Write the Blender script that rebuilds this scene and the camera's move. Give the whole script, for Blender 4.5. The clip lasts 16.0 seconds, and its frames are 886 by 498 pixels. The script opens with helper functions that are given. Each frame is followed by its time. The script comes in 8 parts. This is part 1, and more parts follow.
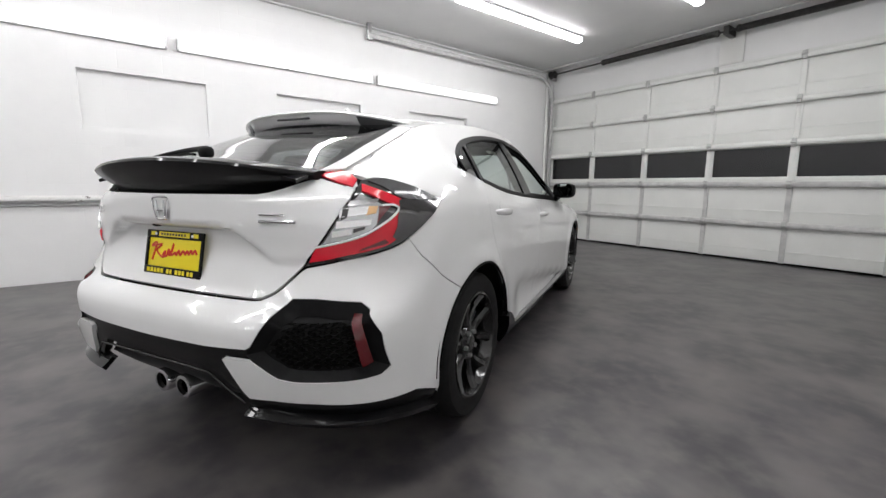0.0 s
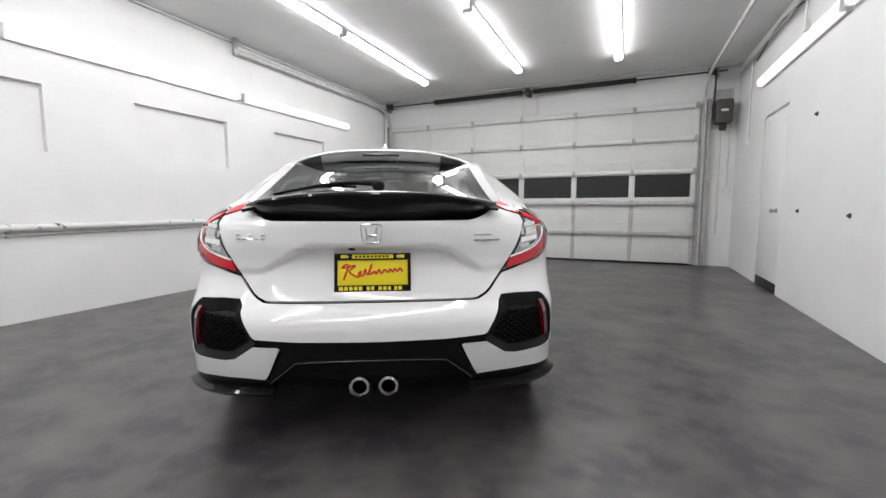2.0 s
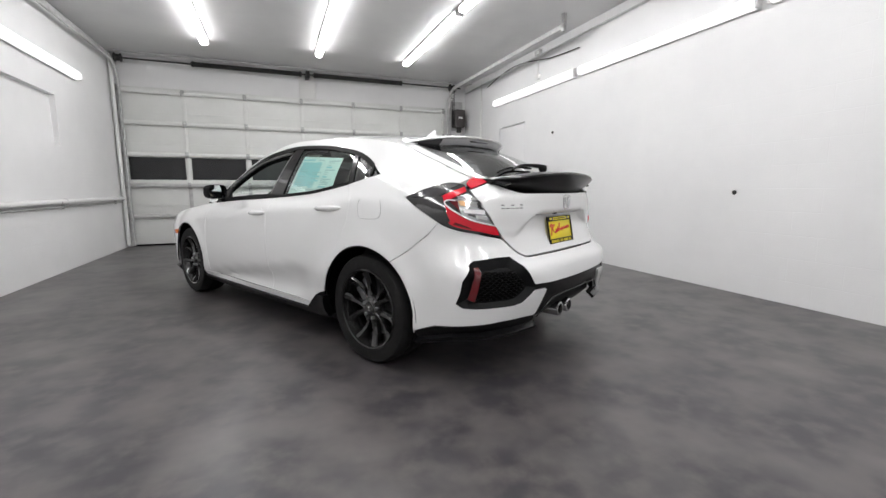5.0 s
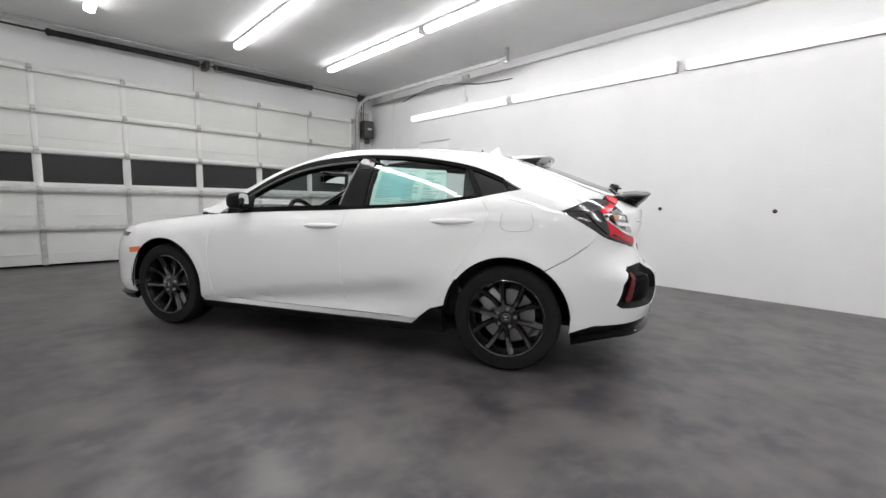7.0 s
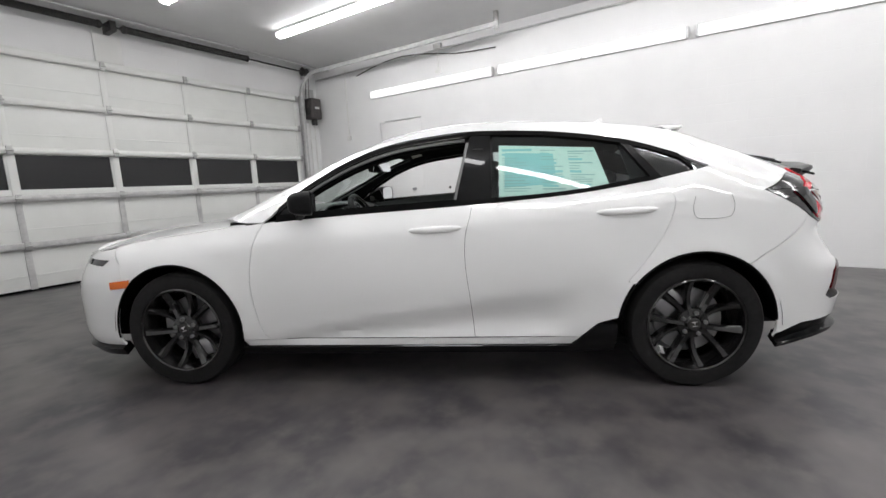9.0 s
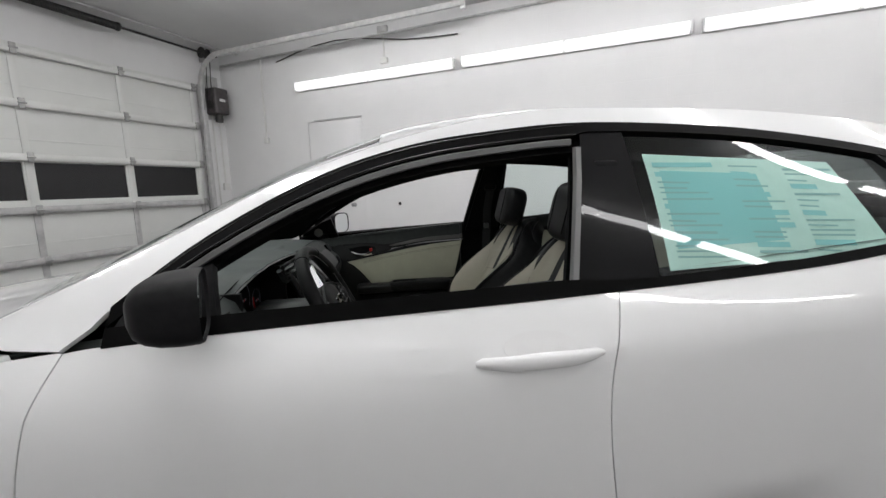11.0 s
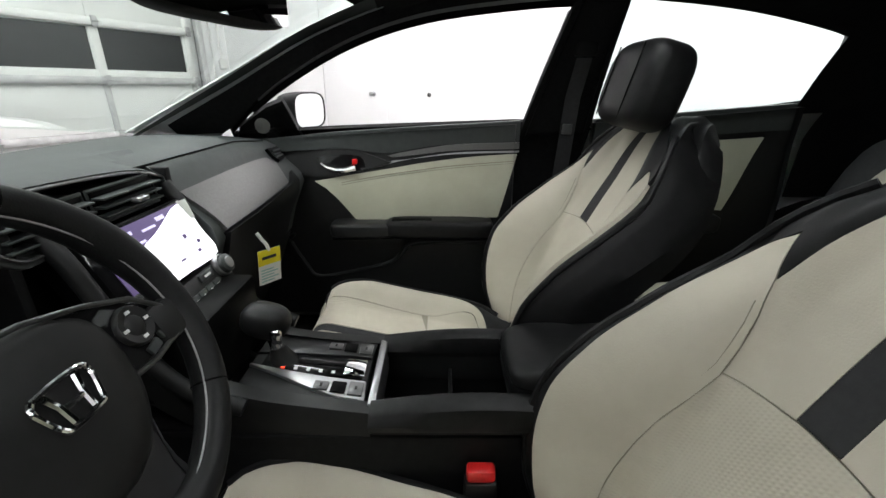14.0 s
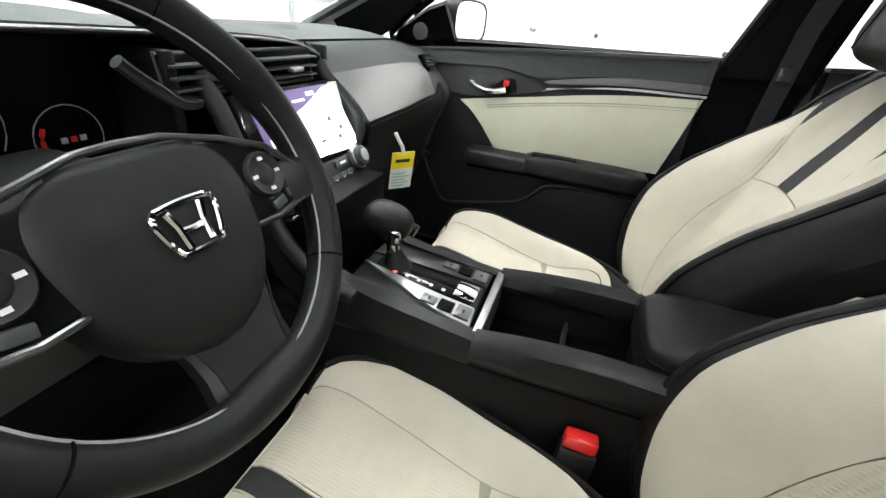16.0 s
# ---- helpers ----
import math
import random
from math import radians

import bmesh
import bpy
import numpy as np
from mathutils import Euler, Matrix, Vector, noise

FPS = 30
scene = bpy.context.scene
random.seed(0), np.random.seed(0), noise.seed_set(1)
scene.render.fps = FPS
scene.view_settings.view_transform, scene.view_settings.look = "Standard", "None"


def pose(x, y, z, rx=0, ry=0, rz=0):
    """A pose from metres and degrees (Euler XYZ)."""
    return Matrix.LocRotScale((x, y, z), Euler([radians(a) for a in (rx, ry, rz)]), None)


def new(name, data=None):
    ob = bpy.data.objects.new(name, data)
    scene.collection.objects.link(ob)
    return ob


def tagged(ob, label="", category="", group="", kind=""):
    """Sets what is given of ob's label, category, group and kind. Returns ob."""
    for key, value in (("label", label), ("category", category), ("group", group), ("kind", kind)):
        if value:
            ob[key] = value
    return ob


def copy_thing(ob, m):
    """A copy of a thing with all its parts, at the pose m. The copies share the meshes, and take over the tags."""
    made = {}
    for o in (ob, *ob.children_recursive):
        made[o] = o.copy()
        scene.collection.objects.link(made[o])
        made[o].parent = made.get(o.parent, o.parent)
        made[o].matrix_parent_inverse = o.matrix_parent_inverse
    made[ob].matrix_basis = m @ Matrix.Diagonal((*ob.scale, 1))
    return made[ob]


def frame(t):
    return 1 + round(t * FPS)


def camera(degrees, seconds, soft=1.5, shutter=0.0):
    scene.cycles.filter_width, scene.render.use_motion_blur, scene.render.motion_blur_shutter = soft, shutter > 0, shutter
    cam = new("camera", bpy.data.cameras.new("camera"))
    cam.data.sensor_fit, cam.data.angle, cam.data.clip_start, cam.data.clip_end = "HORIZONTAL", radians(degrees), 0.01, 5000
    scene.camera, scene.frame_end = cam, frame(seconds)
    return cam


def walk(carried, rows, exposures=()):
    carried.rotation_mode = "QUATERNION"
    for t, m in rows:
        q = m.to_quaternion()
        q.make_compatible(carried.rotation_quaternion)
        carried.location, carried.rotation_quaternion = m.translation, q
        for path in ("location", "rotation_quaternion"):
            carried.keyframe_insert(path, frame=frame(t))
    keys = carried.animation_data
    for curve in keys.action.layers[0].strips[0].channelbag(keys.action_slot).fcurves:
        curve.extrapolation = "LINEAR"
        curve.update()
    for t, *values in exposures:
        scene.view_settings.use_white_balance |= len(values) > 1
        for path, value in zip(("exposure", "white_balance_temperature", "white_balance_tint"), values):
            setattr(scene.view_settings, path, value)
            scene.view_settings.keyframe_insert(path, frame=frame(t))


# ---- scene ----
cam = camera(92.64, 16.0)
# seconds, eye, and turn in degrees; the car's rear axle stands on the origin, its nose points along +y
ROWS = [
    (0.0, 1.5083, -1.7087, 1.0167, 81.64, -0.47, 25.30),
    (0.5, 1.2446, -2.0011, 1.0108, 81.50, -1.09, 17.22),
    (1.0, 0.9326, -2.2472, 1.0254, 83.05, -1.14, 9.00),
    (1.5, 0.5600, -2.3999, 1.0274, 83.33, -0.49, 1.87),
    (2.0, 0.1637, -2.5276, 1.0473, 84.20, 0.19, -4.24),
    (2.5, -0.2560, -2.5890, 1.0400, 82.96, -1.63, -11.74),
    (3.0, -0.6985, -2.5516, 1.0474, 82.48, -2.85, -17.21),
    (3.5, -1.1434, -2.4596, 1.0378, 81.41, -2.41, -25.75),
    (4.0, -1.5703, -2.2975, 1.0320, 80.88, -2.29, -33.78),
    (4.5, -1.9920, -2.1219, 1.0343, 82.61, -0.10, -43.78),
    (5.0, -2.3878, -1.8882, 1.0117, 81.95, 0.11, -49.33),
    (7.5, -3.3813, 0.0095, 1.0095, 83.39, -0.92, -77.99),
    (8.0, -3.3790, 0.4051, 1.0220, 82.47, -0.40, -82.66),
    (8.5, -3.2441, 0.7547, 1.0440, 82.37, 1.66, -82.79),
    (9.0, -2.9652, 1.0287, 1.0685, 81.05, 2.43, -84.82),
    (11.5, -1.3926, 1.5465, 1.2072, 82.93, 2.04, -97.37),
    (12.0, -1.1655, 1.5267, 1.2202, 83.95, 3.06, -98.24),
    (12.5, -0.9608, 1.5270, 1.2104, 82.32, 3.46, -100.19),
    (13.0, -0.8115, 1.4959, 1.1854, 77.54, 1.93, -97.28),
    (13.5, -0.6839, 1.4520, 1.1383, 74.25, 0.27, -92.54),
    (14.0, -0.6336, 1.4497, 1.0796, 68.86, -0.71, -90.47),
    (14.5, -0.6128, 1.4556, 1.0312, 61.07, -2.30, -89.23),
    (15.0, -0.6015, 1.4552, 0.9957, 56.08, -4.18, -88.67),
    (15.5, -0.5841, 1.4664, 0.9918, 57.93, -3.92, -81.20),
    (16.0, -0.5773, 1.4822, 1.0000, 61.19, -5.77, -71.10),
]
EXPOSURES = [(0.0, 0.0), (9.2, 0.0), (11.5, -0.32), (12.0, -0.25), (12.5, -0.05), (13.0, 0.45), (13.5, 0.85), (14.0, 1.05), (14.5, 1.25), (15.0, 1.5), (16.0, 1.95)]
walk(cam, [(t, pose(x, y, z, rx, ry, rz)) for t, x, y, z, rx, ry, rz in ROWS], EXPOSURES)

# closed room without daylight: a very dim grey world
world = bpy.data.worlds.new("world")
scene.world = world
world.use_nodes = True
world.node_tree.nodes["Background"].inputs[0].default_value = (0.5, 0.52, 0.55, 1)
world.node_tree.nodes["Background"].inputs[1].default_value = 0.05
TUBE_LIGHT = 21.0
WALL_LIGHT = 1.15

# ---- materials ----
def material(name, base, rough=0.5, metal=0.0, coat=0.0, coat_rough=0.03, spec=0.5):
    m = bpy.data.materials.new(name)
    m.use_nodes = True
    b = m.node_tree.nodes["Principled BSDF"]
    b.inputs["Base Color"].default_value = (*base, 1)
    b.inputs["Roughness"].default_value = rough
    b.inputs["Metallic"].default_value = metal
    b.inputs["Coat Weight"].default_value = coat
    b.inputs["Coat Roughness"].default_value = coat_rough
    b.inputs["Specular IOR Level"].default_value = spec
    return m


def node(m, kind, **values):
    n = m.node_tree.nodes.new(kind)
    for key, value in values.items():
        n.inputs[key.replace("_", " ")].default_value = value
    return n


def link(m, a, out, b, into):
    m.node_tree.links.new(a.outputs[out], b.inputs[into])


def grain(m, base, other, scale, lo=0.35, hi=0.65, detail=6.0, bump=0.0, bump_scale=None, rough=None, distance=0.002):
    """Mottles a material between two colours, with an optional fine relief and a spread of roughness."""
    b = m.node_tree.nodes["Principled BSDF"]
    co = node(m, "ShaderNodeTexCoord")
    n = node(m, "ShaderNodeTexNoise", Scale=scale, Detail=detail, Roughness=0.6)
    link(m, co, "Object", n, "Vector")
    ramp = node(m, "ShaderNodeValToRGB")
    ramp.color_ramp.elements[0].position, ramp.color_ramp.elements[1].position = lo, hi
    ramp.color_ramp.elements[0].color, ramp.color_ramp.elements[1].color = (*base, 1), (*other, 1)
    link(m, n, "Fac", ramp, "Fac")
    link(m, ramp, "Color", b, "Base Color")
    if rough:
        r = node(m, "ShaderNodeMapRange", From_Min=lo, From_Max=hi, To_Min=rough[0], To_Max=rough[1])
        link(m, n, "Fac", r, "Value")
        link(m, r, "Result", b, "Roughness")
    if bump:
        f = node(m, "ShaderNodeTexNoise", Scale=bump_scale or scale * 10, Detail=4.0)
        link(m, co, "Object", f, "Vector")
        bp = node(m, "ShaderNodeBump", Strength=bump, Distance=distance)
        link(m, f, "Fac", bp, "Height")
        link(m, bp, "Normal", b, "Normal")
    return m


def thin_glass(name, tint, f0=0.06, boost=1.0):
    """A single sheet of tinted glass: see-through, with a Fresnel gloss."""
    m = bpy.data.materials.new(name)
    m.use_nodes = True
    t = m.node_tree
    t.nodes.remove(t.nodes["Principled BSDF"])
    clear = node(m, "ShaderNodeBsdfTransparent", Color=(*tint, 1))
    gloss = node(m, "ShaderNodeBsdfGlossy", Color=(boost, boost, boost, 1), Roughness=0.015)
    lw = node(m, "ShaderNodeLayerWeight", Blend=0.5)
    pw = node(m, "ShaderNodeMath")
    pw.operation = "POWER"
    pw.inputs[1].default_value = 4.5
    link(m, lw, "Facing", pw, 0)
    fr = node(m, "ShaderNodeMapRange", From_Min=0.0, From_Max=1.0, To_Min=f0, To_Max=0.95)
    link(m, pw, 0, fr, "Value")
    mix = node(m, "ShaderNodeMixShader")
    link(m, fr, 0, mix, 0)
    link(m, clear, 0, mix, 1)
    link(m, gloss, 0, mix, 2)
    link(m, mix, 0, t.nodes["Material Output"], 0)
    return m


def glow(name, colour, strength):
    m = bpy.data.materials.new(name)
    m.use_nodes = True
    b = m.node_tree.nodes["Principled BSDF"]
    b.inputs["Base Color"].default_value = (*colour, 1)
    b.inputs["Emission Color"].default_value = (*colour, 1)
    b.inputs["Emission Strength"].default_value = strength
    return m


WALL = grain(material("painted_block", (0.78, 0.78, 0.78), 0.55), (0.79, 0.79, 0.786), (0.73, 0.73, 0.73), 1.3, 0.3, 0.75, bump=0.35, bump_scale=90, distance=0.003)


def block_joints(m):
    """Shallow joints of the painted block courses."""
    t = m.node_tree
    co = node(m, "ShaderNodeTexCoord")
    sep = node(m, "ShaderNodeSeparateXYZ")
    link(m, co, "Object", sep, 0)
    ad = node(m, "ShaderNodeMath")
    link(m, sep, "X", ad, 0)
    link(m, sep, "Y", ad, 1)
    com = node(m, "ShaderNodeCombineXYZ")
    link(m, ad, 0, com, "X")
    link(m, sep, "Z", com, "Y")
    br = node(m, "ShaderNodeTexBrick", Scale=1.0, Mortar_Size=0.004, Mortar_Smooth=0.6, Brick_Width=0.406, Row_Height=0.203)
    br.inputs["Color1"].default_value = br.inputs["Color2"].default_value = (1, 1, 1, 1)
    br.inputs["Mortar"].default_value = (0, 0, 0, 1)
    link(m, com, 0, br, "Vector")
    old = [n for n in t.nodes if n.bl_idname == "ShaderNodeBump"][0]
    bp = node(m, "ShaderNodeBump", Strength=0.30, Distance=0.004)
    link(m, br, "Color", bp, "Height")
    link(m, bp, "Normal", old, "Normal")


block_joints(WALL)
CEILING = grain(material("ceiling_paint", (0.62, 0.62, 0.62), 0.6), (0.70, 0.70, 0.695), (0.62, 0.62, 0.62), 0.9, 0.3, 0.7, bump=0.2, bump_scale=60)
LEDGE = grain(material("chipped_paint", (0.7, 0.7, 0.7), 0.55), (0.74, 0.74, 0.73), (0.10, 0.09, 0.085), 5.0, 0.62, 0.66, bump=0.4, bump_scale=60, distance=0.004)
DOOR_PAINT = grain(material("door_paint", (0.72, 0.73, 0.70), 0.4), (0.76, 0.77, 0.745), (0.68, 0.69, 0.665), 2.2, 0.3, 0.8, bump=0.08, bump_scale=160)
STEEL = grain(material("galvanised_steel", (0.45, 0.45, 0.45), 0.4, 0.9), (0.50, 0.50, 0.49), (0.36, 0.36, 0.36), 30, rough=(0.3, 0.5))
DARK_STEEL = grain(material("dark_steel", (0.05, 0.05, 0.05), 0.5, 0.4), (0.055, 0.053, 0.05), (0.03, 0.03, 0.03), 25)
WINDOW_BLACK = material("black_window_film", (0.012, 0.012, 0.013), 0.25)
TUBE = glow("lit_tube", (0.995, 0.985, 0.995), TUBE_LIGHT)
TUBE_SOFT = glow("lit_wall_tube", (0.995, 0.985, 0.995), WALL_LIGHT)
FIXTURE = material("fixture_enamel", (0.7, 0.7, 0.7), 0.4)
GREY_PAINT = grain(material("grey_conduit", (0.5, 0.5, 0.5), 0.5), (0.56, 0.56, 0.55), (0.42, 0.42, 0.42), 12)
WHITE_PLASTIC = material("white_plastic", (0.72, 0.72, 0.70), 0.4)
OPENER = grain(material("opener_housing", (0.07, 0.065, 0.065), 0.45), (0.08, 0.07, 0.07), (0.05, 0.045, 0.045), 20)

PAINT = material("white_pearl_paint", (0.83, 0.835, 0.83), 0.32, 0.0, 1.0, 0.02)
PAINT.node_tree.nodes["Principled BSDF"].inputs["Coat IOR"].default_value = 1.8
BLACK_GLOSS = material("gloss_black", (0.004, 0.004, 0.0045), 0.3, 0.0, 0.55, 0.02, spec=0.05)
BLACK = grain(material("black_plastic", (0.016, 0.016, 0.017), 0.5, spec=0.12), (0.010, 0.010, 0.0105), (0.007, 0.007, 0.0075), 60, bump=0.1, bump_scale=500, distance=0.0005)
# black rubber, also the painted shade of hollows in the dashboard
SEAL = material("black_rubber_and_shade", (0.0035, 0.0035, 0.0035), 0.4, spec=0.04)
TYRE = grain(material("tyre_rubber", (0.014, 0.014, 0.014), 0.7, spec=0.2), (0.015, 0.0148, 0.0148), (0.010, 0.0098, 0.0098), 40, bump=0.2, bump_scale=300, distance=0.001)
RIM = material("black_alloy", (0.007, 0.0068, 0.007), 0.25, 0.0, 1.0, 0.03, spec=0.25)
CHROME = material("chrome", (0.75, 0.75, 0.76), 0.08, 1.0)
SATIN = material("satin_silver", (0.42, 0.42, 0.43), 0.32, 0.9)
BRAKE = material("brake_disc", (0.3, 0.3, 0.3), 0.4, 0.9)
RED_LENS = material("red_lens", (0.66, 0.012, 0.030), 0.2, 0.0, 0.5, 0.02, spec=0.3)
DARK_RED = material("dark_red_lens", (0.10, 0.003, 0.006), 0.12, 0.0, 1.0, 0.02)
SMOKE = material("smoked_lens", (0.018, 0.016, 0.017), 0.1, 0.0, 1.0, 0.02)
CLEAR_LENS = material("clear_lens", (0.55, 0.56, 0.57), 0.18, 0.55, 1.0, 0.02)
AMBER = material("amber_lens", (0.85, 0.17, 0.01), 0.2, 0.0, 1.0, 0.02)
GLASS_CLEAR = thin_glass("clear_green_glass", (0.86, 0.93, 0.90))
GLASS_TINT = thin_glass("green_tinted_glass", (0.80, 0.88, 0.86))
GLASS_REAR = thin_glass("dark_rear_glass", (0.30, 0.32, 0.32), 0.11)
GREY_LENS = material("grey_lens", (0.045, 0.045, 0.048), 0.15, 0.0, 1.0, 0.02)
WHITE_LENS = material("white_light_guide", (0.85, 0.85, 0.85), 0.25, 0.0, 0.6, 0.05)
AMBER_PALE = material("pale_amber_lens", (0.70, 0.42, 0.20), 0.2, 0.2, 1.0, 0.02)
# spoiler underside: the white wall's reflection is put into this pale silver
PALE_REFLECTION = material("pale_reflection_gloss", (0.80, 0.80, 0.81), 0.22, 0.35, 0.6, 0.04)
SPOILER_GREY = material("grey_gloss", (0.07, 0.07, 0.073), 0.2, 0.0, 0.6, 0.05)
# the body white, darkened to carry the shade of the hand hollows
PAINT_SHADE = material("white_paint_shaded", (0.78, 0.78, 0.775), 0.35, 0.0, 1.0, 0.03)
GAP_GREY = material("gap_shadow", (0.30, 0.30, 0.30), 0.6)
STICKER = grain(material("pale_green_paper", (0.66, 0.82, 0.76), 0.6), (0.66, 0.83, 0.77), (0.60, 0.78, 0.72), 30)
STICKER_CYAN = material("cyan_print", (0.30, 0.63, 0.64), 0.6)
STICKER_INK = material("grey_print", (0.30, 0.50, 0.49), 0.6)
MIRROR = material("mirror", (0.85, 0.87, 0.88), 0.01, 1.0)
YELLOW = material("plate_yellow", (0.85, 0.70, 0.01), 0.4)
RED_INK = material("red_ink", (0.65, 0.03, 0.02), 0.4)
BLACK_INK = material("black_ink", (0.015, 0.015, 0.015), 0.5)

IVORY = grain(material("ivory_cloth", (0.50, 0.465, 0.385), 0.8), (0.55, 0.515, 0.425), (0.50, 0.465, 0.38), 9, bump=0.4, bump_scale=420, distance=0.001)
IVORY_MESH = grain(material("ivory_knit", (0.47, 0.43, 0.35), 0.85), (0.53, 0.495, 0.405), (0.485, 0.45, 0.365), 12)


def knit_nodes(m):
    """Fine cross ribs of the knitted seat cloth."""
    b = m.node_tree.nodes["Principled BSDF"]
    co = node(m, "ShaderNodeTexCoord")
    wv = node(m, "ShaderNodeTexWave", Scale=66.0, Distortion=0.0, Detail=0.0)
    wv.bands_direction = "Z"
    wx = node(m, "ShaderNodeTexWave", Scale=52.0, Distortion=0.0, Detail=0.0)
    wx.bands_direction = "X"
    link(m, co, "Object", wv, "Vector")
    link(m, co, "Object", wx, "Vector")
    ad = node(m, "ShaderNodeMath")
    ad.operation = "MULTIPLY"
    link(m, wv, "Fac", ad, 0)
    link(m, wx, "Fac", ad, 1)
    bp = node(m, "ShaderNodeBump", Strength=0.32, Distance=0.0012)
    link(m, ad, 0, bp, "Height")
    link(m, bp, "Normal", b, "Normal")


knit_nodes(IVORY_MESH)
SEAM_CLOTH = material("seam_cloth", (0.30, 0.28, 0.22), 0.9)
IVORY_VINYL = grain(material("ivory_vinyl", (0.50, 0.49, 0.39), 0.5), (0.53, 0.53, 0.415), (0.49, 0.485, 0.375), 14, bump=0.25, bump_scale=300, distance=0.0008)
BLACK_CLOTH = grain(material("black_cloth", (0.02, 0.02, 0.021), 0.8), (0.023, 0.023, 0.025), (0.015, 0.015, 0.016), 90, bump=0.4, bump_scale=500, distance=0.0008)
LEATHER = grain(material("black_leather", (0.02, 0.02, 0.021), 0.42, spec=0.2), (0.013, 0.013, 0.0135), (0.009, 0.009, 0.0095), 50, bump=0.3, bump_scale=420, distance=0.0006)
DASH = grain(material("dash_soft_plastic", (0.03, 0.033, 0.034), 0.5, spec=0.35), (0.044, 0.049, 0.0485), (0.037, 0.0415, 0.041), 40, bump=0.3, bump_scale=700, distance=0.0005)
CABIN_BLACK = grain(material("cabin_black_plastic", (0.02, 0.02, 0.021), 0.45, spec=0.35), (0.0125, 0.0125, 0.013), (0.0095, 0.0095, 0.010), 60, bump=0.15, bump_scale=600, distance=0.0005)
AIRBAG = grain(material("airbag_plastic", (0.014, 0.014, 0.0145), 0.5, spec=0.25), (0.0115, 0.0116, 0.0116), (0.009, 0.009, 0.009), 60, bump=0.2, bump_scale=600, distance=0.0005)
HEADLINER = grain(material("black_headliner", (0.022, 0.022, 0.023), 0.95, spec=0.05), (0.014, 0.014, 0.0145), (0.010, 0.010, 0.0105), 70, bump=0.3, bump_scale=400, distance=0.0008)
CARPET = grain(material("black_carpet", (0.012, 0.012, 0.012), 0.95, spec=0.05), (0.014, 0.014, 0.014), (0.008, 0.008, 0.008), 120, bump=0.7, bump_scale=300, distance=0.002)
CARBON = grain(material("grey_trim", (0.16, 0.16, 0.165), 0.34, 0.6), (0.155, 0.153, 0.150), (0.125, 0.123, 0.120), 220)
SPOKE_GREY = grain(material("dark_spoke_trim", (0.03, 0.03, 0.032), 0.35, 0.3), (0.030, 0.030, 0.032), (0.023, 0.023, 0.025), 30)
SATIN_BLACK = material("satin_black_moulding", (0.012, 0.012, 0.012), 0.25, spec=0.6)
RUN_GREY = material("grey_rubber_channel", (0.16, 0.16, 0.158), 0.45)
RED_PLASTIC = material("red_plastic", (0.70, 0.02, 0.02), 0.3)
PAPER = material("paper", (0.75, 0.76, 0.72), 0.7)

# painted concrete floor: dark, worn, with glossy and dull patches
FLOOR = material("floor_paint", (0.07, 0.07, 0.075), 0.4)


def floor_nodes(m):
    b = m.node_tree.nodes["Principled BSDF"]
    co = node(m, "ShaderNodeTexCoord")
    big = node(m, "ShaderNodeTexNoise", Scale=0.55, Detail=2.0, Roughness=0.5)
    fine = node(m, "ShaderNodeTexNoise", Scale=9.0, Detail=8.0, Roughness=0.68)
    spots = node(m, "ShaderNodeTexNoise", Scale=2.6, Detail=3.0, Roughness=0.5)
    rub = node(m, "ShaderNodeTexNoise", Scale=8.0, Detail=3.0, Roughness=0.5)
    for n in (big, fine, spots, rub):
        link(m, co, "Object", n, "Vector")
    ramp = node(m, "ShaderNodeValToRGB")
    ramp.color_ramp.elements[0].position, ramp.color_ramp.elements[1].position = 0.3, 0.72
    ramp.color_ramp.elements[0].color, ramp.color_ramp.elements[1].color = (0.032, 0.030, 0.035, 1), (0.046, 0.043, 0.049, 1)
    link(m, big, "Fac", ramp, "Fac")

    def mask(source, lo, hi):
        r = node(m, "ShaderNodeValToRGB")
        r.color_ramp.elements[0].position, r.color_ramp.elements[1].position = lo, hi
        r.color_ramp.interpolation = "EASE"
        r.color_ramp.elements[0].color, r.color_ramp.elements[1].color = (0, 0, 0, 1), (1, 1, 1, 1)
        link(m, source, "Fac", r, "Fac")
        return r

    def blend(base, factor, colour):
        x = node(m, "ShaderNodeMix")
        x.data_type = "RGBA"
        link(m, factor, "Color", x, "Factor")
        m.node_tree.links.new(base, x.inputs["A"])
        x.inputs["B"].default_value = colour
        return x.outputs["Result"]

    worn, scuff = mask(spots, 0.36, 0.78), mask(rub, 0.36, 0.80)
    colour = blend(ramp.outputs["Color"], worn, (0.135, 0.124, 0.120, 1))
    colour = blend(colour, scuff, (0.105, 0.095, 0.092, 1))
    m.node_tree.links.new(colour, b.inputs["Base Color"])
    r = node(m, "ShaderNodeMapRange", From_Min=0.3, From_Max=0.72, To_Min=0.285, To_Max=0.40)
    link(m, big, "Fac", r, "Value")
    link(m, r, "Result", b, "Roughness")
    bp = node(m, "ShaderNodeBump", Strength=0.05, Distance=0.002)
    link(m, fine, "Fac", bp, "Height")
    link(m, bp, "Normal", b, "Normal")


floor_nodes(FLOOR)


# ---- mesh helpers ----
def finish(bm, name, mat, angle=38.0):
    bm.normal_update()
    for f in bm.faces:
        f.smooth = True
    lim = radians(angle)
    for e in bm.edges:
        if len(e.link_faces) == 2 and e.calc_face_angle(0.0) > lim:
            e.smooth = False
    me = bpy.data.meshes.new(name)
    bm.to_mesh(me)
    bm.free()
    me.materials.append(mat)
    return me


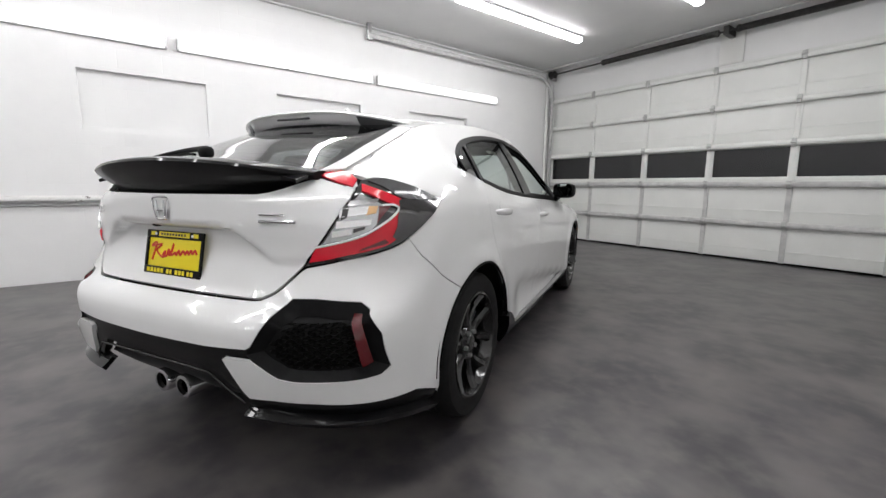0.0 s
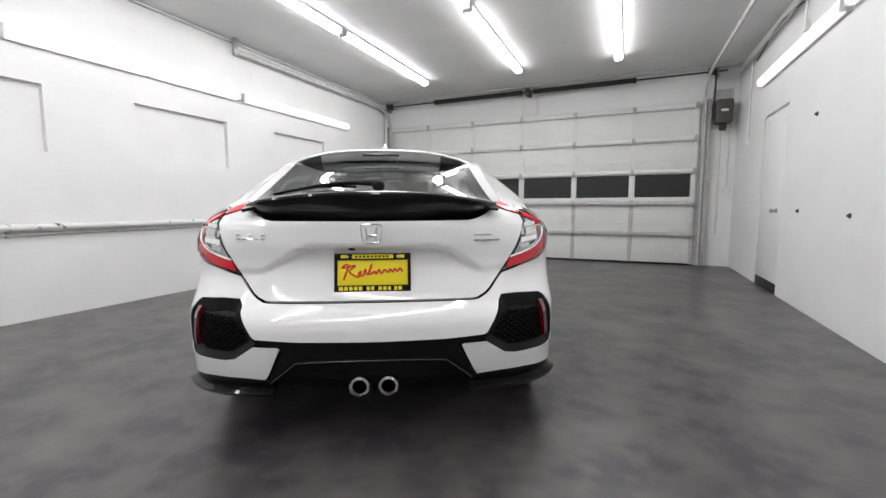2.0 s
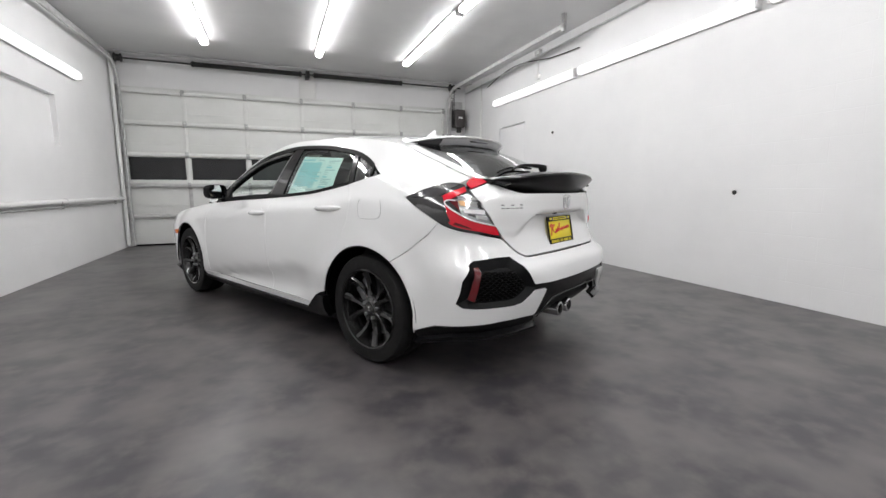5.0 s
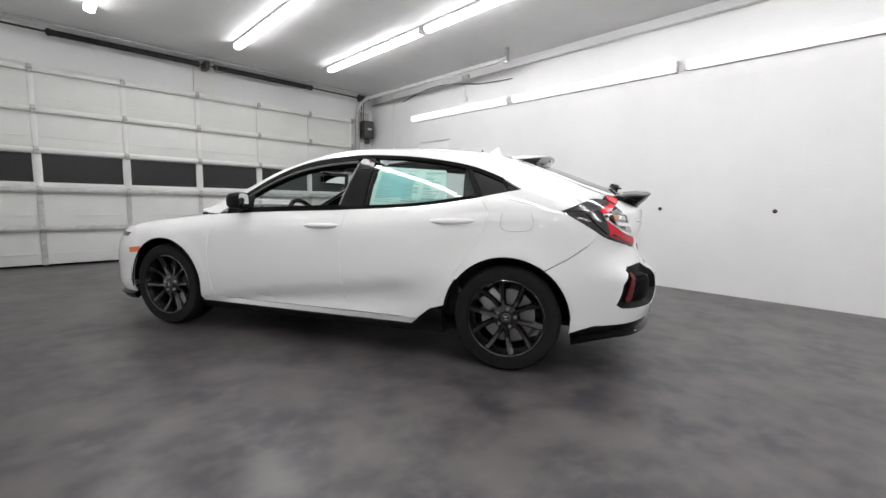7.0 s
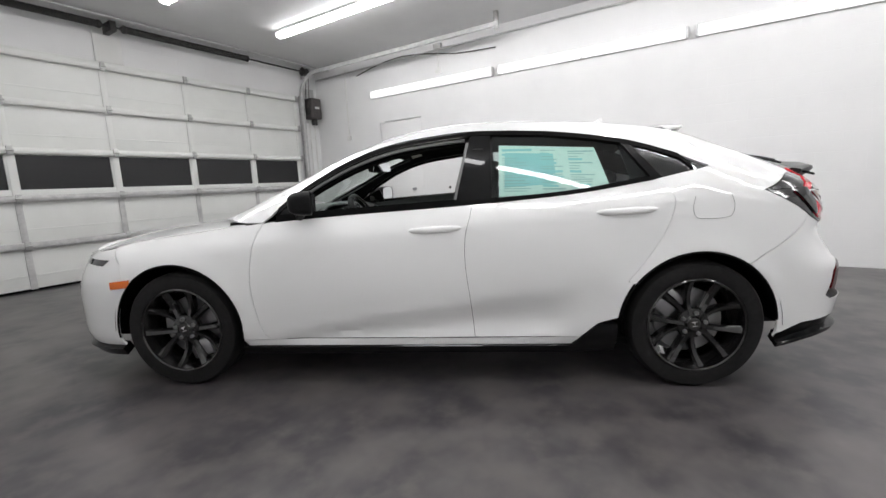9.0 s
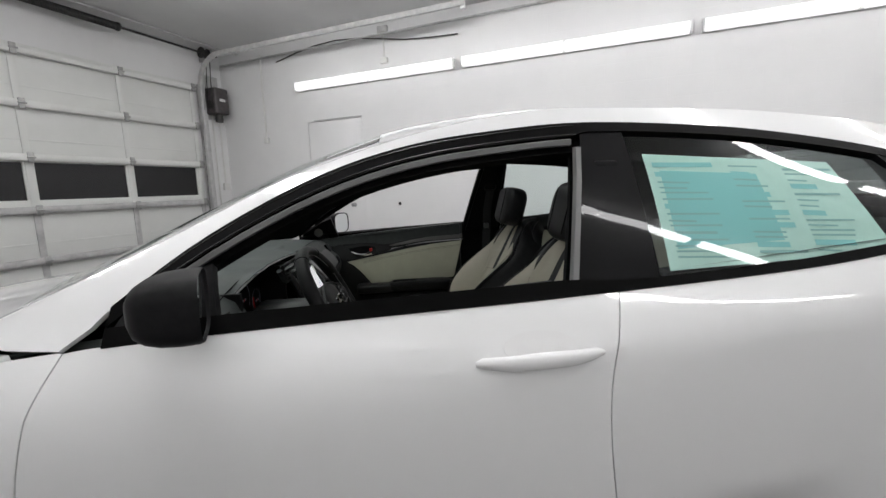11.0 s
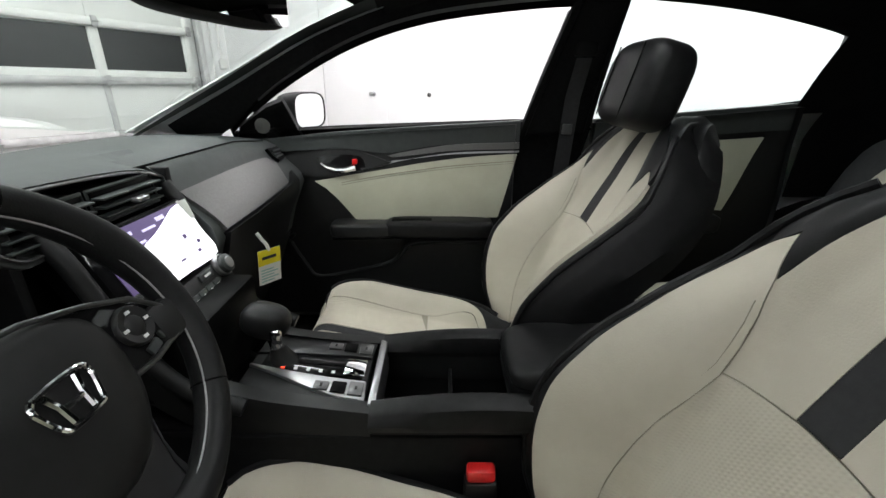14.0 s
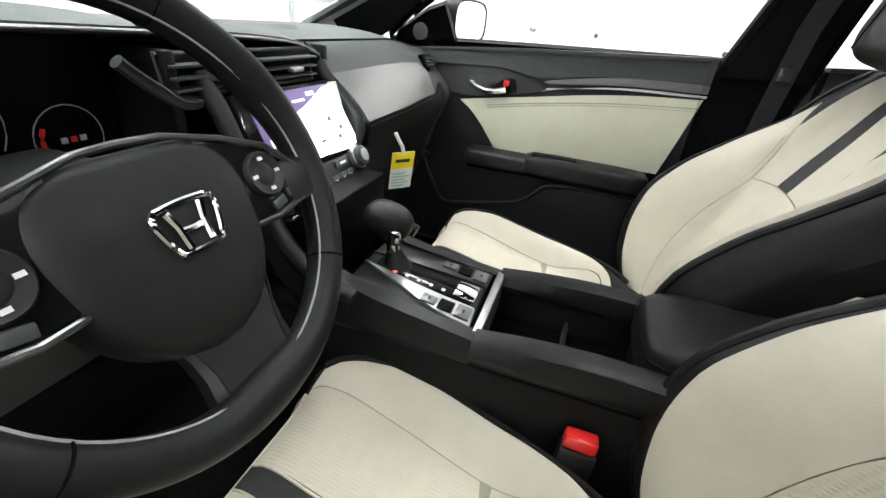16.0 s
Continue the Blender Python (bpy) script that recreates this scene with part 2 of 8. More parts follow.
def part(name, bm, mat, parent, label=""):
    me = bm if isinstance(bm, bpy.types.Mesh) else finish(bm, name, mat)
    ob = new(name, me)
    ob.parent = parent
    if label:
        tagged(ob, label)
    return ob


def thing(name, label, category, group="", kind="", at=None):
    ob = new(name)
    if at is not None:
        ob.matrix_world = at
    return tagged(ob, label, category, group, kind)


def single(name, bm, mat, label, category, group="", kind="", at=None):
    ob = new(name, finish(bm, name, mat))
    if at is not None:
        ob.matrix_world = at
    return tagged(ob, label, category, group, kind)


def box(bm, lo, hi, bevel=0.0, m=None, seg=2):
    """Adds a bevelled box from corner to corner."""
    r = bmesh.ops.create_cube(bm, size=1.0)
    vs = r["verts"]
    for v in vs:
        v.co = Vector([lo[i] + (v.co[i] + 0.5) * (hi[i] - lo[i]) for i in range(3)])
    if bevel:
        es = list({e for v in vs for e in v.link_edges})
        out = bmesh.ops.bevel(bm, geom=es, offset=bevel, segments=seg, profile=0.5, affect="EDGES", clamp_overlap=True)
        vs = list({v for f in out["faces"] for v in f.verts} | {v for v in vs if v.is_valid})
    if m is not None:
        bmesh.ops.transform(bm, matrix=m, verts=[v for v in vs if v.is_valid])
    return bm


def tube(bm, pts, r, n=10, cap=True, radii=None):
    """Adds a round tube along a line of points."""
    pts = [Vector(p) for p in pts]
    rings = []
    up = Vector((0, 0, 1))
    for i, p in enumerate(pts):
        d = (pts[min(i + 1, len(pts) - 1)] - pts[max(i - 1, 0)]).normalized()
        a = d.cross(up)
        if a.length < 0.05:
            a = d.cross(Vector((1, 0, 0)))
        a.normalize()
        b = d.cross(a).normalized()
        rr = radii[i] if radii else r
        rings.append([bm.verts.new(p + (a * math.cos(2 * math.pi * k / n) + b * math.sin(2 * math.pi * k / n)) * rr) for k in range(n)])
    for u, w in zip(rings, rings[1:]):
        for k in range(n):
            bm.faces.new((u[k], u[(k + 1) % n], w[(k + 1) % n], w[k]))
    if cap:
        bm.faces.new(rings[0][::-1])
        bm.faces.new(rings[-1])
    return bm


def lathe(bm, prof, n=48, m=None, angle=2 * math.pi):
    """Turns a profile of (radius, height) about z."""
    closed = abs(angle - 2 * math.pi) < 1e-6
    cols = n if closed else n + 1
    grid = [[bm.verts.new((r * math.cos(angle * k / n), r * math.sin(angle * k / n), h)) for r, h in prof] for k in range(cols)]
    for k in range(n):
        a, b = grid[k], grid[(k + 1) % cols]
        for i in range(len(prof) - 1):
            bm.faces.new((a[i], b[i], b[i + 1], a[i + 1]))
    if m is not None:
        bmesh.ops.transform(bm, matrix=m, verts=[v for col in grid for v in col])
    return bm


def curve(pts):
    """A smooth function through points (t, value...)."""
    pts = sorted(pts)
    ts = np.array([p[0] for p in pts], float)
    vs = np.array([p[1:] for p in pts], float)
    n = len(ts)
    h = np.diff(ts)
    d = np.diff(vs, axis=0) / h[:, None]
    g = np.zeros_like(vs)
    g[0], g[-1] = d[0], d[-1]
    for i in range(1, n - 1):
        w1, w2 = 2 * h[i] + h[i - 1], h[i] + 2 * h[i - 1]
        for c in range(vs.shape[1]):
            a, b = d[i - 1, c], d[i, c]
            g[i, c] = 0.0 if a * b <= 0 else (w1 + w2) / (w1 / a + w2 / b)
    one = vs.shape[1] == 1

    def f(t):
        t = min(max(t, ts[0]), ts[-1])
        i = min(int(np.searchsorted(ts, t, side="right")) - 1, n - 2)
        u = (t - ts[i]) / h[i]
        r = (1 + 2 * u) * (1 - u) ** 2 * vs[i] + u * (1 - u) ** 2 * h[i] * g[i] + u * u * (3 - 2 * u) * vs[i + 1] + u * u * (u - 1) * h[i] * g[i + 1]
        return float(r[0]) if one else r
    return f


def dense(pts, d=0.03, closed=False):
    """Splits a line of 2D points into steps of at most d."""
    pts = list(pts)
    if closed:
        pts = pts + [pts[0]]
    out = []
    for a, b in zip(pts, pts[1:]):
        n = max(1, int(math.ceil(math.hypot(b[0] - a[0], b[1] - a[1]) / d)))
        out += [(a[0] + (b[0] - a[0]) * k / n, a[1] + (b[1] - a[1]) * k / n) for k in range(n)]
    return out if closed else out + [pts[-1]]


def bow(pts, n=8):
    """A smooth line through 2D points (Catmull-Rom)."""
    p = [Vector((*q, 0)) for q in pts]
    p = [2 * p[0] - p[1]] + p + [2 * p[-1] - p[-2]]
    out = []
    for i in range(1, len(p) - 2):
        for k in range(n):
            u = k / n
            a, b, c, d = p[i - 1:i + 3]
            q = 0.5 * (2 * b + (c - a) * u + (2 * a - 5 * b + 4 * c - d) * u * u + (3 * b - a - 3 * c + d) * u ** 3)
            out.append((q.x, q.y))
    return out + [tuple(pts[-1])]


def shrink(poly, d):
    """A closed 2D outline moved inwards by d."""
    n = len(poly)
    area = sum(poly[i][0] * poly[(i + 1) % n][1] - poly[(i + 1) % n][0] * poly[i][1] for i in range(n))
    sg = 1 if area > 0 else -1
    out = []
    for i in range(n):
        p, q, r = Vector(poly[i - 1]), Vector(poly[i]), Vector(poly[(i + 1) % n])
        a, b = (q - p), (r - q)
        if a.length < 1e-9 or b.length < 1e-9:
            continue
        a.normalize(), b.normalize()
        n1, n2 = Vector((-a.y, a.x)) * sg, Vector((-b.y, b.x)) * sg
        m = n1 + n2
        m = m / max(0.35, m.length_squared / 2) if m.length > 1e-6 else n1
        out.append((q.x + m.x * d, q.y + m.y * d))
    return out


def clean(poly):
    out = []
    for p in poly:
        if not out or math.hypot(p[0] - out[-1][0], p[1] - out[-1][1]) > 1e-4:
            out.append(tuple(p))
    if math.hypot(out[0][0] - out[-1][0], out[0][1] - out[-1][1]) < 1e-4:
        out.pop()
    return out


def patch(poly, fn, step=0.04, rim=0.012, lift=0.0, out=None, gap=0.0, mirror=False, bm=None):
    """A panel: the outline poly in the (a, b) sheet, laid on the surface fn(a, b), with its edge turned in by rim. out: a point that the panel faces away from."""
    poly = clean(poly)
    if gap:
        poly = clean(shrink(poly, gap))
    flat = bmesh.new()
    flat.faces.new([flat.verts.new((a, b, 0)) for a, b in poly])
    for ax in (0, 1):
        lo, hi = min(p[ax] for p in poly), max(p[ax] for p in poly)
        n = int((hi - lo) / step)
        for k in range(1, n + 1):
            c = lo + (hi - lo) * k / (n + 1)
            co, no = [0, 0, 0], [0, 0, 0]
            co[ax], no[ax] = c + 1e-6, 1
            bmesh.ops.bisect_plane(flat, geom=flat.verts[:] + flat.edges[:] + flat.faces[:], dist=1e-6, plane_co=co, plane_no=no)
    big = [f for f in flat.faces if len(f.verts) > 4]
    if big:
        bmesh.ops.triangulate(flat, faces=big)
    flat.verts.index_update()
    tgt = bm or bmesh.new()
    centre = Vector(out) if out is not None else Vector((0, 1.2, 0.6))
    e = 1e-3
    made, norms = [], []
    for v in flat.verts:
        a, b = v.co.x, v.co.y
        p = Vector(fn(a, b))
        n = (Vector(fn(a + e, b)) - Vector(fn(a - e, b))).cross(Vector(fn(a, b + e)) - Vector(fn(a, b - e)))
        n = n.normalized() if n.length > 1e-12 else Vector((0, 0, 1))
        if n.dot(p - centre) < 0:
            n = -n
        made.append(p + n * lift)
        norms.append(n)
    sx = -1 if mirror else 1
    vs = [tgt.verts.new((p.x * sx, p.y, p.z)) for p in made]
    low = {}
    if rim:
        for e2 in flat.edges:
            if len(e2.link_faces) == 1:
                for v in e2.verts:
                    if v.index not in low:
                        p = made[v.index] - norms[v.index] * rim
                        low[v.index] = tgt.verts.new((p.x * sx, p.y, p.z))
    f0 = flat.faces[:] and flat.faces
    flip = None
    for f in f0:
        ids = [v.index for v in f.verts]
        if flip is None:
            nn = (made[ids[1]] - made[ids[0]]).cross(made[ids[2]] - made[ids[1]])
            if nn.length < 1e-12:
                nn = norms[ids[0]]
            flip = nn.dot(norms[ids[0]]) < 0
        ids = ids[::-1] if flip != mirror else ids
        tgt.faces.new([vs[i] for i in ids])
    if rim:
        for e2 in flat.edges:
            if len(e2.link_faces) == 1:
                a, b = e2.verts[0].index, e2.verts[1].index
                tgt.faces.new((vs[a], vs[b], low[b], low[a]))
    flat.free()
    return tgt


def pair(name, poly, fn, mat, parent, label="", **kw):
    """A panel and its mirror image on the other flank."""
    a = part(name, patch(poly, fn, **kw), mat, parent, label)
    b = part(name, patch(poly, fn, mirror=True, **kw), mat, parent, label)
    return a, b

# ---- the room: its own axes stand turned against the car's ----
ROOM = Matrix.Rotation(radians(-27.85), 4, "Z")
LEFT, RIGHT, FRONT, BACK, TOP = -3.72, 2.92, 6.36, -6.0, 3.305


def slab(name, lo, hi, mat, label, category):
    return single(name, box(bmesh.new(), lo, hi), mat, label, category, kind="structure", at=ROOM)


slab("floor", (LEFT - 0.3, BACK - 0.3, -0.2), (RIGHT + 0.3, FRONT + 0.4, 0.0), FLOOR, "dark grey painted concrete floor, worn and partly glossy", "floor")
slab("ceiling", (LEFT - 0.3, BACK - 0.3, TOP), (RIGHT + 0.3, FRONT + 0.4, TOP + 0.2), CEILING, "light grey painted flat ceiling", "ceiling")
slab("wall_back", (LEFT - 0.3, BACK - 0.3, 0), (RIGHT + 0.3, BACK, TOP), WALL, "plain white painted wall", "wall")


def wall_left():
    bm = bmesh.new()
    box(bm, (LEFT - 0.3, BACK, 0), (LEFT - 0.06, FRONT + 0.4, TOP))
    u0, u1 = LEFT - 0.06, LEFT
    z0, z1 = 1.57, 2.19
    niches = [(-3.1, -1.95), (-1.09, 0.075), (0.885, 2.065), (2.91, 4.08)]
    box(bm, (u0, BACK, 0), (u1, FRONT, z0))
    box(bm, (u0, BACK, z1), (u1, FRONT, TOP))
    edge = BACK
    for a, b in niches:
        box(bm, (u0, edge, z0), (u1, a, z1))
        edge = b
    box(bm, (u0, edge, z0), (u1, FRONT, z1))
    return single("wall_left", bm, WALL, "white painted block wall with blocked-up window recesses", "wall", kind="structure", at=ROOM)


wall_left()


def wall_right():
    bm = bmesh.new()
    box(bm, (RIGHT, BACK, 0), (RIGHT + 0.3, 3.84, TOP))
    box(bm, (RIGHT, 4.74, 0), (RIGHT + 0.3, FRONT + 0.4, TOP))
    box(bm, (RIGHT, 3.84, 2.17), (RIGHT + 0.3, 4.74, TOP))
    return single("wall_right", bm, WALL, "white painted block wall with a flush door", "wall", kind="structure", at=ROOM)


wall_right()


def wall_front():
    bm = bmesh.new()
    box(bm, (LEFT - 0.06, FRONT, 2.78), (RIGHT, FRONT + 0.3, TOP))
    box(bm, (LEFT - 0.06, FRONT, 0), (-3.67, FRONT + 0.3, 2.78))
    box(bm, (2.36, FRONT, 0), (RIGHT, FRONT + 0.3, 2.78))
    return single("wall_front", bm, WALL, "white painted wall round the overhead door", "wall", kind="structure", at=ROOM)


wall_front()


def flush_door():
    ob = thing("door_1", "white painted flush steel door, closed, with a dark sill plate", "door", kind="structure", at=ROOM)
    part("leaf", box(bmesh.new(), (RIGHT + 0.006, 3.845, 0.12), (RIGHT + 0.05, 4.735, 2.165), 0.003), WALL, ob)
    part("kick_plate", box(bmesh.new(), (RIGHT + 0.004, 3.86, 0.005), (RIGHT + 0.03, 4.72, 0.115), 0.003), DARK_STEEL, ob, "dark slot under the door leaf")
    bm = bmesh.new()
    lathe(bm, [(0.0, 0.0), (0.028, 0.0), (0.028, 0.008), (0.011, 0.012), (0.011, 0.04), (0.024, 0.048), (0.026, 0.062), (0.016, 0.072), (0.0, 0.073)], 20, pose(RIGHT + 0.006, 4.02, 0.98, 0, -90, 0))
    part("door_knob", bm, SATIN, ob, "small satin door knob")
    bm = bmesh.new()
    box(bm, (RIGHT - 0.012, 3.82, 2.175), (RIGHT + 0.0, 4.62, 2.19), 0.003)
    part("drip_edge", bm, GREY_PAINT, ob, "thin worn drip edge")
    return ob


flush_door()


def overhead_door():
    ob = thing("garage_door", "white sectional overhead door with black windows, closed", "garage door", kind="structure", at=ROOM)
    lo, hi, v = -3.69, 2.37, 6.30
    n, h = 5, 0.546
    w = (hi - lo) / 6
    for k in range(n):
        z0, z1 = 0.015 + k * h, 0.015 + (k + 1) * h - 0.004
        if k != 2:
            section = part("section", box(bmesh.new(), (lo, v, z0), (hi, v + 0.045, z1), 0.004), DOOR_PAINT, ob)
        else:
            bm = bmesh.new()
            box(bm, (lo, v, z0), (hi, v + 0.045, 1.19), 0.003)
            box(bm, (lo, v, 1.585), (hi, v + 0.045, z1), 0.003)
            section = part("section", bm, DOOR_PAINT, ob, "window section of the door")
            for i in range(6):
                a, b = lo + i * w + (0.05 if i else 0.09), lo + (i + 1) * w - (0.05 if i < 5 else 0.09)
                part("window_pane", box(bmesh.new(), (a, v + 0.018, 1.188), (b, v + 0.026, 1.587)), WINDOW_BLACK, section, "black window pane")
            for i in range(7):
                c = lo + i * w
                a, b = max(lo, c - (0.05 if 0 < i < 6 else 0.09)), min(hi, c + (0.05 if 0 < i < 6 else 0.09))
                part("mullion", box(bmesh.new(), (a, v - 0.002, 1.19), (b, v + 0.04, 1.585), 0.004), DOOR_PAINT, section)
        for i in range(7):
            c = min(max(lo + i * w, lo + 0.035), hi - 0.035)
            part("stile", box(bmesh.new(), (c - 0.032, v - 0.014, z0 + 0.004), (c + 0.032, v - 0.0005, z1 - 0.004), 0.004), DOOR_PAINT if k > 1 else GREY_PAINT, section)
        zr = z0 + 0.16
        bm = bmesh.new()
        if k not in (2,):
            box(bm, (lo + 0.02, v - 0.006, zr), (hi - 0.02, v - 0.0005, zr + 0.014), 0.002)
            part("pressed_rib", bm, DOOR_PAINT, section)
    for k in range(n):
        z = 0.015 + (k + 1) * h - (0.02 if k < 4 else 0.03)
        bm = bmesh.new()
        prof = [(-0.035, 0.0), (-0.035, -0.05), (-0.015, -0.062), (0.015, -0.062), (0.035, -0.05), (0.035, 0.0)]
        cols = [[bm.verts.new((u, v - 0.014 + b, z + a)) for a, b in prof] for u in (lo + 0.01, hi - 0.01)]
        for i in range(len(prof) - 1):
            bm.faces.new((cols[0][i], cols[1][i], cols[1][i + 1], cols[0][i + 1]))
        bm.faces.new(cols[0])
        bm.faces.new(cols[1][::-1])
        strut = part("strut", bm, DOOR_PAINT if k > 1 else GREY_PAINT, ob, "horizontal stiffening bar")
        for i in range(7):
            c = min(max(lo + i * w, lo + 0.045), hi - 0.045)
            bm = box(bmesh.new(), (c - 0.028, v - 0.082, z - 0.055), (c + 0.028, v - 0.066, z + 0.05), 0.004)
            tube(bm, [(c - 0.035, v - 0.088, z), (c + 0.035, v - 0.088, z)], 0.009, 8)
            part("hinge", bm, STEEL, strut)
    part("bottom_seal", box(bmesh.new(), (lo, v - 0.01, 0.002), (hi, v + 0.045, 0.03), 0.006), SEAL, ob, "black rubber seal")
    return ob


overhead_door()


def door_tracks():
    for u, s in ((-3.62, 1), (2.44, -1)):
        ob = thing("door_track", "galvanised overhead door track with ceiling hanger", "door track", kind="structure", at=ROOM)
        line = [(u, 6.21, 0.02), (u, 6.21, 2.72)]
        for k in range(1, 9):
            a = k / 8 * math.pi / 2
            line.append((u, 6.21 - 0.42 * (1 - math.cos(a)), 2.72 + 0.42 * math.sin(a)))
        line.append((u, 2.15, 3.14))
        bm = bmesh.new()
        rows = []
        for i, p in enumerate(line):
            d = (Vector(line[min(i + 1, len(line) - 1)]) - Vector(line[max(i - 1, 0)])).normalized()
            side = Vector((s, 0, 0))
            up = d.cross(side)
            rows.append([bm.verts.new(Vector(p) + side * a + up * b) for a, b in ((0.0, -0.03), (0.025, -0.03), (0.03, -0.02), (0.03, 0.02), (0.025, 0.03), (0.0, 0.03), (-0.004, 0.03), (-0.004, -0.03))])
        for a, b in zip(rows, rows[1:]):
            for k in range(8):
                bm.faces.new((a[k], a[(k + 1) % 8], b[(k + 1) % 8], b[k]))
        part("rail", bm, GREY_PAINT, ob)
        part("hanger", box(bmesh.new(), (u - 0.02, 2.14, 3.08), (u + 0.025, 2.20, TOP - 0.002), 0.003), STEEL, ob, "perforated angle hanger")
        part("jamb_angle", box(bmesh.new(), (u - s * 0.03, 6.24, 0.0), (u - s * 0.085, 6.355, 2.80), 0.004), GREY_PAINT, ob)


door_tracks()


def spring_shaft():
    ob = thing("torsion_spring_assembly", "black torsion springs on a steel shaft above the door", "door springs", at=ROOM)
    v, z = 6.14, 3.205
    part("shaft", tube(bmesh.new(), [(-3.62, v, z), (2.70, v, z)], 0.014, 10), DARK_STEEL, ob)
    for a, b in ((-2.46, -0.66), (-0.39, 1.34)):
        bm = bmesh.new()
        pts = []
        turns = int((b - a) / 0.014)
        prof = []
        for k in range(turns * 2 + 1):
            prof.append((0.044 if k % 2 else 0.038, a + (b - a) * k / (turns * 2)))
        lathe(bm, prof, 16, Matrix.Translation((0, v, z)) @ pose(0, 0, 0, 0, 90, 0))
        part("spring", bm, DARK_STEEL, ob, "black coil spring")
        for c in (a, b):
            bm = lathe(bmesh.new(), [(0.0, -0.03), (0.03, -0.03), (0.05, -0.012), (0.05, 0.012), (0.03, 0.03), (0.0, 0.03)], 16, Matrix.Translation((c, v, z)) @ pose(0, 0, 0, 0, 90, 0))
            part("cone", bm, DARK_STEEL, ob)
    bm = box(bmesh.new(), (-0.56, v - 0.06, z - 0.06), (-0.49, FRONT - 0.03, z + 0.06), 0.004)
    part("centre_bearing", bm, DARK_STEEL, ob)
    for c in (-3.56, 2.49):
        bm = lathe(bmesh.new(), [(0.0, -0.05), (0.075, -0.05), (0.075, -0.04), (0.055, -0.035), (0.05, 0.03), (0.07, 0.04), (0.07, 0.05), (0.0, 0.05)], 24, Matrix.Translation((c, v, z)) @ pose(0, 0, 0, 0, 90, 0))
        part("cable_drum", bm, DARK_STEEL, ob)
    for c in (-3.65, 2.58):
        part("end_bracket", box(bmesh.new(), (c - 0.006, v - 0.05, z - 0.08), (c + 0.006, FRONT - 0.003, z + 0.07), 0.002), STEEL, ob)
    tube_b = bmesh.new()
    tube(tube_b, [(2.485, v - 0.07, z), (2.41, 6.24, 2.0), (2.41, 6.27, 0.1)], 0.003, 6)
    part("lift_cable", tube_b, DARK_STEEL, ob)
    return ob


spring_shaft()
single("spring_pad", box(bmesh.new(), (-0.68, FRONT - 0.028, 2.80), (-0.37, FRONT - 0.001, TOP - 0.01), 0.004), WHITE_PLASTIC, "white painted timber pad behind the springs", "timber pad", kind="structure", at=ROOM)
single("head_board", box(bmesh.new(), (-3.65, FRONT - 0.02, 2.74), (2.42, FRONT - 0.001, 2.80), 0.004), DOOR_PAINT, "white board along the head of the opening", "trim", kind="structure", at=ROOM)


def opener():
    ob = thing("door_opener", "dark grey wall-mounted jackshaft door opener", "door opener", at=ROOM)
    bm = box(bmesh.new(), (2.57, 6.10, 2.38), (2.81, 6.34, 2.76), 0.03, seg=3)
    body = part("housing", bm, OPENER, ob)
    part("cover_label", box(bmesh.new(), (2.64, 6.094, 2.56), (2.74, 6.099, 2.60), 0.001), FIXTURE, body, "small pale label")
    part("motor", lathe(bmesh.new(), [(0.0, 0.0), (0.05, 0.0), (0.055, 0.02), (0.055, 0.10), (0.04, 0.12), (0.0, 0.12)], 24, pose(2.69, 6.20, 2.27)), DARK_STEEL, ob, "black motor below the housing")
    part("sprocket", lathe(bmesh.new(), [(0.0, 0.0), (0.06, 0.0), (0.06, 0.02), (0.0, 0.02)], 24, pose(2.565, 6.20, 2.51, 0, -90, 0)), DARK_STEEL, ob)
    bm = bmesh.new()
    for dv in (-0.045, 0.045):
        tube(bm, [(2.55, 6.20 + dv, 2.51), (2.55, 6.145 + dv * 0.8, 3.20)], 0.007, 6)
    part("chain", bm, DARK_STEEL, ob)
    part("backplate", box(bmesh.new(), (2.55, 6.34, 2.32), (2.84, 6.358, 2.96), 0.003), GREY_PAINT, ob)
    return ob


opener()


def strip_light(name, length, m, label, group, lit):
    """A wrap fixture: white pan, end caps and lit lens halves; it runs along its own y, with the lens towards -z."""
    ob = thing(name, label, "strip light", group, at=m)
    part("pan", box(bmesh.new(), (-0.062, 0.01, -0.035), (0.062, length - 0.01, -0.001), 0.006), FIXTURE, ob)
    for k in range(2):
        a, b = 0.035 + k * length / 2, (k + 1) * length / 2 - 0.012 - (0.02 if k else 0)
        prof = [(-0.057, -0.034), (-0.054, -0.066), (-0.038, -0.088), (0.0, -0.097), (0.038, -0.088), (0.054, -0.066), (0.057, -0.034)]
        bm = bmesh.new()
        cols = [[bm.verts.new((x, y, z)) for x, z in prof] for y in (a, b)]
        for i in range(len(prof) - 1):
            bm.faces.new((cols[0][i], cols[0][i + 1], cols[1][i + 1], cols[1][i]))
        bm.faces.new(cols[0][::-1])
        bm.faces.new(cols[1])
        part("lens", bm, lit, ob, "lit white lens")
    for y in (0.0, length - 0.03):
        part("end_cap", box(bmesh.new(), (-0.061, y, -0.092), (0.061, y + 0.028, -0.034), 0.012), FIXTURE, ob)
    return ob


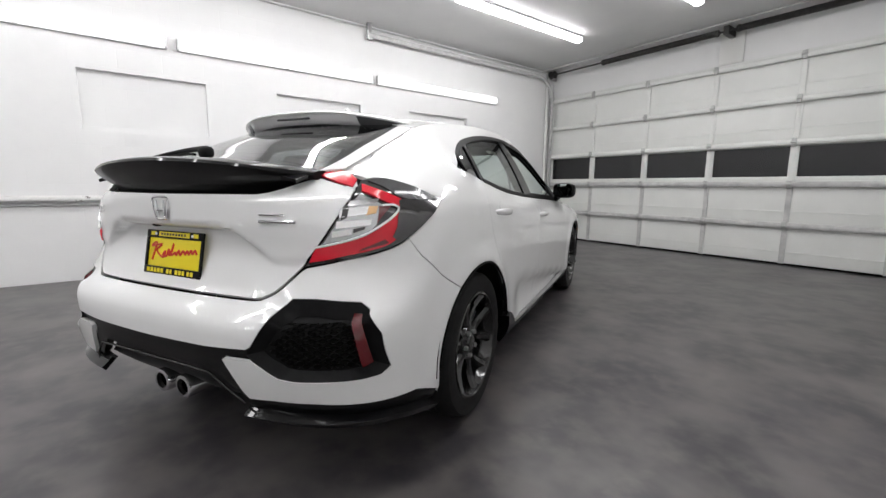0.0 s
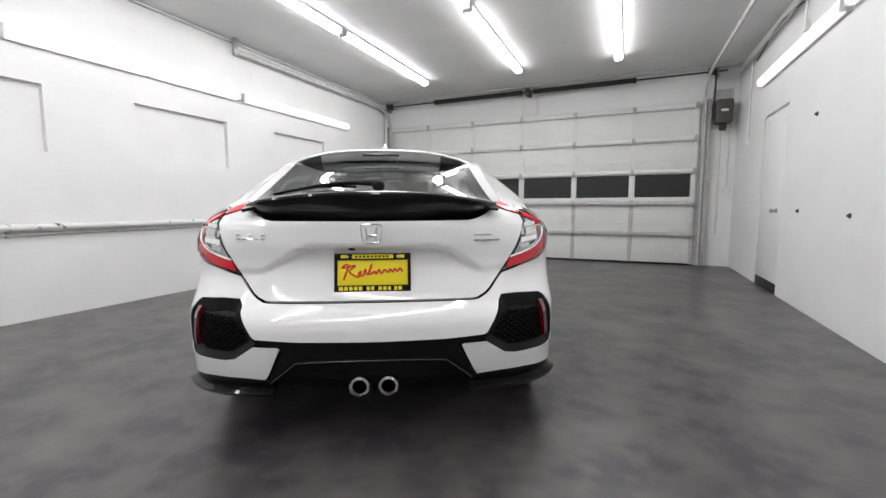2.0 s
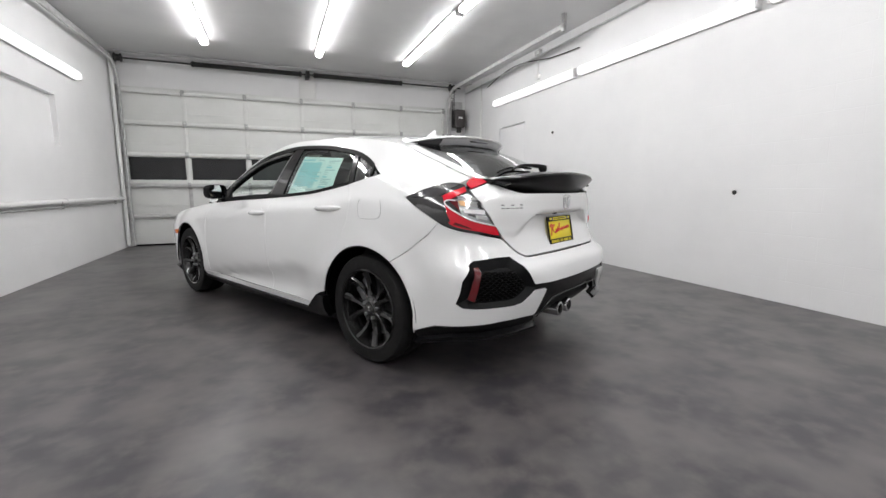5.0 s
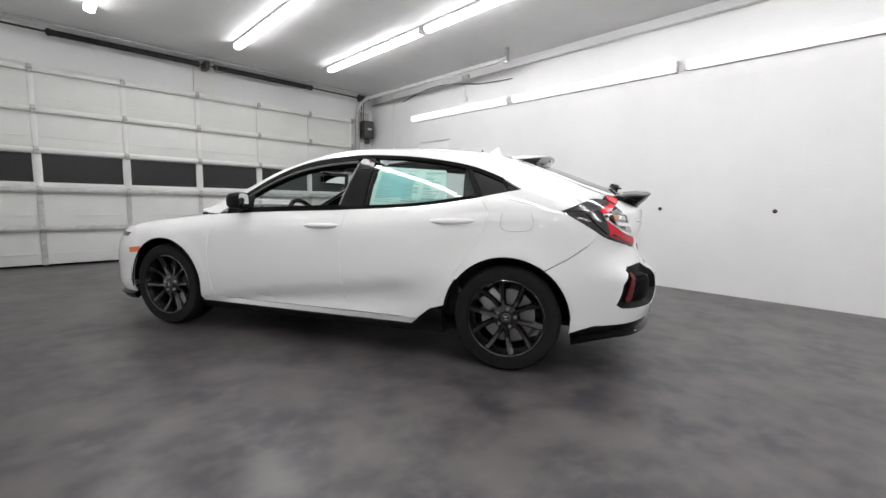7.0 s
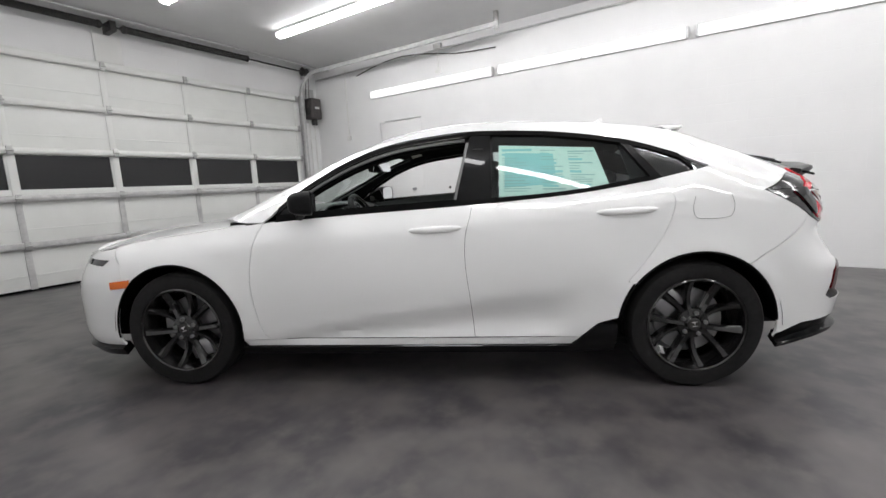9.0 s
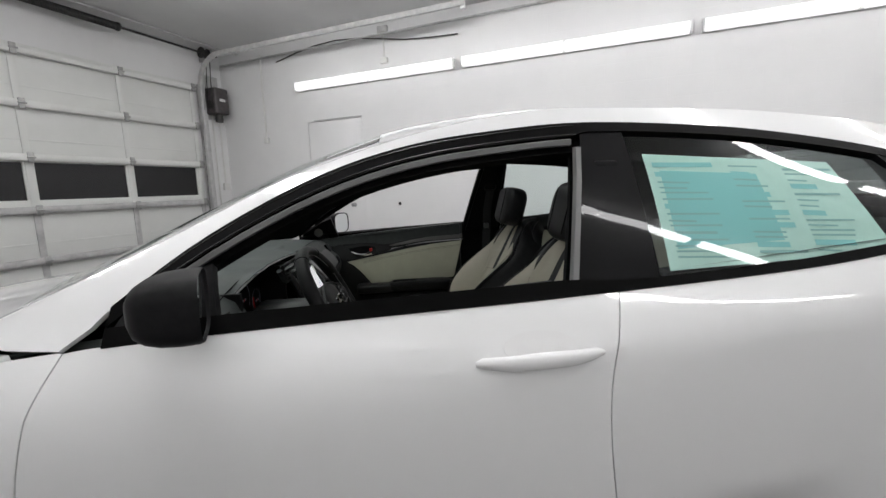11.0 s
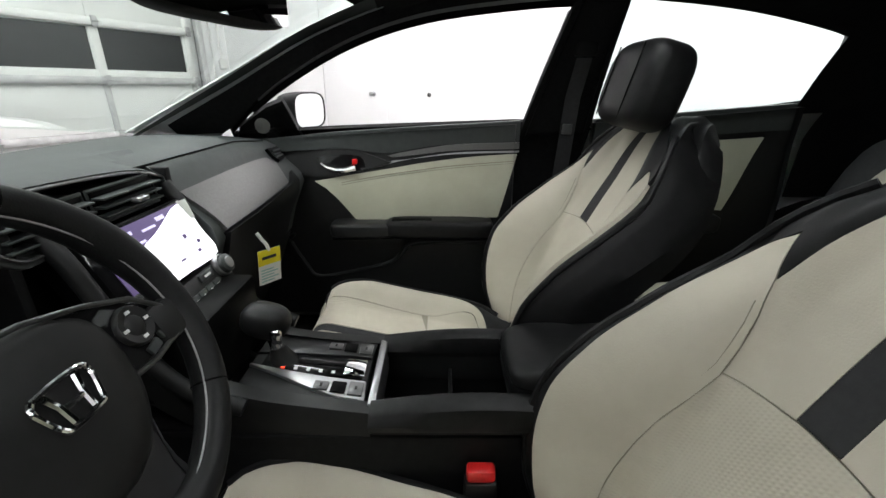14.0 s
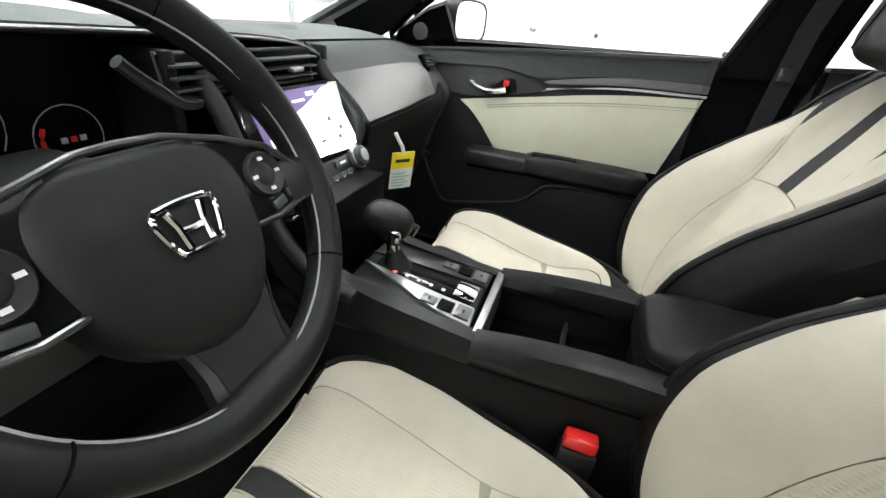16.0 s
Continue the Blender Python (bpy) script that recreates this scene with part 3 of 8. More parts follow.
FT8 = 2.438
first = strip_light("strip_light", FT8, ROOM @ pose(-2.12, 2.54, TOP), "lit white fluorescent strip light on the ceiling", "ceiling strip lights", TUBE)
for u in (-2.12, -0.42, 1.10):
    for v in (2.54, 0.02, -2.51, -5.03):
        if (u, v) != (-2.12, 2.54):
            copy_thing(first, ROOM @ pose(u, v, TOP))
wall_first = strip_light("strip_light", FT8, ROOM @ pose(RIGHT, 2.44, 2.665, 0, 90, 0), "lit white fluorescent strip light on the block wall", "wall strip lights", TUBE_SOFT)
for v in (-0.07, -2.58, -5.1):
    copy_thing(wall_first, ROOM @ pose(RIGHT, v, 2.665, 0, 90, 0))
for v in (2.31, -0.20, -2.72, -5.24):
    copy_thing(wall_first, ROOM @ pose(LEFT, v, 2.565, 0, -90, 0))


def bump_rail():
    ob = thing("wall_rail", "white chipped pipe rail along the block wall", "wall rail", kind="structure", at=ROOM)
    part("rail", tube(bmesh.new(), [(LEFT + 0.05, BACK + 0.1, 0.865), (LEFT + 0.05, 6.1, 0.865)], 0.032, 16), LEDGE, ob, "white pipe with chipped dark paint")
    part("conduit", tube(bmesh.new(), [(LEFT + 0.016, BACK + 0.1, 0.80), (LEFT + 0.016, 6.1, 0.80)], 0.013, 10), GREY_PAINT, ob)
    for v in (-4.3, -2.4, -0.28, 1.85, 3.9, 5.8):
        bm = box(bmesh.new(), (LEFT, v - 0.012, 0.775), (LEFT + 0.03, v + 0.012, 0.865), 0.003)
        tube(bm, [(LEFT + 0.045, v - 0.01, 0.865), (LEFT + 0.045, v + 0.01, 0.865)], 0.037, 14)
        part("bracket", bm, GREY_PAINT, ob)
    return ob


bump_rail()

for v, z in ((3.30, 0.985), (2.17, 0.96), (0.034, 0.975), (-1.12, 0.975), (3.0, 1.9)):
    bm = lathe(bmesh.new(), [(0.0, 0.0), (0.022, 0.0), (0.022, 0.006), (0.012, 0.01), (0.012, 0.02), (0.0, 0.022)], 14, pose(RIGHT, v, z, 0, -90, 0))
    single("wall_bolt", bm, DARK_STEEL, "dark bolt head in the white block wall", "bolt", "wall bolts", at=ROOM)


def conduits():
    ob = thing("conduit_run", "grey electrical conduit along the wall and ceiling edge", "conduit", at=ROOM)
    part("pipe", tube(bmesh.new(), [(RIGHT - 0.03, 6.3, 3.14), (RIGHT - 0.03, 3.42, 3.16), (RIGHT - 0.03, -3.0, 3.18)], 0.014, 10), GREY_PAINT, ob)
    part("pipe", tube(bmesh.new(), [(RIGHT - 0.03, 3.42, 3.20), (RIGHT - 0.03, 3.42, 2.86)], 0.010, 8), WHITE_PLASTIC, ob)
    part("junction_box", box(bmesh.new(), (RIGHT - 0.05, 3.37, 2.80), (RIGHT, 3.47, 2.87), 0.006), WHITE_PLASTIC, ob)
    part("junction_box", box(bmesh.new(), (RIGHT - 0.06, 3.35, 3.17), (RIGHT, 3.49, 3.25), 0.006), GREY_PAINT, ob)
    part("pipe", tube(bmesh.new(), [(RIGHT - 0.02, 5.51, 3.2), (RIGHT - 0.02, 5.51, 2.0)], 0.012, 8), WHITE_PLASTIC, ob)
    part("junction_box", box(bmesh.new(), (RIGHT - 0.04, 5.47, 1.93), (RIGHT, 5.55, 2.02), 0.006), WHITE_PLASTIC, ob)
    part("pipe", tube(bmesh.new(), [(2.69, FRONT - 0.015, 2.36), (2.69, FRONT - 0.015, 0.55)], 0.012, 8), WHITE_PLASTIC, ob)
    part("pipe", tube(bmesh.new(), [(2.81, FRONT - 0.015, 2.36), (2.81, FRONT - 0.015, 1.35)], 0.012, 8), WHITE_PLASTIC, ob)
    part("junction_box", box(bmesh.new(), (2.76, FRONT - 0.045, 1.25), (2.86, FRONT, 1.36), 0.006), WHITE_PLASTIC, ob)
    part("junction_box", box(bmesh.new(), (2.50, FRONT - 0.045, 1.30), (2.56, FRONT, 1.46), 0.006), GREY_PAINT, ob)
    part("pipe", tube(bmesh.new(), [(LEFT + 0.02, 6.1, 3.26), (LEFT + 0.02, -3.0, 3.28)], 0.012, 8), GREY_PAINT, ob)
    part("pipe", tube(bmesh.new(), [(LEFT + 0.05, 6.12, 3.25), (LEFT + 0.05, 6.12, 0.05)], 0.03, 12), WHITE_PLASTIC, ob)
    part("pipe", tube(bmesh.new(), [(LEFT + 0.06, 6.0, TOP - 0.03), (2.6, 6.0, TOP - 0.03), (RIGHT - 0.05, 5.9, TOP - 0.05)], 0.012, 8), GREY_PAINT, ob)
    cable = [(RIGHT - 0.03, 5.2 - 0.35 * k, 3.05 + 0.14 * math.sin(k * 0.55) * (1 if k < 6 else 0.4)) for k in range(9)]
    part("cable", tube(bmesh.new(), cable, 0.008, 8), DARK_STEEL, ob, "loose dark cable")
    return ob


conduits()

# ---- the car: surfaces ----
# x to its right, y forward, z up; rear axle at y = 0, front axle at y = 2.70
belt_z = curve([(-0.7, 0.965), (-0.35, 1.02), (-0.04, 1.075), (0.18, 1.045), (0.62, 0.985), (1.08, 0.955), (1.91, 0.915), (2.19, 0.895), (2.6, 0.85), (2.95, 0.81), (3.4, 0.72), (3.7, 0.6)])
shoulder_z = curve([(-0.7, 0.86), (-0.35, 0.93), (0.0, 0.945), (0.38, 0.915), (0.64, 0.895), (1.46, 0.83), (2.05, 0.80), (2.95, 0.735), (3.7, 0.60)])
flank_x = curve([(-0.7, 0.835), (-0.35, 0.862), (0.0, 0.890), (0.5, 0.893), (1.4, 0.895), (2.2, 0.892), (2.7, 0.890), (2.95, 0.875)])
lower_in = curve([(0.15, -0.075), (0.20, -0.045), (0.25, -0.014), (0.30, -0.003), (0.36, -0.004), (0.55, 0.0), (1.5, 0.0)])
rail = curve([(-0.72, 0.600, 1.02), (-0.53, 0.590, 1.075), (-0.24, 0.575, 1.185), (0.06, 0.570, 1.295), (0.38, 0.575, 1.342), (0.73, 0.580, 1.366), (1.09, 0.585, 1.372), (1.30, 0.593, 1.352), (1.47, 0.605, 1.318), (1.76, 0.632, 1.228), (2.06, 0.675, 1.085), (2.42, 0.735, 0.920)])
crown_z = curve([(-0.72, 1.085), (-0.53, 1.145), (-0.24, 1.255), (0.06, 1.347), (0.38, 1.395), (0.73, 1.420), (1.09, 1.428), (1.47, 1.395), (1.76, 1.310), (2.06, 1.180), (2.42, 1.000)])
rear_y = curve([(0.15, -0.66), (0.24, -0.76), (0.33, -0.845), (0.42, -0.872), (0.50, -0.885), (0.58, -0.880), (0.625, -0.862), (0.645, -0.825), (0.67, -0.805), (0.74, -0.790), (0.82, -0.785), (0.90, -0.795), (0.96, -0.797), (1.02, -0.785), (1.10, -0.74)])
front_y = curve([(0.15, 3.46), (0.22, 3.58), (0.32, 3.62), (0.48, 3.62), (0.60, 3.57), (0.70, 3.50), (0.80, 3.38)])


def step(a, b, x):
    u = min(max((x - a) / (b - a), 0.0), 1.0)
    return u * u * (3 - 2 * u)


def flank(y, z):
    """Half width of the body at a length and a height."""
    yc = min(max(y, -0.70), 2.95)
    x = flank_x(yc) + lower_in(z)
    zs, zb = shoulder_z(y), belt_z(y)
    crease = 0.29 + (2.11 - y) * 0.15
    if 0.5 < y < 2.2 and 0.26 < z < crease:
        x -= 0.030 * math.sin(math.pi * (crease - z) / (crease - 0.26)) ** 0.7 * step(0.5, 0.75, y) * (1 - step(1.95, 2.2, y))
    for c, k in ((0.0, 1.0), (2.70, 1.0)):
        r = math.hypot(y - c, z - 0.322)
        x += 0.012 * k * math.exp(-((r - 0.385) / 0.05) ** 2) * step(0.15, 0.35, z)
    if z > 0.62:
        x -= 0.014 * min(1.0, (z - 0.62) / max(zs - 0.62, 0.02)) ** 2
    if z > zs:
        x -= 0.058 * (min(z, zb) - zs) / max(zb - zs, 0.02) * (0.7 + 0.3 * (min(z, zb) - zs) / max(zb - zs, 0.02))
    if z > zb and y < 2.42:
        xr, zr = rail(y)
        t = min((z - zb) / max(zr - zb, 0.02), 1.3)
        x += (xr - x) * t + 0.016 * math.sin(math.pi * min(t, 1.0))
    elif z > zb:
        x -= (z - zb) * 0.9
    return max(x, 0.05)


# rear and front corners: rounded outlines, run through by their length
REAR_LEN, FRONT_LEN = 1.22, 1.22
REAR_AT, FRONT_AT = -0.35, 2.95


def corner_table(n, a, b):
    us = np.linspace(0, np.pi / 2, 400)
    xs, ys = a * np.sin(us) ** (2 / n), b * np.cos(us) ** (2 / n)
    ln = np.concatenate([[0], np.cumsum(np.hypot(np.diff(xs), np.diff(ys)))])
    return ln / ln[-1], xs / a, ys / b


REAR_LOW, REAR_HIGH, FRONT_TABLE = corner_table(3.4, 0.86, 0.50), corner_table(2.5, 0.86, 0.50), corner_table(2.7, 0.87, 0.66)


def recess_line(a):
    """Upper edge of the hollow in the tailgate, out from its middle."""
    return float(np.interp(a, [0.0, 0.27, 0.31, 0.45, 0.475, 0.60, 0.9], [0.885, 0.885, 0.876, 0.792, 0.786, 0.797, 0.80]))


def recess(x, z):
    """Depth of the number plate hollow in the tailgate."""
    a = abs(x)
    d = recess_line(a) - z
    if d < 0 or z < 0.66:
        return 0.0
    deep = 0.044 - 0.036 * step(0.26, 0.50, a)
    return deep * step(0.0, 0.022, d) * (0.15 + 0.85 * step(0.665, 0.82, z)) * step(0.655, 0.68, z)


def corner(f, z):
    w = step(0.58, 0.78, z)
    a, b = REAR_LOW, REAR_HIGH
    xn = (1 - w) * np.interp(f, a[0], a[1]) + w * np.interp(f, b[0], b[1])
    yn = (1 - w) * np.interp(f, a[0], a[2]) + w * np.interp(f, b[0], b[2])
    y = REAR_AT - (REAR_AT - rear_y(z)) * yn
    return flank(y, z) * xn, y


def shell(s, z):
    """The body's skin on its left: s is y along the flank and runs on round both ends."""
    if s < REAR_AT:
        f = 1 + (s - REAR_AT) / REAR_LEN
        if f < -1:
            return Vector((flank(2 * S0 - s, z), 2 * S0 - s, z))
        k = 1 if f >= 0 else -1
        x, y = corner(abs(f), z)
        return Vector((-x * k, y + recess(x, z), z))
    if s > FRONT_AT:
        f = 1 - (s - FRONT_AT) / FRONT_LEN
        if f < -1:
            return Vector((flank(2 * SF - s, z), 2 * SF - s, z))
        k = 1 if f >= 0 else -1
        xn, yn = np.interp(abs(f), FRONT_TABLE[0], FRONT_TABLE[1]), np.interp(abs(f), FRONT_TABLE[0], FRONT_TABLE[2])
        y = FRONT_AT + (front_y(z) - FRONT_AT) * yn
        return Vector((-flank(FRONT_AT, z) * xn * k, y, z))
    return Vector((-flank(s, z), s, z))


def T(x, z):
    """The place on the skin of a point x out from the middle of the rear, at height z."""
    lo, hi = 0.0, 1.0
    for _ in range(18):
        m = (lo + hi) / 2
        if corner(m, z)[0] < x:
            lo = m
        else:
            hi = m
    return (REAR_AT - REAR_LEN * (1 - (lo + hi) / 2), z)


def S(x):
    return T(abs(x), 0.6)[0]


def TY(y, z):
    """The place on the skin of a point at length y on the rear corner."""
    lo, hi = 0.0, 1.0
    for _ in range(18):
        m = (lo + hi) / 2
        if corner(m, z)[1] < y:
            lo = m
        else:
            hi = m
    return (REAR_AT - REAR_LEN * (1 - (lo + hi) / 2), z)


S0 = REAR_AT - REAR_LEN
SF = FRONT_AT + FRONT_LEN


def top(xn, y):
    """Roof, windscreen and rear window as one arched sheet; xn runs from -1 to 1 between the rails."""
    xr, zr = rail(y)
    return Vector((xn * xr, y, zr + (crown_z(y) - zr) * (1 - abs(xn) ** 2.3)))


hood_z = curve([(2.2, 0.940), (2.42, 0.922), (2.63, 0.903), (2.90, 0.876), (3.21, 0.840), (3.38, 0.79), (3.5, 0.70)])


def hood(xn, y):
    zb = belt_z(y) + 0.004
    xe = flank(min(y, 2.95), zb) - max(0.0, y - 2.95) ** 2 * 0.9
    return Vector((xn * xe, y, zb + (hood_z(y) - zb) * (1 - abs(xn) ** 2.6)))


def arc(cy, r, a0, a1, n=28, cz=0.322):
    return [(cy + r * math.cos(radians(a0 + (a1 - a0) * k / n)), cz + r * math.sin(radians(a0 + (a1 - a0) * k / n))) for k in range(n + 1)]


ARCH = 0.372
car = thing("car", "white five-door hatchback with black trim, driver's window open", "car")

gap_f = bow([(2.19, 0.893), (2.235, 0.77), (2.262, 0.59), (2.245, 0.42), (2.215, 0.315), (2.17, 0.272)])
gap_b = bow([(1.078, 0.956), (1.118, 0.80), (1.122, 0.65), (1.10, 0.45), (1.085, 0.275)])
belt_line = lambda a, b, n=24: [(a + (b - a) * k / n, belt_z(a + (b - a) * k / n)) for k in range(n + 1)]
gap_r = bow([(0.19, 1.043), (0.125, 0.95), (0.165, 0.80), (0.255, 0.66), (0.335, 0.56)])

door_f = gap_f + list(reversed(gap_b)) + belt_line(1.078, 2.19)[1:-1]
pair("front_door", door_f, shell, PAINT, car, "white front door", gap=0.0012)
door_r = gap_b + dense([(1.085, 0.275), (0.56, 0.275)], 0.05)[1:] + dense([(0.56, 0.275), (0.475, 0.345), (0.40, 0.37)], 0.03)[1:] + arc(0, ARCH + 0.012, 8, 36, 10) + list(reversed(gap_r)) + belt_line(0.19, 1.078)[1:-1]
pair("rear_door", door_r, shell, PAINT, car, "white rear door", gap=0.0012)

lamp_inner = [T(0.556, 0.764), T(0.594, 0.818), T(0.628, 0.868), T(0.655, 0.920), T(0.671, 0.963), T(0.670, 1.003), T(0.654, 1.034)]
lamp_top = [T(0.654, 1.034), T(0.68, 1.043), TY(-0.455, 1.040), TY(-0.40, 1.016), (-0.300, 0.972)]
lamp_low = [(-0.300, 0.972), TY(-0.352, 0.942), TY(-0.424, 0.901), TY(-0.490, 0.860), TY(-0.540, 0.832), TY(-0.585, 0.814), T(0.714, 0.800), T(0.655, 0.786), T(0.590, 0.771), T(0.556, 0.764)]
lamp_low = bow(lamp_low, 4)
lamp_top = bow(lamp_top, 4)
lamp_inner = bow(lamp_inner, 4)
TAIL_F = (-0.285, 0.955)
tail_top = [(-0.50, 1.045), (-0.40, 1.015), TAIL_F]
rail_line = lambda a, b, n=20, dz=0.0: [(a + (b - a) * k / n, rail(a + (b - a) * k / n)[1] + dz) for k in range(n + 1)]
side_top = bow([(0.19, 1.043), (0.05, 1.072), (-0.03, 1.088), (-0.055, 1.098), (-0.02, 1.115), (0.10, 1.175), (0.30, 1.245), (0.59, 1.297), (0.85, 1.320), (1.09, 1.327), (1.30, 1.311), (1.49, 1.284), (1.66, 1.237), (1.82, 1.167), (1.99, 1.068), (2.13, 0.955)])
SEAM = 13
quarter = gap_r + arc(0, ARCH, 36, 125, 34) + dense([(-0.36, 0.712), (lamp_low[SEAM][0] + 0.06, 0.785), (lamp_low[SEAM][0], lamp_low[SEAM][1] - 0.004)], 0.03)
quarter += [(a, b - 0.004) for a, b in reversed(lamp_low[1:SEAM])] + [(-0.288, 0.972)] + [(a, b + 0.004) for a, b in reversed(lamp_top[2:])] + [T(0.60, 1.062)] + rail_line(-0.49, 2.42, 60)
quarter += dense([(2.42, 0.920), (2.30, 0.90), (2.20, 0.895), (2.15, 0.932), (2.13, 0.955)], 0.03)[1:-1] + list(reversed(side_top))[:-1]
pair("quarter_panel", quarter, shell, PAINT, car, "white rear quarter, side rail and windscreen pillar")

fend_top = belt_line(2.20, 3.10, 20)
fender = list(reversed(gap_f))[1:] + fend_top + dense([(3.10, belt_z(3.10)), (3.02, 0.70), (2.985, 0.60)], 0.03)[1:] + arc(2.70, ARCH, 42, 186, 40) + dense([(2.33, 0.275), (2.18, 0.272)], 0.04)
pair("fender", fender, shell, PAINT, car, "white front fender", gap=0.0015)
# sill below the doors and the gloss black skirt
sill = dense([(2.33, 0.270), (0.56, 0.272), (0.60, 0.235), (2.31, 0.235)], 0.06, True)
pair("sill", sill, shell, PAINT, car, "white door sill")
skirt = dense([(2.34, 0.232), (0.61, 0.232), (0.56, 0.268), (0.475, 0.342), (0.385, 0.345), (0.39, 0.20), (0.62, 0.185), (2.36, 0.185)], 0.06, True)
pair("side_skirt", skirt, shell, BLACK_GLOSS, car, "gloss black side skirt", lift=0.010, rim=0.05)

# ---- hood, roof, glass ----
hood_poly = [(-0.985, 2.30)] + [(-0.985, 2.30 + k * 0.05) for k in range(1, 21)] + [(-0.9 + 0.18 * k, 3.32 + 0.06 * (1 - abs(-0.9 + 0.18 * k) ** 2)) for k in range(11)] + [(0.985, 3.30 - k * 0.05) for k in range(0, 21)] + [(0.92, 2.42), (0.75, 2.475), (0.40, 2.51), (0.0, 2.52), (-0.40, 2.51), (-0.75, 2.475), (-0.92, 2.42)]
part("hood", patch(clean(hood_poly), hood, 0.08), PAINT, car, "white bonnet")
part("cowl", patch([(-0.97, 2.24), (-0.75, 2.335), (0.0, 2.365), (0.75, 2.335), (0.97, 2.24), (0.985, 2.30), (0.925, 2.425), (0.75, 2.48), (0.40, 2.515), (0.0, 2.525), (-0.40, 2.515), (-0.75, 2.48), (-0.925, 2.425), (-0.985, 2.30)], hood, 0.08, lift=-0.014), BLACK, car, "black cowl below the windscreen")
SUN = (0.72, 1.06, 1.40)
for half in (-1, 1):
    x0, (w, y0, y1) = 0.975 * half, SUN
    outline = [(0, -0.02), (x0, -0.02), (x0, 1.58), (0, 1.58), (0, y1), (w * half, y1), (w * half, y0), (0, y0)]
    part("roof_half", patch(dense(outline, 0.1, True), top, 0.06, rim=0.03), PAINT, car, "white roof skin round the sunroof")
part("sunroof_glass", patch(dense([(-0.715, 1.065), (0.715, 1.065), (0.715, 1.395), (-0.715, 1.395)], 0.1, True), top, 0.08, lift=-0.004), thin_glass("sunroof_tint", (0.80, 0.84, 0.83)), car, "tinted sunroof glass")
part("windscreen", patch(dense([(-0.955, 1.585), (0.955, 1.585), (0.955, 2.40), (0.5, 2.45), (-0.5, 2.45), (-0.955, 2.40)], 0.1, True), top, 0.08, rim=0.004, lift=-0.003), GLASS_CLEAR, car, "clear windscreen")
for sx in (-1, 1):
    part("pillar_seal", patch(dense([(0.957 * sx, 1.40), (0.999 * sx, 1.40), (0.999 * sx, 2.40), (0.957 * sx, 2.40)], 0.1, True), top, 0.08, rim=0.004, lift=0.001), PAINT, car)
# rear window in the hatch, its white side strips and the spoiler above it
part("rear_window", patch(dense([(-0.86, -0.03), (0.86, -0.03), (0.90, -0.66), (-0.90, -0.66)], 0.1, True), top, 0.06, rim=0.004), GLASS_REAR, car, "dark rear window with heater lines")
for sx in (-1, 1):
    part("hatch_frame", patch(dense([(0.865 * sx, -0.03), (0.99 * sx, -0.03), (0.99 * sx, -0.535), (0.90 * sx, -0.60)], 0.1, True), top, 0.05), PAINT, car, "white hatch frame beside the glass")
    part("window_border", patch(dense([(0.80 * sx, -0.03), (0.862 * sx, -0.03), (0.902 * sx, -0.66), (0.84 * sx, -0.66)], 0.1, True), top, 0.05, rim=0.0, lift=-0.003), BLACK_GLOSS, car)
part("hatch_apron", patch(dense([(-0.90, -0.66), (0.90, -0.66), (0.90, -0.715), (-0.90, -0.715)], 0.1, True), top, 0.05), BLACK_GLOSS, car)




def roof_spoiler():
    """A white lip over the rear window with a grey, hollow underside, its middle paled as a reflection."""
    n = 28
    deck = lambda x, y: top(x / rail(y)[0], y).z
    rows, low = [], []
    bm = bmesh.new()
    for i in range(n + 1):
        u = -1 + 2 * i / n
        x = 0.515 * u
        a = abs(u)
        back = -0.185 + 0.215 * a ** 3.2
        zt = 1.356 - 0.048 * a ** 2.4
        rows.append([bm.verts.new((x, y, z)) for y, z in ((0.09, deck(x, 0.09) + 0.001), (0.05, max(deck(x, 0.05), zt) + 0.003), (back + 0.03, zt + 0.001), (back + 0.006, zt - 0.005), (back, zt - 0.010), (back + 0.006, zt - 0.015), (back + 0.02, zt - 0.016))])
        yg = min(back + 0.12, 0.075)
        low.append([(x * 0.995, y, z) for y, z in ((back + 0.010, zt - 0.0155), (back + 0.022, zt - 0.030), (back + 0.036, zt - 0.046), (back + 0.055, min(zt - 0.056, deck(x, back + 0.055) + 0.006)), (yg, deck(x, yg) - 0.004))])
    for a, b in zip(rows, rows[1:]):
        for k in range(6):
            bm.faces.new((a[k], b[k], b[k + 1], a[k + 1]))
    sp = part("roof_spoiler", bm, PAINT, car, "white roof spoiler lip")
    for name, lo, hi, mat, label in (("spoiler_underside", 5, 23, PALE_REFLECTION, "glossy underside, paled to silver-grey for the white wall's reflection"), ("spoiler_end", 0, 5, SPOILER_GREY, "dark grey end of the underside"), ("spoiler_end", 23, 28, SPOILER_GREY, "dark grey end of the underside")):
        bm = bmesh.new()
        g = [[bm.verts.new(p) for p in low[k]] for k in range(lo, hi + 1)]
        for a, b in zip(g, g[1:]):
            for k in range(4):
                bm.faces.new((a[k], a[k + 1], b[k + 1], b[k]))
        if lo == 0:
            bm.faces.new(g[0])
        elif hi == 28:
            bm.faces.new(g[-1])
        part(name, bm, mat, sp, label)
    part("high_brake_lamp", box(bmesh.new(), (-0.10, -0.166, 1.318), (0.10, -0.150, 1.328), 0.003), SMOKE, sp)
    return sp


roof_spoiler()

# ---- tailgate and rear bumper ----
def across(half):
    """An outline on the left half, from the middle back to the middle, doubled over the whole rear."""
    return clean(half + [(2 * S0 - a, b) for a, b in reversed(half)])


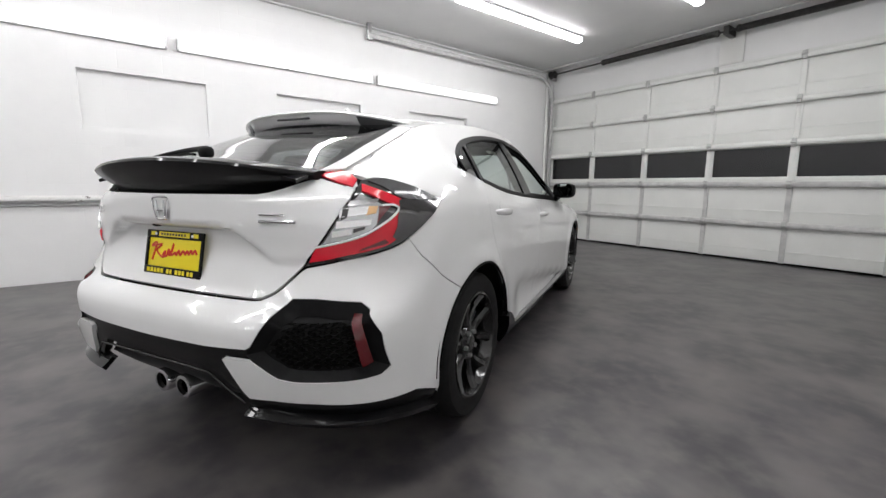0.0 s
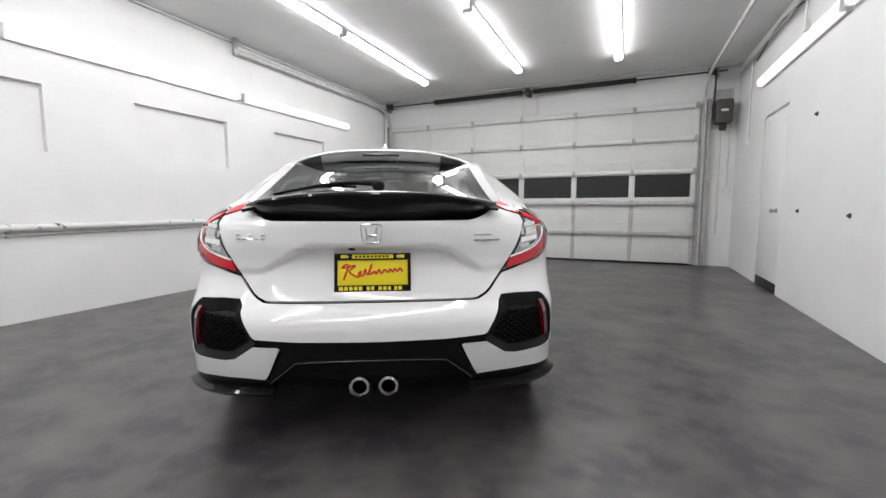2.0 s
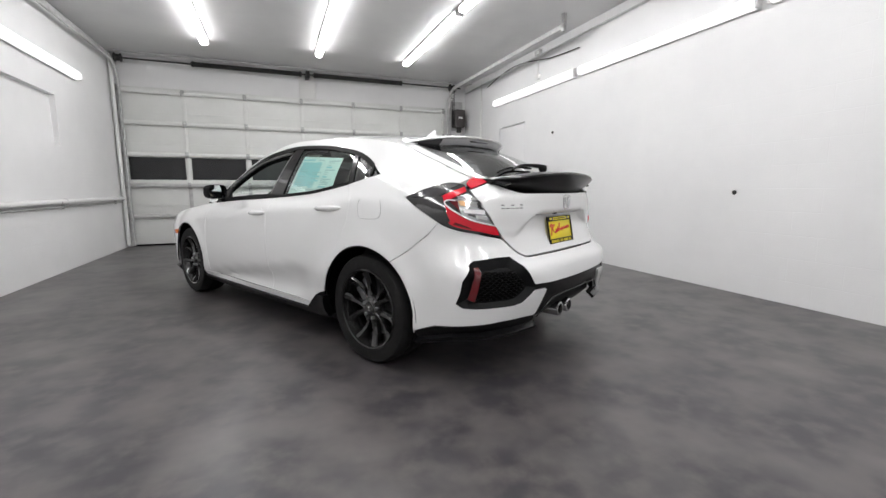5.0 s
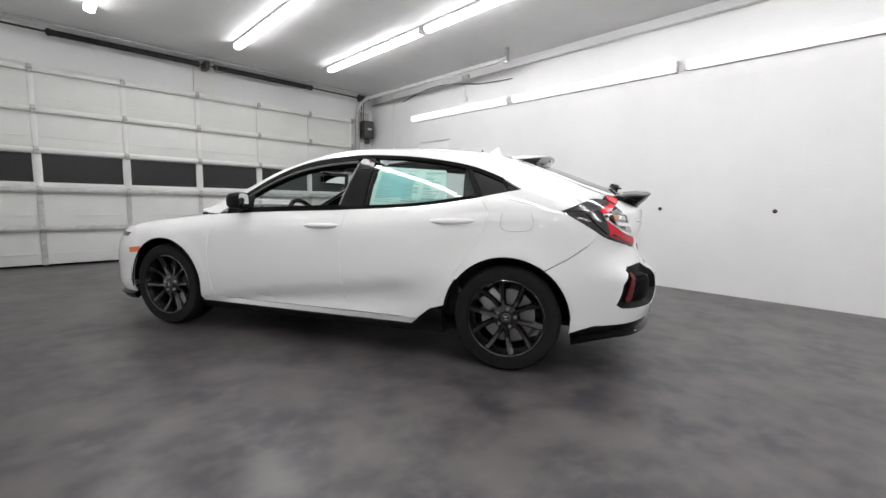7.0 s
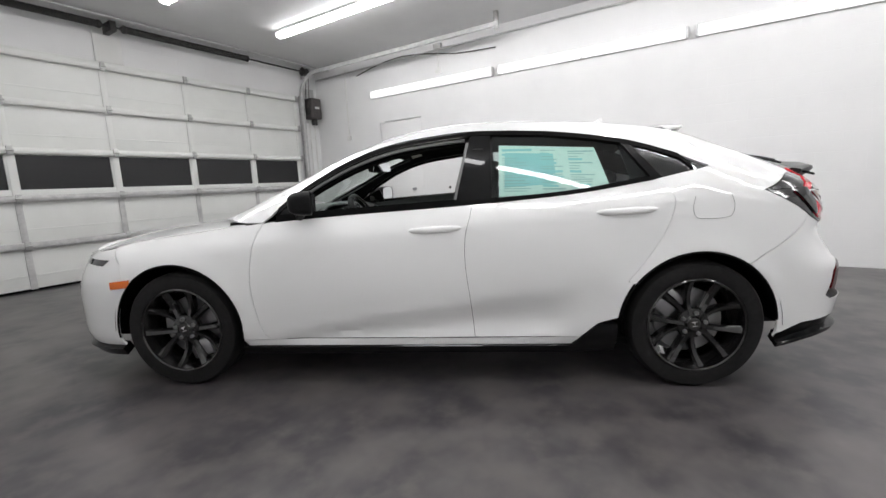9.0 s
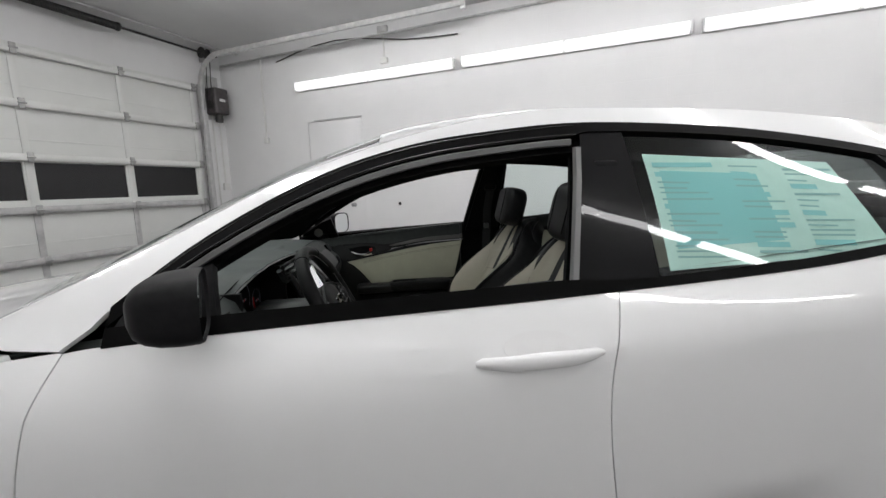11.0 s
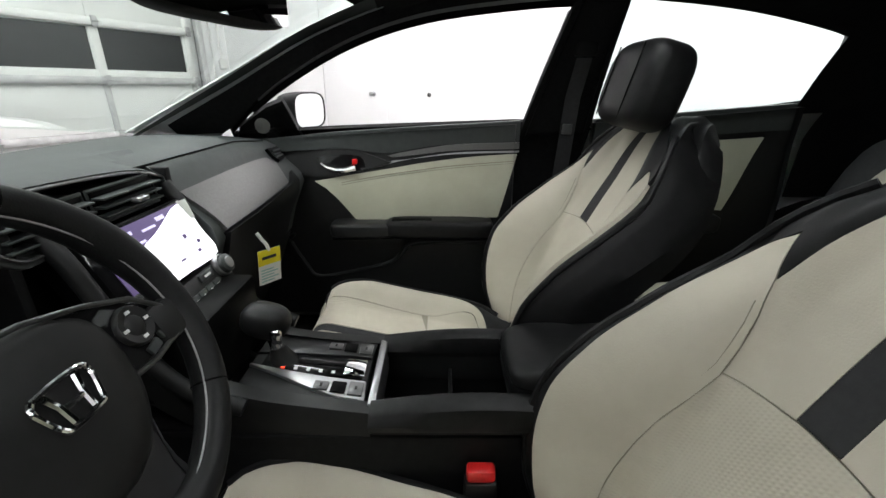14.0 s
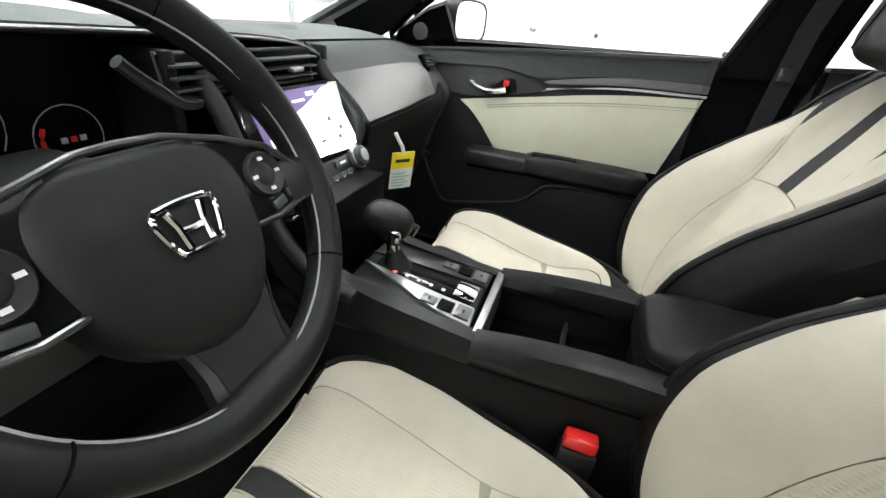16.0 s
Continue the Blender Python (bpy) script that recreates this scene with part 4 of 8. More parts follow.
gate_top = lambda a: float(np.interp(a, [0, 0.40, 0.438, 0.475, 0.509, 0.535, 0.60, 0.66], [0.988, 0.990, 0.997, 1.011, 1.032, 1.045, 1.026, 1.008]))
gate = [(S0, 0.662)] + [T(x, z) for x, z in dense([(0.04, 0.662), (0.42, 0.662)], 0.04)] + [T(x, z) for x, z in bow([(0.44, 0.665), (0.485, 0.690), (0.545, 0.757)], 5)]
gate += [(a - 0.006, b) for a, b in lamp_inner[1:-3]] + [T(x, gate_top(x)) for x in (0.655, 0.60, 0.565, 0.545, 0.53, 0.51, 0.49, 0.475, 0.455, 0.438, 0.40, 0.32, 0.24, 0.16, 0.08)] + [(S0, 0.988)]
part("tailgate", patch(across(gate), shell, 0.0135, gap=0.002, out=(0, 0.5, 0.8)), PAINT, car, "white tailgate with a hollow for the plate")
part("gate_jamb", patch(across([(S0, 0.66), T(0.45, 0.66), T(0.60, 0.78), T(0.66, 0.95), T(0.64, 1.03), T(0.50, 1.07), (S0, 1.07)]), shell, 0.06, lift=-0.075, rim=0.0, out=(0, 0.5, 0.8)), SEAL, car)


def rear_wing():
    """The gloss black bar spoiler under the rear window."""
    bm = bmesh.new()
    n = 48
    rows = []
    for i in range(n + 1):
        x = 0.545 * (-1 + 2 * i / n)
        a = abs(x)
        q = a / 0.60
        body = shell(T(a, gate_top(a))[0], gate_top(a)).y
        y0 = -0.845 + 0.16 * q ** 2.6 + 0.075 * step(0.44, 0.545, a)
        zt = 1.108 - 0.055 * q ** 2.2
        zb = gate_top(a) - 0.005
        h = zt - 0.028 - zb
        deep = max(y0 + 0.078, body + 0.012)
        rows.append([bm.verts.new((x, y, z)) for y, z in (
            (-0.58, zt - 0.012), (y0 + 0.10, zt + 0.004), (y0 + 0.03, zt + 0.002), (y0 + 0.004, zt - 0.005), (y0, zt - 0.014), (y0 + 0.010, zt - 0.028),
            (y0 + 0.030, zb + h * 0.72), (min(y0 + 0.06, deep - 0.004), zb + h * 0.40), (deep, zb + h * 0.12), (deep + 0.002, zb), (deep + 0.02, zb - 0.012))])
    for a, b in zip(rows, rows[1:]):
        for k in range(10):
            bm.faces.new((a[k], a[k + 1], b[k + 1], b[k]))
    bm.faces.new(rows[0][::-1])
    bm.faces.new(rows[-1])
    return part("rear_wing", bm, BLACK_GLOSS, car, "gloss black bar spoiler")


rear_wing()

# tail lamps: a smoked housing, a red band in the shape of a C, a clear silvered lens within
lamp = dense(clean(lamp_inner[:-1] + lamp_top[:-1] + lamp_low[:-1]), 0.03, True)
for mir in (False, True):
    L = dict(mirror=mir)
    house = part("tail_lamp", patch(lamp, shell, step=0.025, lift=0.002, rim=0.02, **L), SMOKE, car, "smoked C-shaped tail lamp")
    upper = dense([TY(-0.465, 1.036), TY(-0.40, 1.013), (-0.318, 0.971), TY(-0.47, 0.972), TY(-0.50, 0.985), T(0.72, 1.014), T(0.672, 1.032)], 0.03, True)
    part("upper_lens", patch(upper, shell, step=0.025, lift=0.005, rim=0.006, **L), GREY_LENS, house, "grey smoked upper lens")
    outer = bow([T(0.668, 1.020), T(0.72, 1.002), TY(-0.497, 0.974), TY(-0.489, 0.957), TY(-0.520, 0.915), TY(-0.532, 0.870), TY(-0.560, 0.836), TY(-0.602, 0.817), T(0.686, 0.803), T(0.625, 0.790), T(0.572, 0.780)], 4)
    inner_c = bow([T(0.597, 0.829), T(0.657, 0.838), T(0.715, 0.858), T(0.754, 0.884), T(0.777, 0.918), TY(-0.517, 0.945), TY(-0.520, 0.956), T(0.762, 0.960), T(0.728, 0.979), T(0.685, 0.998)], 4)
    part("red_lens", patch(dense(outer + inner_c, 0.03, True), shell, step=0.025, lift=0.007, rim=0.006, **L), RED_LENS, house, "red light band of the tail lamp")
    clear = bow([T(0.612, 0.836), T(0.657, 0.847), T(0.715, 0.867), T(0.747, 0.893), T(0.751, 0.922), T(0.752, 0.951), T(0.722, 0.974), T(0.686, 0.989)], 4) + [T(0.668, 0.958), T(0.652, 0.905), T(0.630, 0.862)]
    silver = part("clear_lens", patch(dense(clear, 0.03, True), shell, step=0.02, lift=0.004, rim=0.006, **L), CLEAR_LENS, house, "clear silvered lens of the tail lamp")
    guide = [T(0.592, 0.8265), T(0.657, 0.842), T(0.715, 0.862), T(0.752, 0.888), T(0.778, 0.918), TY(-0.516, 0.944), TY(-0.522, 0.957), T(0.76, 0.958), T(0.748, 0.956)]
    line = [Vector(shell(a, b)) + Vector((-0.004, -0.006, 0)) for a, b in bow(guide, 4)]
    part("light_guide", tube(bmesh.new(), [(-p.x if mir else p.x, p.y, p.z) for p in line], 0.0042, 6), WHITE_LENS, house, "white light guide")
    for x0, z0, x1, z1, mat in ((0.655, 0.918, 0.72, 0.945, CHROME), (0.672, 0.952, 0.735, 0.968, CHROME), (0.650, 0.885, 0.735, 0.906, WHITE_LENS), (0.640, 0.858, 0.69, 0.876, CHROME), (0.695, 0.872, 0.722, 0.884, SMOKE), (0.660, 0.908, 0.675, 0.950, SMOKE)):
        cell = [T(x0, z0), T(x1, z0 + 0.010), T(x1, z1 + 0.006), T(x0, z1)]
        part("reflector_cell", patch(cell, shell, step=0.02, lift=0.008, rim=0.008, **L), mat, silver)
    cell = [T(0.718, 0.925), T(0.740, 0.930), T(0.740, 0.952), T(0.720, 0.952)]
    part("indicator_bulb", patch(cell, shell, step=0.02, lift=0.0075, rim=0.008, **L), AMBER_PALE, silver, "pale amber indicator")
    inset = [T(0.742, 0.951), TY(-0.535, 0.953), T(0.755, 0.918), T(0.748, 0.897)]
    part("red_inset", patch(inset, shell, step=0.02, lift=0.0075, rim=0.006, **L), DARK_RED, house)
    side = [TY(-0.478, 0.953), TY(-0.428, 0.958), TY(-0.468, 0.915), TY(-0.515, 0.872), TY(-0.534, 0.860), TY(-0.530, 0.892)]
    part("side_reflector", patch(dense(side, 0.03, True), shell, step=0.02, lift=0.006, rim=0.005, **L), DARK_RED, house, "dark red side lens")
    low_dark = [TY(-0.565, 0.838), TY(-0.61, 0.822), T(0.705, 0.812), T(0.715, 0.822), TY(-0.575, 0.850)]
    part("red_inset", patch(low_dark, shell, step=0.02, lift=0.009, rim=0.004, **L), DARK_RED, house)
    flank_lens = [TY(-0.482, 0.972), TY(-0.428, 0.958), TY(-0.468, 0.915), TY(-0.515, 0.872), TY(-0.545, 0.846), TY(-0.556, 0.856), TY(-0.544, 0.885), TY(-0.534, 0.915), TY(-0.516, 0.945), TY(-0.505, 0.968)]
    part("flank_lens", patch(dense(flank_lens, 0.03, True), shell, step=0.02, lift=0.0115, rim=0.006, **L), SMOKE, house, "smoked lens on the flank")
    strip_red = dense([T(0.512, 1.074), T(0.564, 1.068), T(0.61, 1.054), T(0.644, 1.035), T(0.654, 1.012), T(0.611, 1.024), T(0.540, 1.047), T(0.520, 1.052)], 0.02, True)
    part("wing_lamp", patch(strip_red, shell, step=0.02, lift=0.006, rim=0.006, **L), RED_LENS, house, "red end of the wing's light strip")

# bumper: white skin with two large black vents and a black lower part
vent = [T(0.765, 0.642), T(0.738, 0.661), T(0.617, 0.671), T(0.546, 0.670), T(0.530, 0.650), T(0.470, 0.535), T(0.455, 0.510), T(0.470, 0.494), T(0.549, 0.440), T(0.598, 0.432), T(0.688, 0.431), T(0.761, 0.427), TY(-0.648, 0.430), TY(-0.616, 0.450), TY(-0.640, 0.510), TY(-0.649, 0.566)]
vent = clean(dense(vent, 0.03, True))
k0 = min(range(len(vent)), key=lambda k: abs(vent[k][0] - T(0.470, 0.494)[0]) + abs(vent[k][1] - 0.494))
k1 = min(range(len(vent)), key=lambda k: abs(vent[k][0] - T(0.470, 0.535)[0]) + abs(vent[k][1] - 0.535))
half = [(S0, 0.655)] + [T(x, z) for x, z in dense([(0.04, 0.655), (0.42, 0.656)], 0.04)] + [T(x, z) for x, z in bow([(0.445, 0.659), (0.492, 0.686), (0.552, 0.751)], 5)]
half += [(a, b - 0.006) for a, b in reversed(lamp_low[SEAM:-1])] + dense([(lamp_low[SEAM][0] + 0.058, 0.781), (-0.36, 0.708)], 0.03)
half += arc(0, ARCH, 125.6, 190, 16) + dense([(-0.375, 0.275), TY(-0.50, 0.325), T(0.777, 0.340), T(0.647, 0.356), T(0.52, 0.358), T(0.43, 0.352), T(0.415, 0.372), T(0.362, 0.484), T(0.372, 0.491), T(0.452, 0.493)], 0.03)
half += (vent[k0:] + vent[:k1 + 1]) + [T(x, z) for x, z in dense([(0.455, 0.526), (0.30, 0.517), (0.04, 0.512)], 0.04)] + [(S0, 0.512)]
part("rear_bumper", patch(across(half), shell, step=0.03, gap=0.0008), PAINT, car, "white rear bumper skin")


def inside(p, poly):
    c = False
    for (x0, y0), (x1, y1) in zip(poly, poly[1:] + poly[:1]):
        if (y0 > p[1]) != (y1 > p[1]) and p[0] < (x1 - x0) * (p[1] - y0) / (y1 - y0) + x0:
            c = not c
    return c


centre_of = lambda poly: (sum(p[0] for p in poly) / len(poly), sum(p[1] for p in poly) / len(poly))
vc = centre_of(vent)
inner_vent = [(vc[0] + (a - vc[0]) * 0.80 - 0.004, vc[1] + (b - vc[1]) * 0.80) for a, b in vent]


def push(a, b, lift):
    e = 1e-3
    p = shell(a, b)
    n = (shell(a + e, b) - shell(a - e, b)).cross(shell(a, b + e) - shell(a, b - e)).normalized()
    if n.dot(p - Vector((0, 1.2, 0.6))) < 0:
        n = -n
    return p + n * lift


for sx in (1, -1):
    flip = Vector((sx, 1, 1))
    bm = bmesh.new()
    o = [bm.verts.new(push(*p, -0.003) * flip) for p in vent]
    i = [bm.verts.new(push(*p, -0.034) * flip) for p in inner_vent]
    for k in range(len(o)):
        m = (k + 1) % len(o)
        bm.faces.new((o[k], o[m], i[m], i[k]))
    frame_part = part("vent_frame", bm, BLACK, car, "black bumper vent frame")
    part("vent_grille", patch(inner_vent, shell, step=0.03, lift=-0.036, rim=0.0, mirror=sx < 0), BLACK, frame_part, "black honeycomb grille")
    bm = bmesh.new()
    row = 0
    z = 0.44
    while z < 0.66:
        a = S0 + 0.3 + (0.019 if row % 2 else 0.0)
        while a < -0.5:
            ring = [(a + 0.0165 * math.cos(radians(60 * q)), z + 0.0085 * math.sin(radians(60 * q))) for q in range(6)]
            if all(inside(r, inner_vent) for r in ring):
                hi = [bm.verts.new(push(a + (r[0] - a) * 0.72, z + (r[1] - z) * 0.72, -0.031) * flip) for r in ring]
                lo = [bm.verts.new(push(*r, -0.0355) * flip) for r in ring]
                bm.faces.new(hi)
                for q in range(6):
                    bm.faces.new((hi[q], lo[q], lo[(q + 1) % 6], hi[(q + 1) % 6]))
            a += 0.038
        z += 0.0125
        row += 1
    part("honeycomb", bm, SEAL, frame_part, "small raised hexagon cells")
    refl = dense([T(0.733, 0.640), T(0.755, 0.636), T(0.790, 0.475), T(0.768, 0.462)], 0.03, True)
    part("bumper_reflector", patch(refl, shell, step=0.03, lift=-0.010, rim=0.02, mirror=sx < 0), DARK_RED, frame_part, "red bumper reflector")
diff = [(S0, 0.508)] + [T(x, z) for x, z in dense([(0.04, 0.508), (0.30, 0.513), (0.462, 0.524), (0.455, 0.498), (0.37, 0.494), (0.352, 0.478), (0.41, 0.365), (0.44, 0.325), (0.40, 0.345), (0.30, 0.432)], 0.03)] + [(S0, 0.436)]
part("rear_diffuser", patch(across(diff), shell, step=0.03, lift=-0.012, rim=0.03), BLACK_GLOSS, car, "gloss black rear diffuser")
under = [(S0, 0.43)] + [T(x, z) for x, z in dense([(0.04, 0.43), (0.30, 0.425), (0.40, 0.338), (0.46, 0.30), (0.46, 0.24)], 0.04)] + [(S0, 0.24)]
part("under_panel", patch(across(under), shell, step=0.04, lift=-0.05, rim=0.02), BLACK, car)
lip = dense([(-0.375, 0.27), TY(-0.50, 0.318), T(0.777, 0.334), T(0.647, 0.350), T(0.52, 0.352), T(0.42, 0.348), T(0.40, 0.294), T(0.66, 0.288), TY(-0.60, 0.278), (-0.385, 0.218)], 0.03, True)
pair("bumper_lip", lip, shell, BLACK_GLOSS, car, "gloss black corner band below the bumper", step=0.03, lift=-0.006, rim=0.03)
edge = dense([(-0.385, 0.236), TY(-0.60, 0.296), T(0.66, 0.304), T(0.40, 0.308), T(0.40, 0.294), T(0.66, 0.288), TY(-0.60, 0.278), (-0.385, 0.220)], 0.03, True)
pair("lip_blade", edge, shell, BLACK_GLOSS, car, "thin gloss black lip along the band", step=0.03, lift=0.028, rim=0.05)

# front bumper and lamps, seen from the flank only
round_front = lambda half: clean(half + [(2 * SF - a, b) for a, b in reversed(half)])
fb = [(SF, 0.20)] + dense([(SF - 0.4, 0.20), (3.12, 0.215)], 0.05) + arc(2.70, ARCH, -14, 41, 14) + dense([(2.985, 0.602), (3.02, 0.70), (3.06, 0.715), (SF - 0.30, 0.70)], 0.05) + [(SF, 0.72)]
part("front_bumper", patch(round_front(fb), shell, step=0.05), PAINT, car, "white front bumper")
pair("front_lip", dense([(3.06, 0.235), (SF, 0.20), (SF, 0.165), (3.07, 0.19)], 0.05, True), shell, BLACK_GLOSS, car, "gloss black front lip", step=0.05, lift=0.030, rim=0.06)
pair("headlamp", dense([(3.10, 0.722), (3.32, 0.73), (SF - 0.35, 0.745), (SF - 0.35, 0.705), (3.3, 0.70), (3.14, 0.69)], 0.04, True), shell, SMOKE, car, "dark headlamp", step=0.04, lift=0.004)
pair("nose", dense([(3.03, 0.705), (3.10, belt_z(3.10) - 0.004), (3.25, 0.765), (SF - 0.5, 0.79), (SF, 0.80), (SF, 0.722), (3.10, 0.712)], 0.04, True), shell, PAINT, car, step=0.04)
pair("side_marker", dense([(3.075, 0.604), (2.950, 0.617), (2.965, 0.574), (3.075, 0.562)], 0.03, True), shell, AMBER, car, "amber side marker", step=0.03, lift=0.004)

# ---- flank glass, pillars, seals ----
win_low = belt_line(0.20, 2.05, 30)
dlo_top = [p for p in side_top if p[1] > belt_z(p[0]) + 0.004]


def top_z(y):
    pts = sorted(side_top[10:])
    return float(np.interp(y, [p[0] for p in pts], [p[1] for p in pts]))


def strip(a, b, lo, hi, n=16):
    """An outline between two lines over y."""
    ys = [a + (b - a) * k / n for k in range(n + 1)]
    return [(y, lo(y)) for y in ys] + [(y, hi(y)) for y in reversed(ys)]


low = lambda y: belt_z(y) + 0.002
pair("belt_moulding", strip(0.20, 2.12, lambda y: belt_z(y) - 0.004, lambda y: belt_z(y) + 0.016 + 0.014 * step(1.05, 1.2, y), 40), shell, SEAL, car, "black belt seal", step=0.06, lift=0.003, rim=0.02)
pair("window_surround", strip(0.02, 2.12, lambda y: max(top_z(y) - 0.020 - 0.012 * step(1.06, 1.15, y), belt_z(y) + 0.004), lambda y: top_z(y) + 0.004, 50), shell, SEAL, car, "black window surround", step=0.06, lift=0.002, rim=0.02)
pair("rear_side_window", dense([(0.985, low(0.985)), (0.985, top_z(0.985) - 0.018), (0.80, top_z(0.80) - 0.018), (0.59, top_z(0.59) - 0.018), (0.42, top_z(0.42) - 0.018), (0.32, top_z(0.32) - 0.018), (0.205, low(0.205)), (0.6, low(0.6))], 0.04, True), shell, GLASS_TINT, car, "green-tinted rear door window", step=0.06, lift=-0.008, rim=0.003)
pair("quarter_window", dense([(0.285, top_z(0.285) - 0.018), (0.10, top_z(0.10) - 0.016), (-0.045, 1.094), (0.05, 1.076), (0.17, low(0.17))], 0.03, True), shell, GLASS_REAR, car, "dark quarter window", step=0.04, lift=-0.006, rim=0.003)
pair("window_post", [(0.325, top_z(0.325) - 0.012), (0.28, top_z(0.28) - 0.012), (0.165, low(0.165)), (0.21, low(0.21))], shell, BLACK_GLOSS, car, step=0.05, lift=0.0, rim=0.02)
pair("centre_pillar", dense([(1.17, low(1.17)), (1.085, top_z(1.085) - 0.014), (0.978, top_z(0.978) - 0.014), (0.982, low(0.982))], 0.05, True), shell, BLACK_GLOSS, car, "gloss black centre pillar", step=0.05, lift=-0.002, rim=0.05)
pair("mirror_sail", [(1.90, low(1.90)), (2.12, low(2.12)), (2.09, 0.955), (1.985, 1.02), (1.93, 1.04)], shell, BLACK, car, "black triangle at the mirror foot", step=0.04, lift=0.002, rim=0.02)


def bead(name, line, fn, r, mat, parent, lift=0.0, label="", mirror=True):
    for sx in ((1, -1) if mirror else (1,)):
        bm = bmesh.new()
        pts = []
        for a, b in line:
            p = Vector(fn(a, b))
            pts.append((p.x * sx, p.y, p.z))
        part(name, tube(bm, pts, r, 6), mat, parent, label)


def wheel():
    ob = thing("proto", "", "")
    R = 0.322
    bm = bmesh.new()
    prof = [(0.232, -0.10), (0.24, -0.112), (0.27, -0.118), (0.305, -0.112), (0.318, -0.095), (R, -0.06), (R, -0.035), (R - 0.007, -0.033), (R - 0.007, -0.025), (R, -0.023), (R, 0.023), (R - 0.007, 0.025), (R - 0.007, 0.033), (R, 0.035), (R, 0.06), (0.318, 0.095), (0.305, 0.112), (0.27, 0.118), (0.24, 0.112), (0.232, 0.10)]
    lathe(bm, prof, 72)
    tyre = (bm, TYRE)
    bm = bmesh.new()
    lathe(bm, [(0.236, 0.112), (0.231, 0.116), (0.224, 0.112), (0.218, 0.09), (0.205, 0.06), (0.200, -0.09), (0.232, -0.11)], 72)
    barrel = (bm, RIM)
    spoke = {}
    for sgn in (-1, 1):
        bm = bmesh.new()
        pts = []
        for i in range(11):
            t = i / 10
            r = 0.045 + t * 0.175
            a = math.pi / 2 + sgn * (0.17 + 0.17 * t ** 1.1)
            half = 0.019 - 0.008 * t + 0.012 * t * t
            h = 0.080 + 0.022 * t - 0.020 * math.sin(math.pi * t)
            d = Vector((math.cos(a), math.sin(a), 0))
            n = Vector((-math.sin(a), math.cos(a), 0))
            up = lambda q: Vector((0, 0, q))
            pts.append([bm.verts.new(q) for q in (d * r - n * half + up(h - 0.014), d * r - n * half * 0.5 + up(h), d * r + n * half * 0.5 + up(h - 0.003 * sgn), d * r + n * half + up(h - 0.014), d * r + n * half * 0.8 + up(h - 0.05), d * r - n * half * 0.8 + up(h - 0.05))])
        for p, q in zip(pts, pts[1:]):
            for j in range(6):
                bm.faces.new((p[j], p[(j + 1) % 6], q[(j + 1) % 6], q[j]))
        bm.faces.new(pts[0])
        bm.faces.new(pts[-1][::-1])
        spoke[sgn] = (bm, RIM)
    bm = bmesh.new()
    lathe(bm, [(0.0, 0.088), (0.034, 0.088), (0.040, 0.080), (0.075, 0.074), (0.082, 0.06), (0.07, 0.03), (0.0, 0.03)], 40)
    spokes = (bm, RIM)
    bm = bmesh.new()
    lathe(bm, [(0.0, -0.01), (0.165, -0.01), (0.165, 0.012), (0.0, 0.012)], 48)
    disc = (bm, BRAKE)
    bm = box(bmesh.new(), (0.09, -0.06, -0.03), (0.19, 0.07, 0.045), 0.012)
    caliper = (bm, SATIN)
    bm = lathe(bmesh.new(), [(0.0, 0.092), (0.026, 0.092), (0.031, 0.088)], 24)
    cap = (bm, DARK_STEEL)
    bm = bmesh.new()
    box(bm, (-0.013, -0.014, 0.092), (-0.008, 0.014, 0.0945), 0.001)
    box(bm, (0.008, -0.014, 0.092), (0.013, 0.014, 0.0945), 0.001)
    box(bm, (-0.01, -0.003, 0.092), (0.01, 0.003, 0.0945), 0.001)
    badge = (bm, CHROME)
    nut = (lathe(bmesh.new(), [(0.0, 0.092), (0.008, 0.092), (0.010, 0.088), (0.010, 0.07)], 8, Matrix.Translation((0.056 * math.cos(radians(126)), 0.056 * math.sin(radians(126)), 0))), STEEL)
    bpy.data.objects.remove(ob)
    return {n: finish(b, n, m) for n, (b, m) in dict(tyre=tyre, barrel=barrel, wheel_hub=spokes, spoke_a=spoke[-1], spoke_b=spoke[1], brake_disc=disc, brake_caliper=caliper, centre_cap=cap, cap_emblem=badge, wheel_nut=nut).items()}


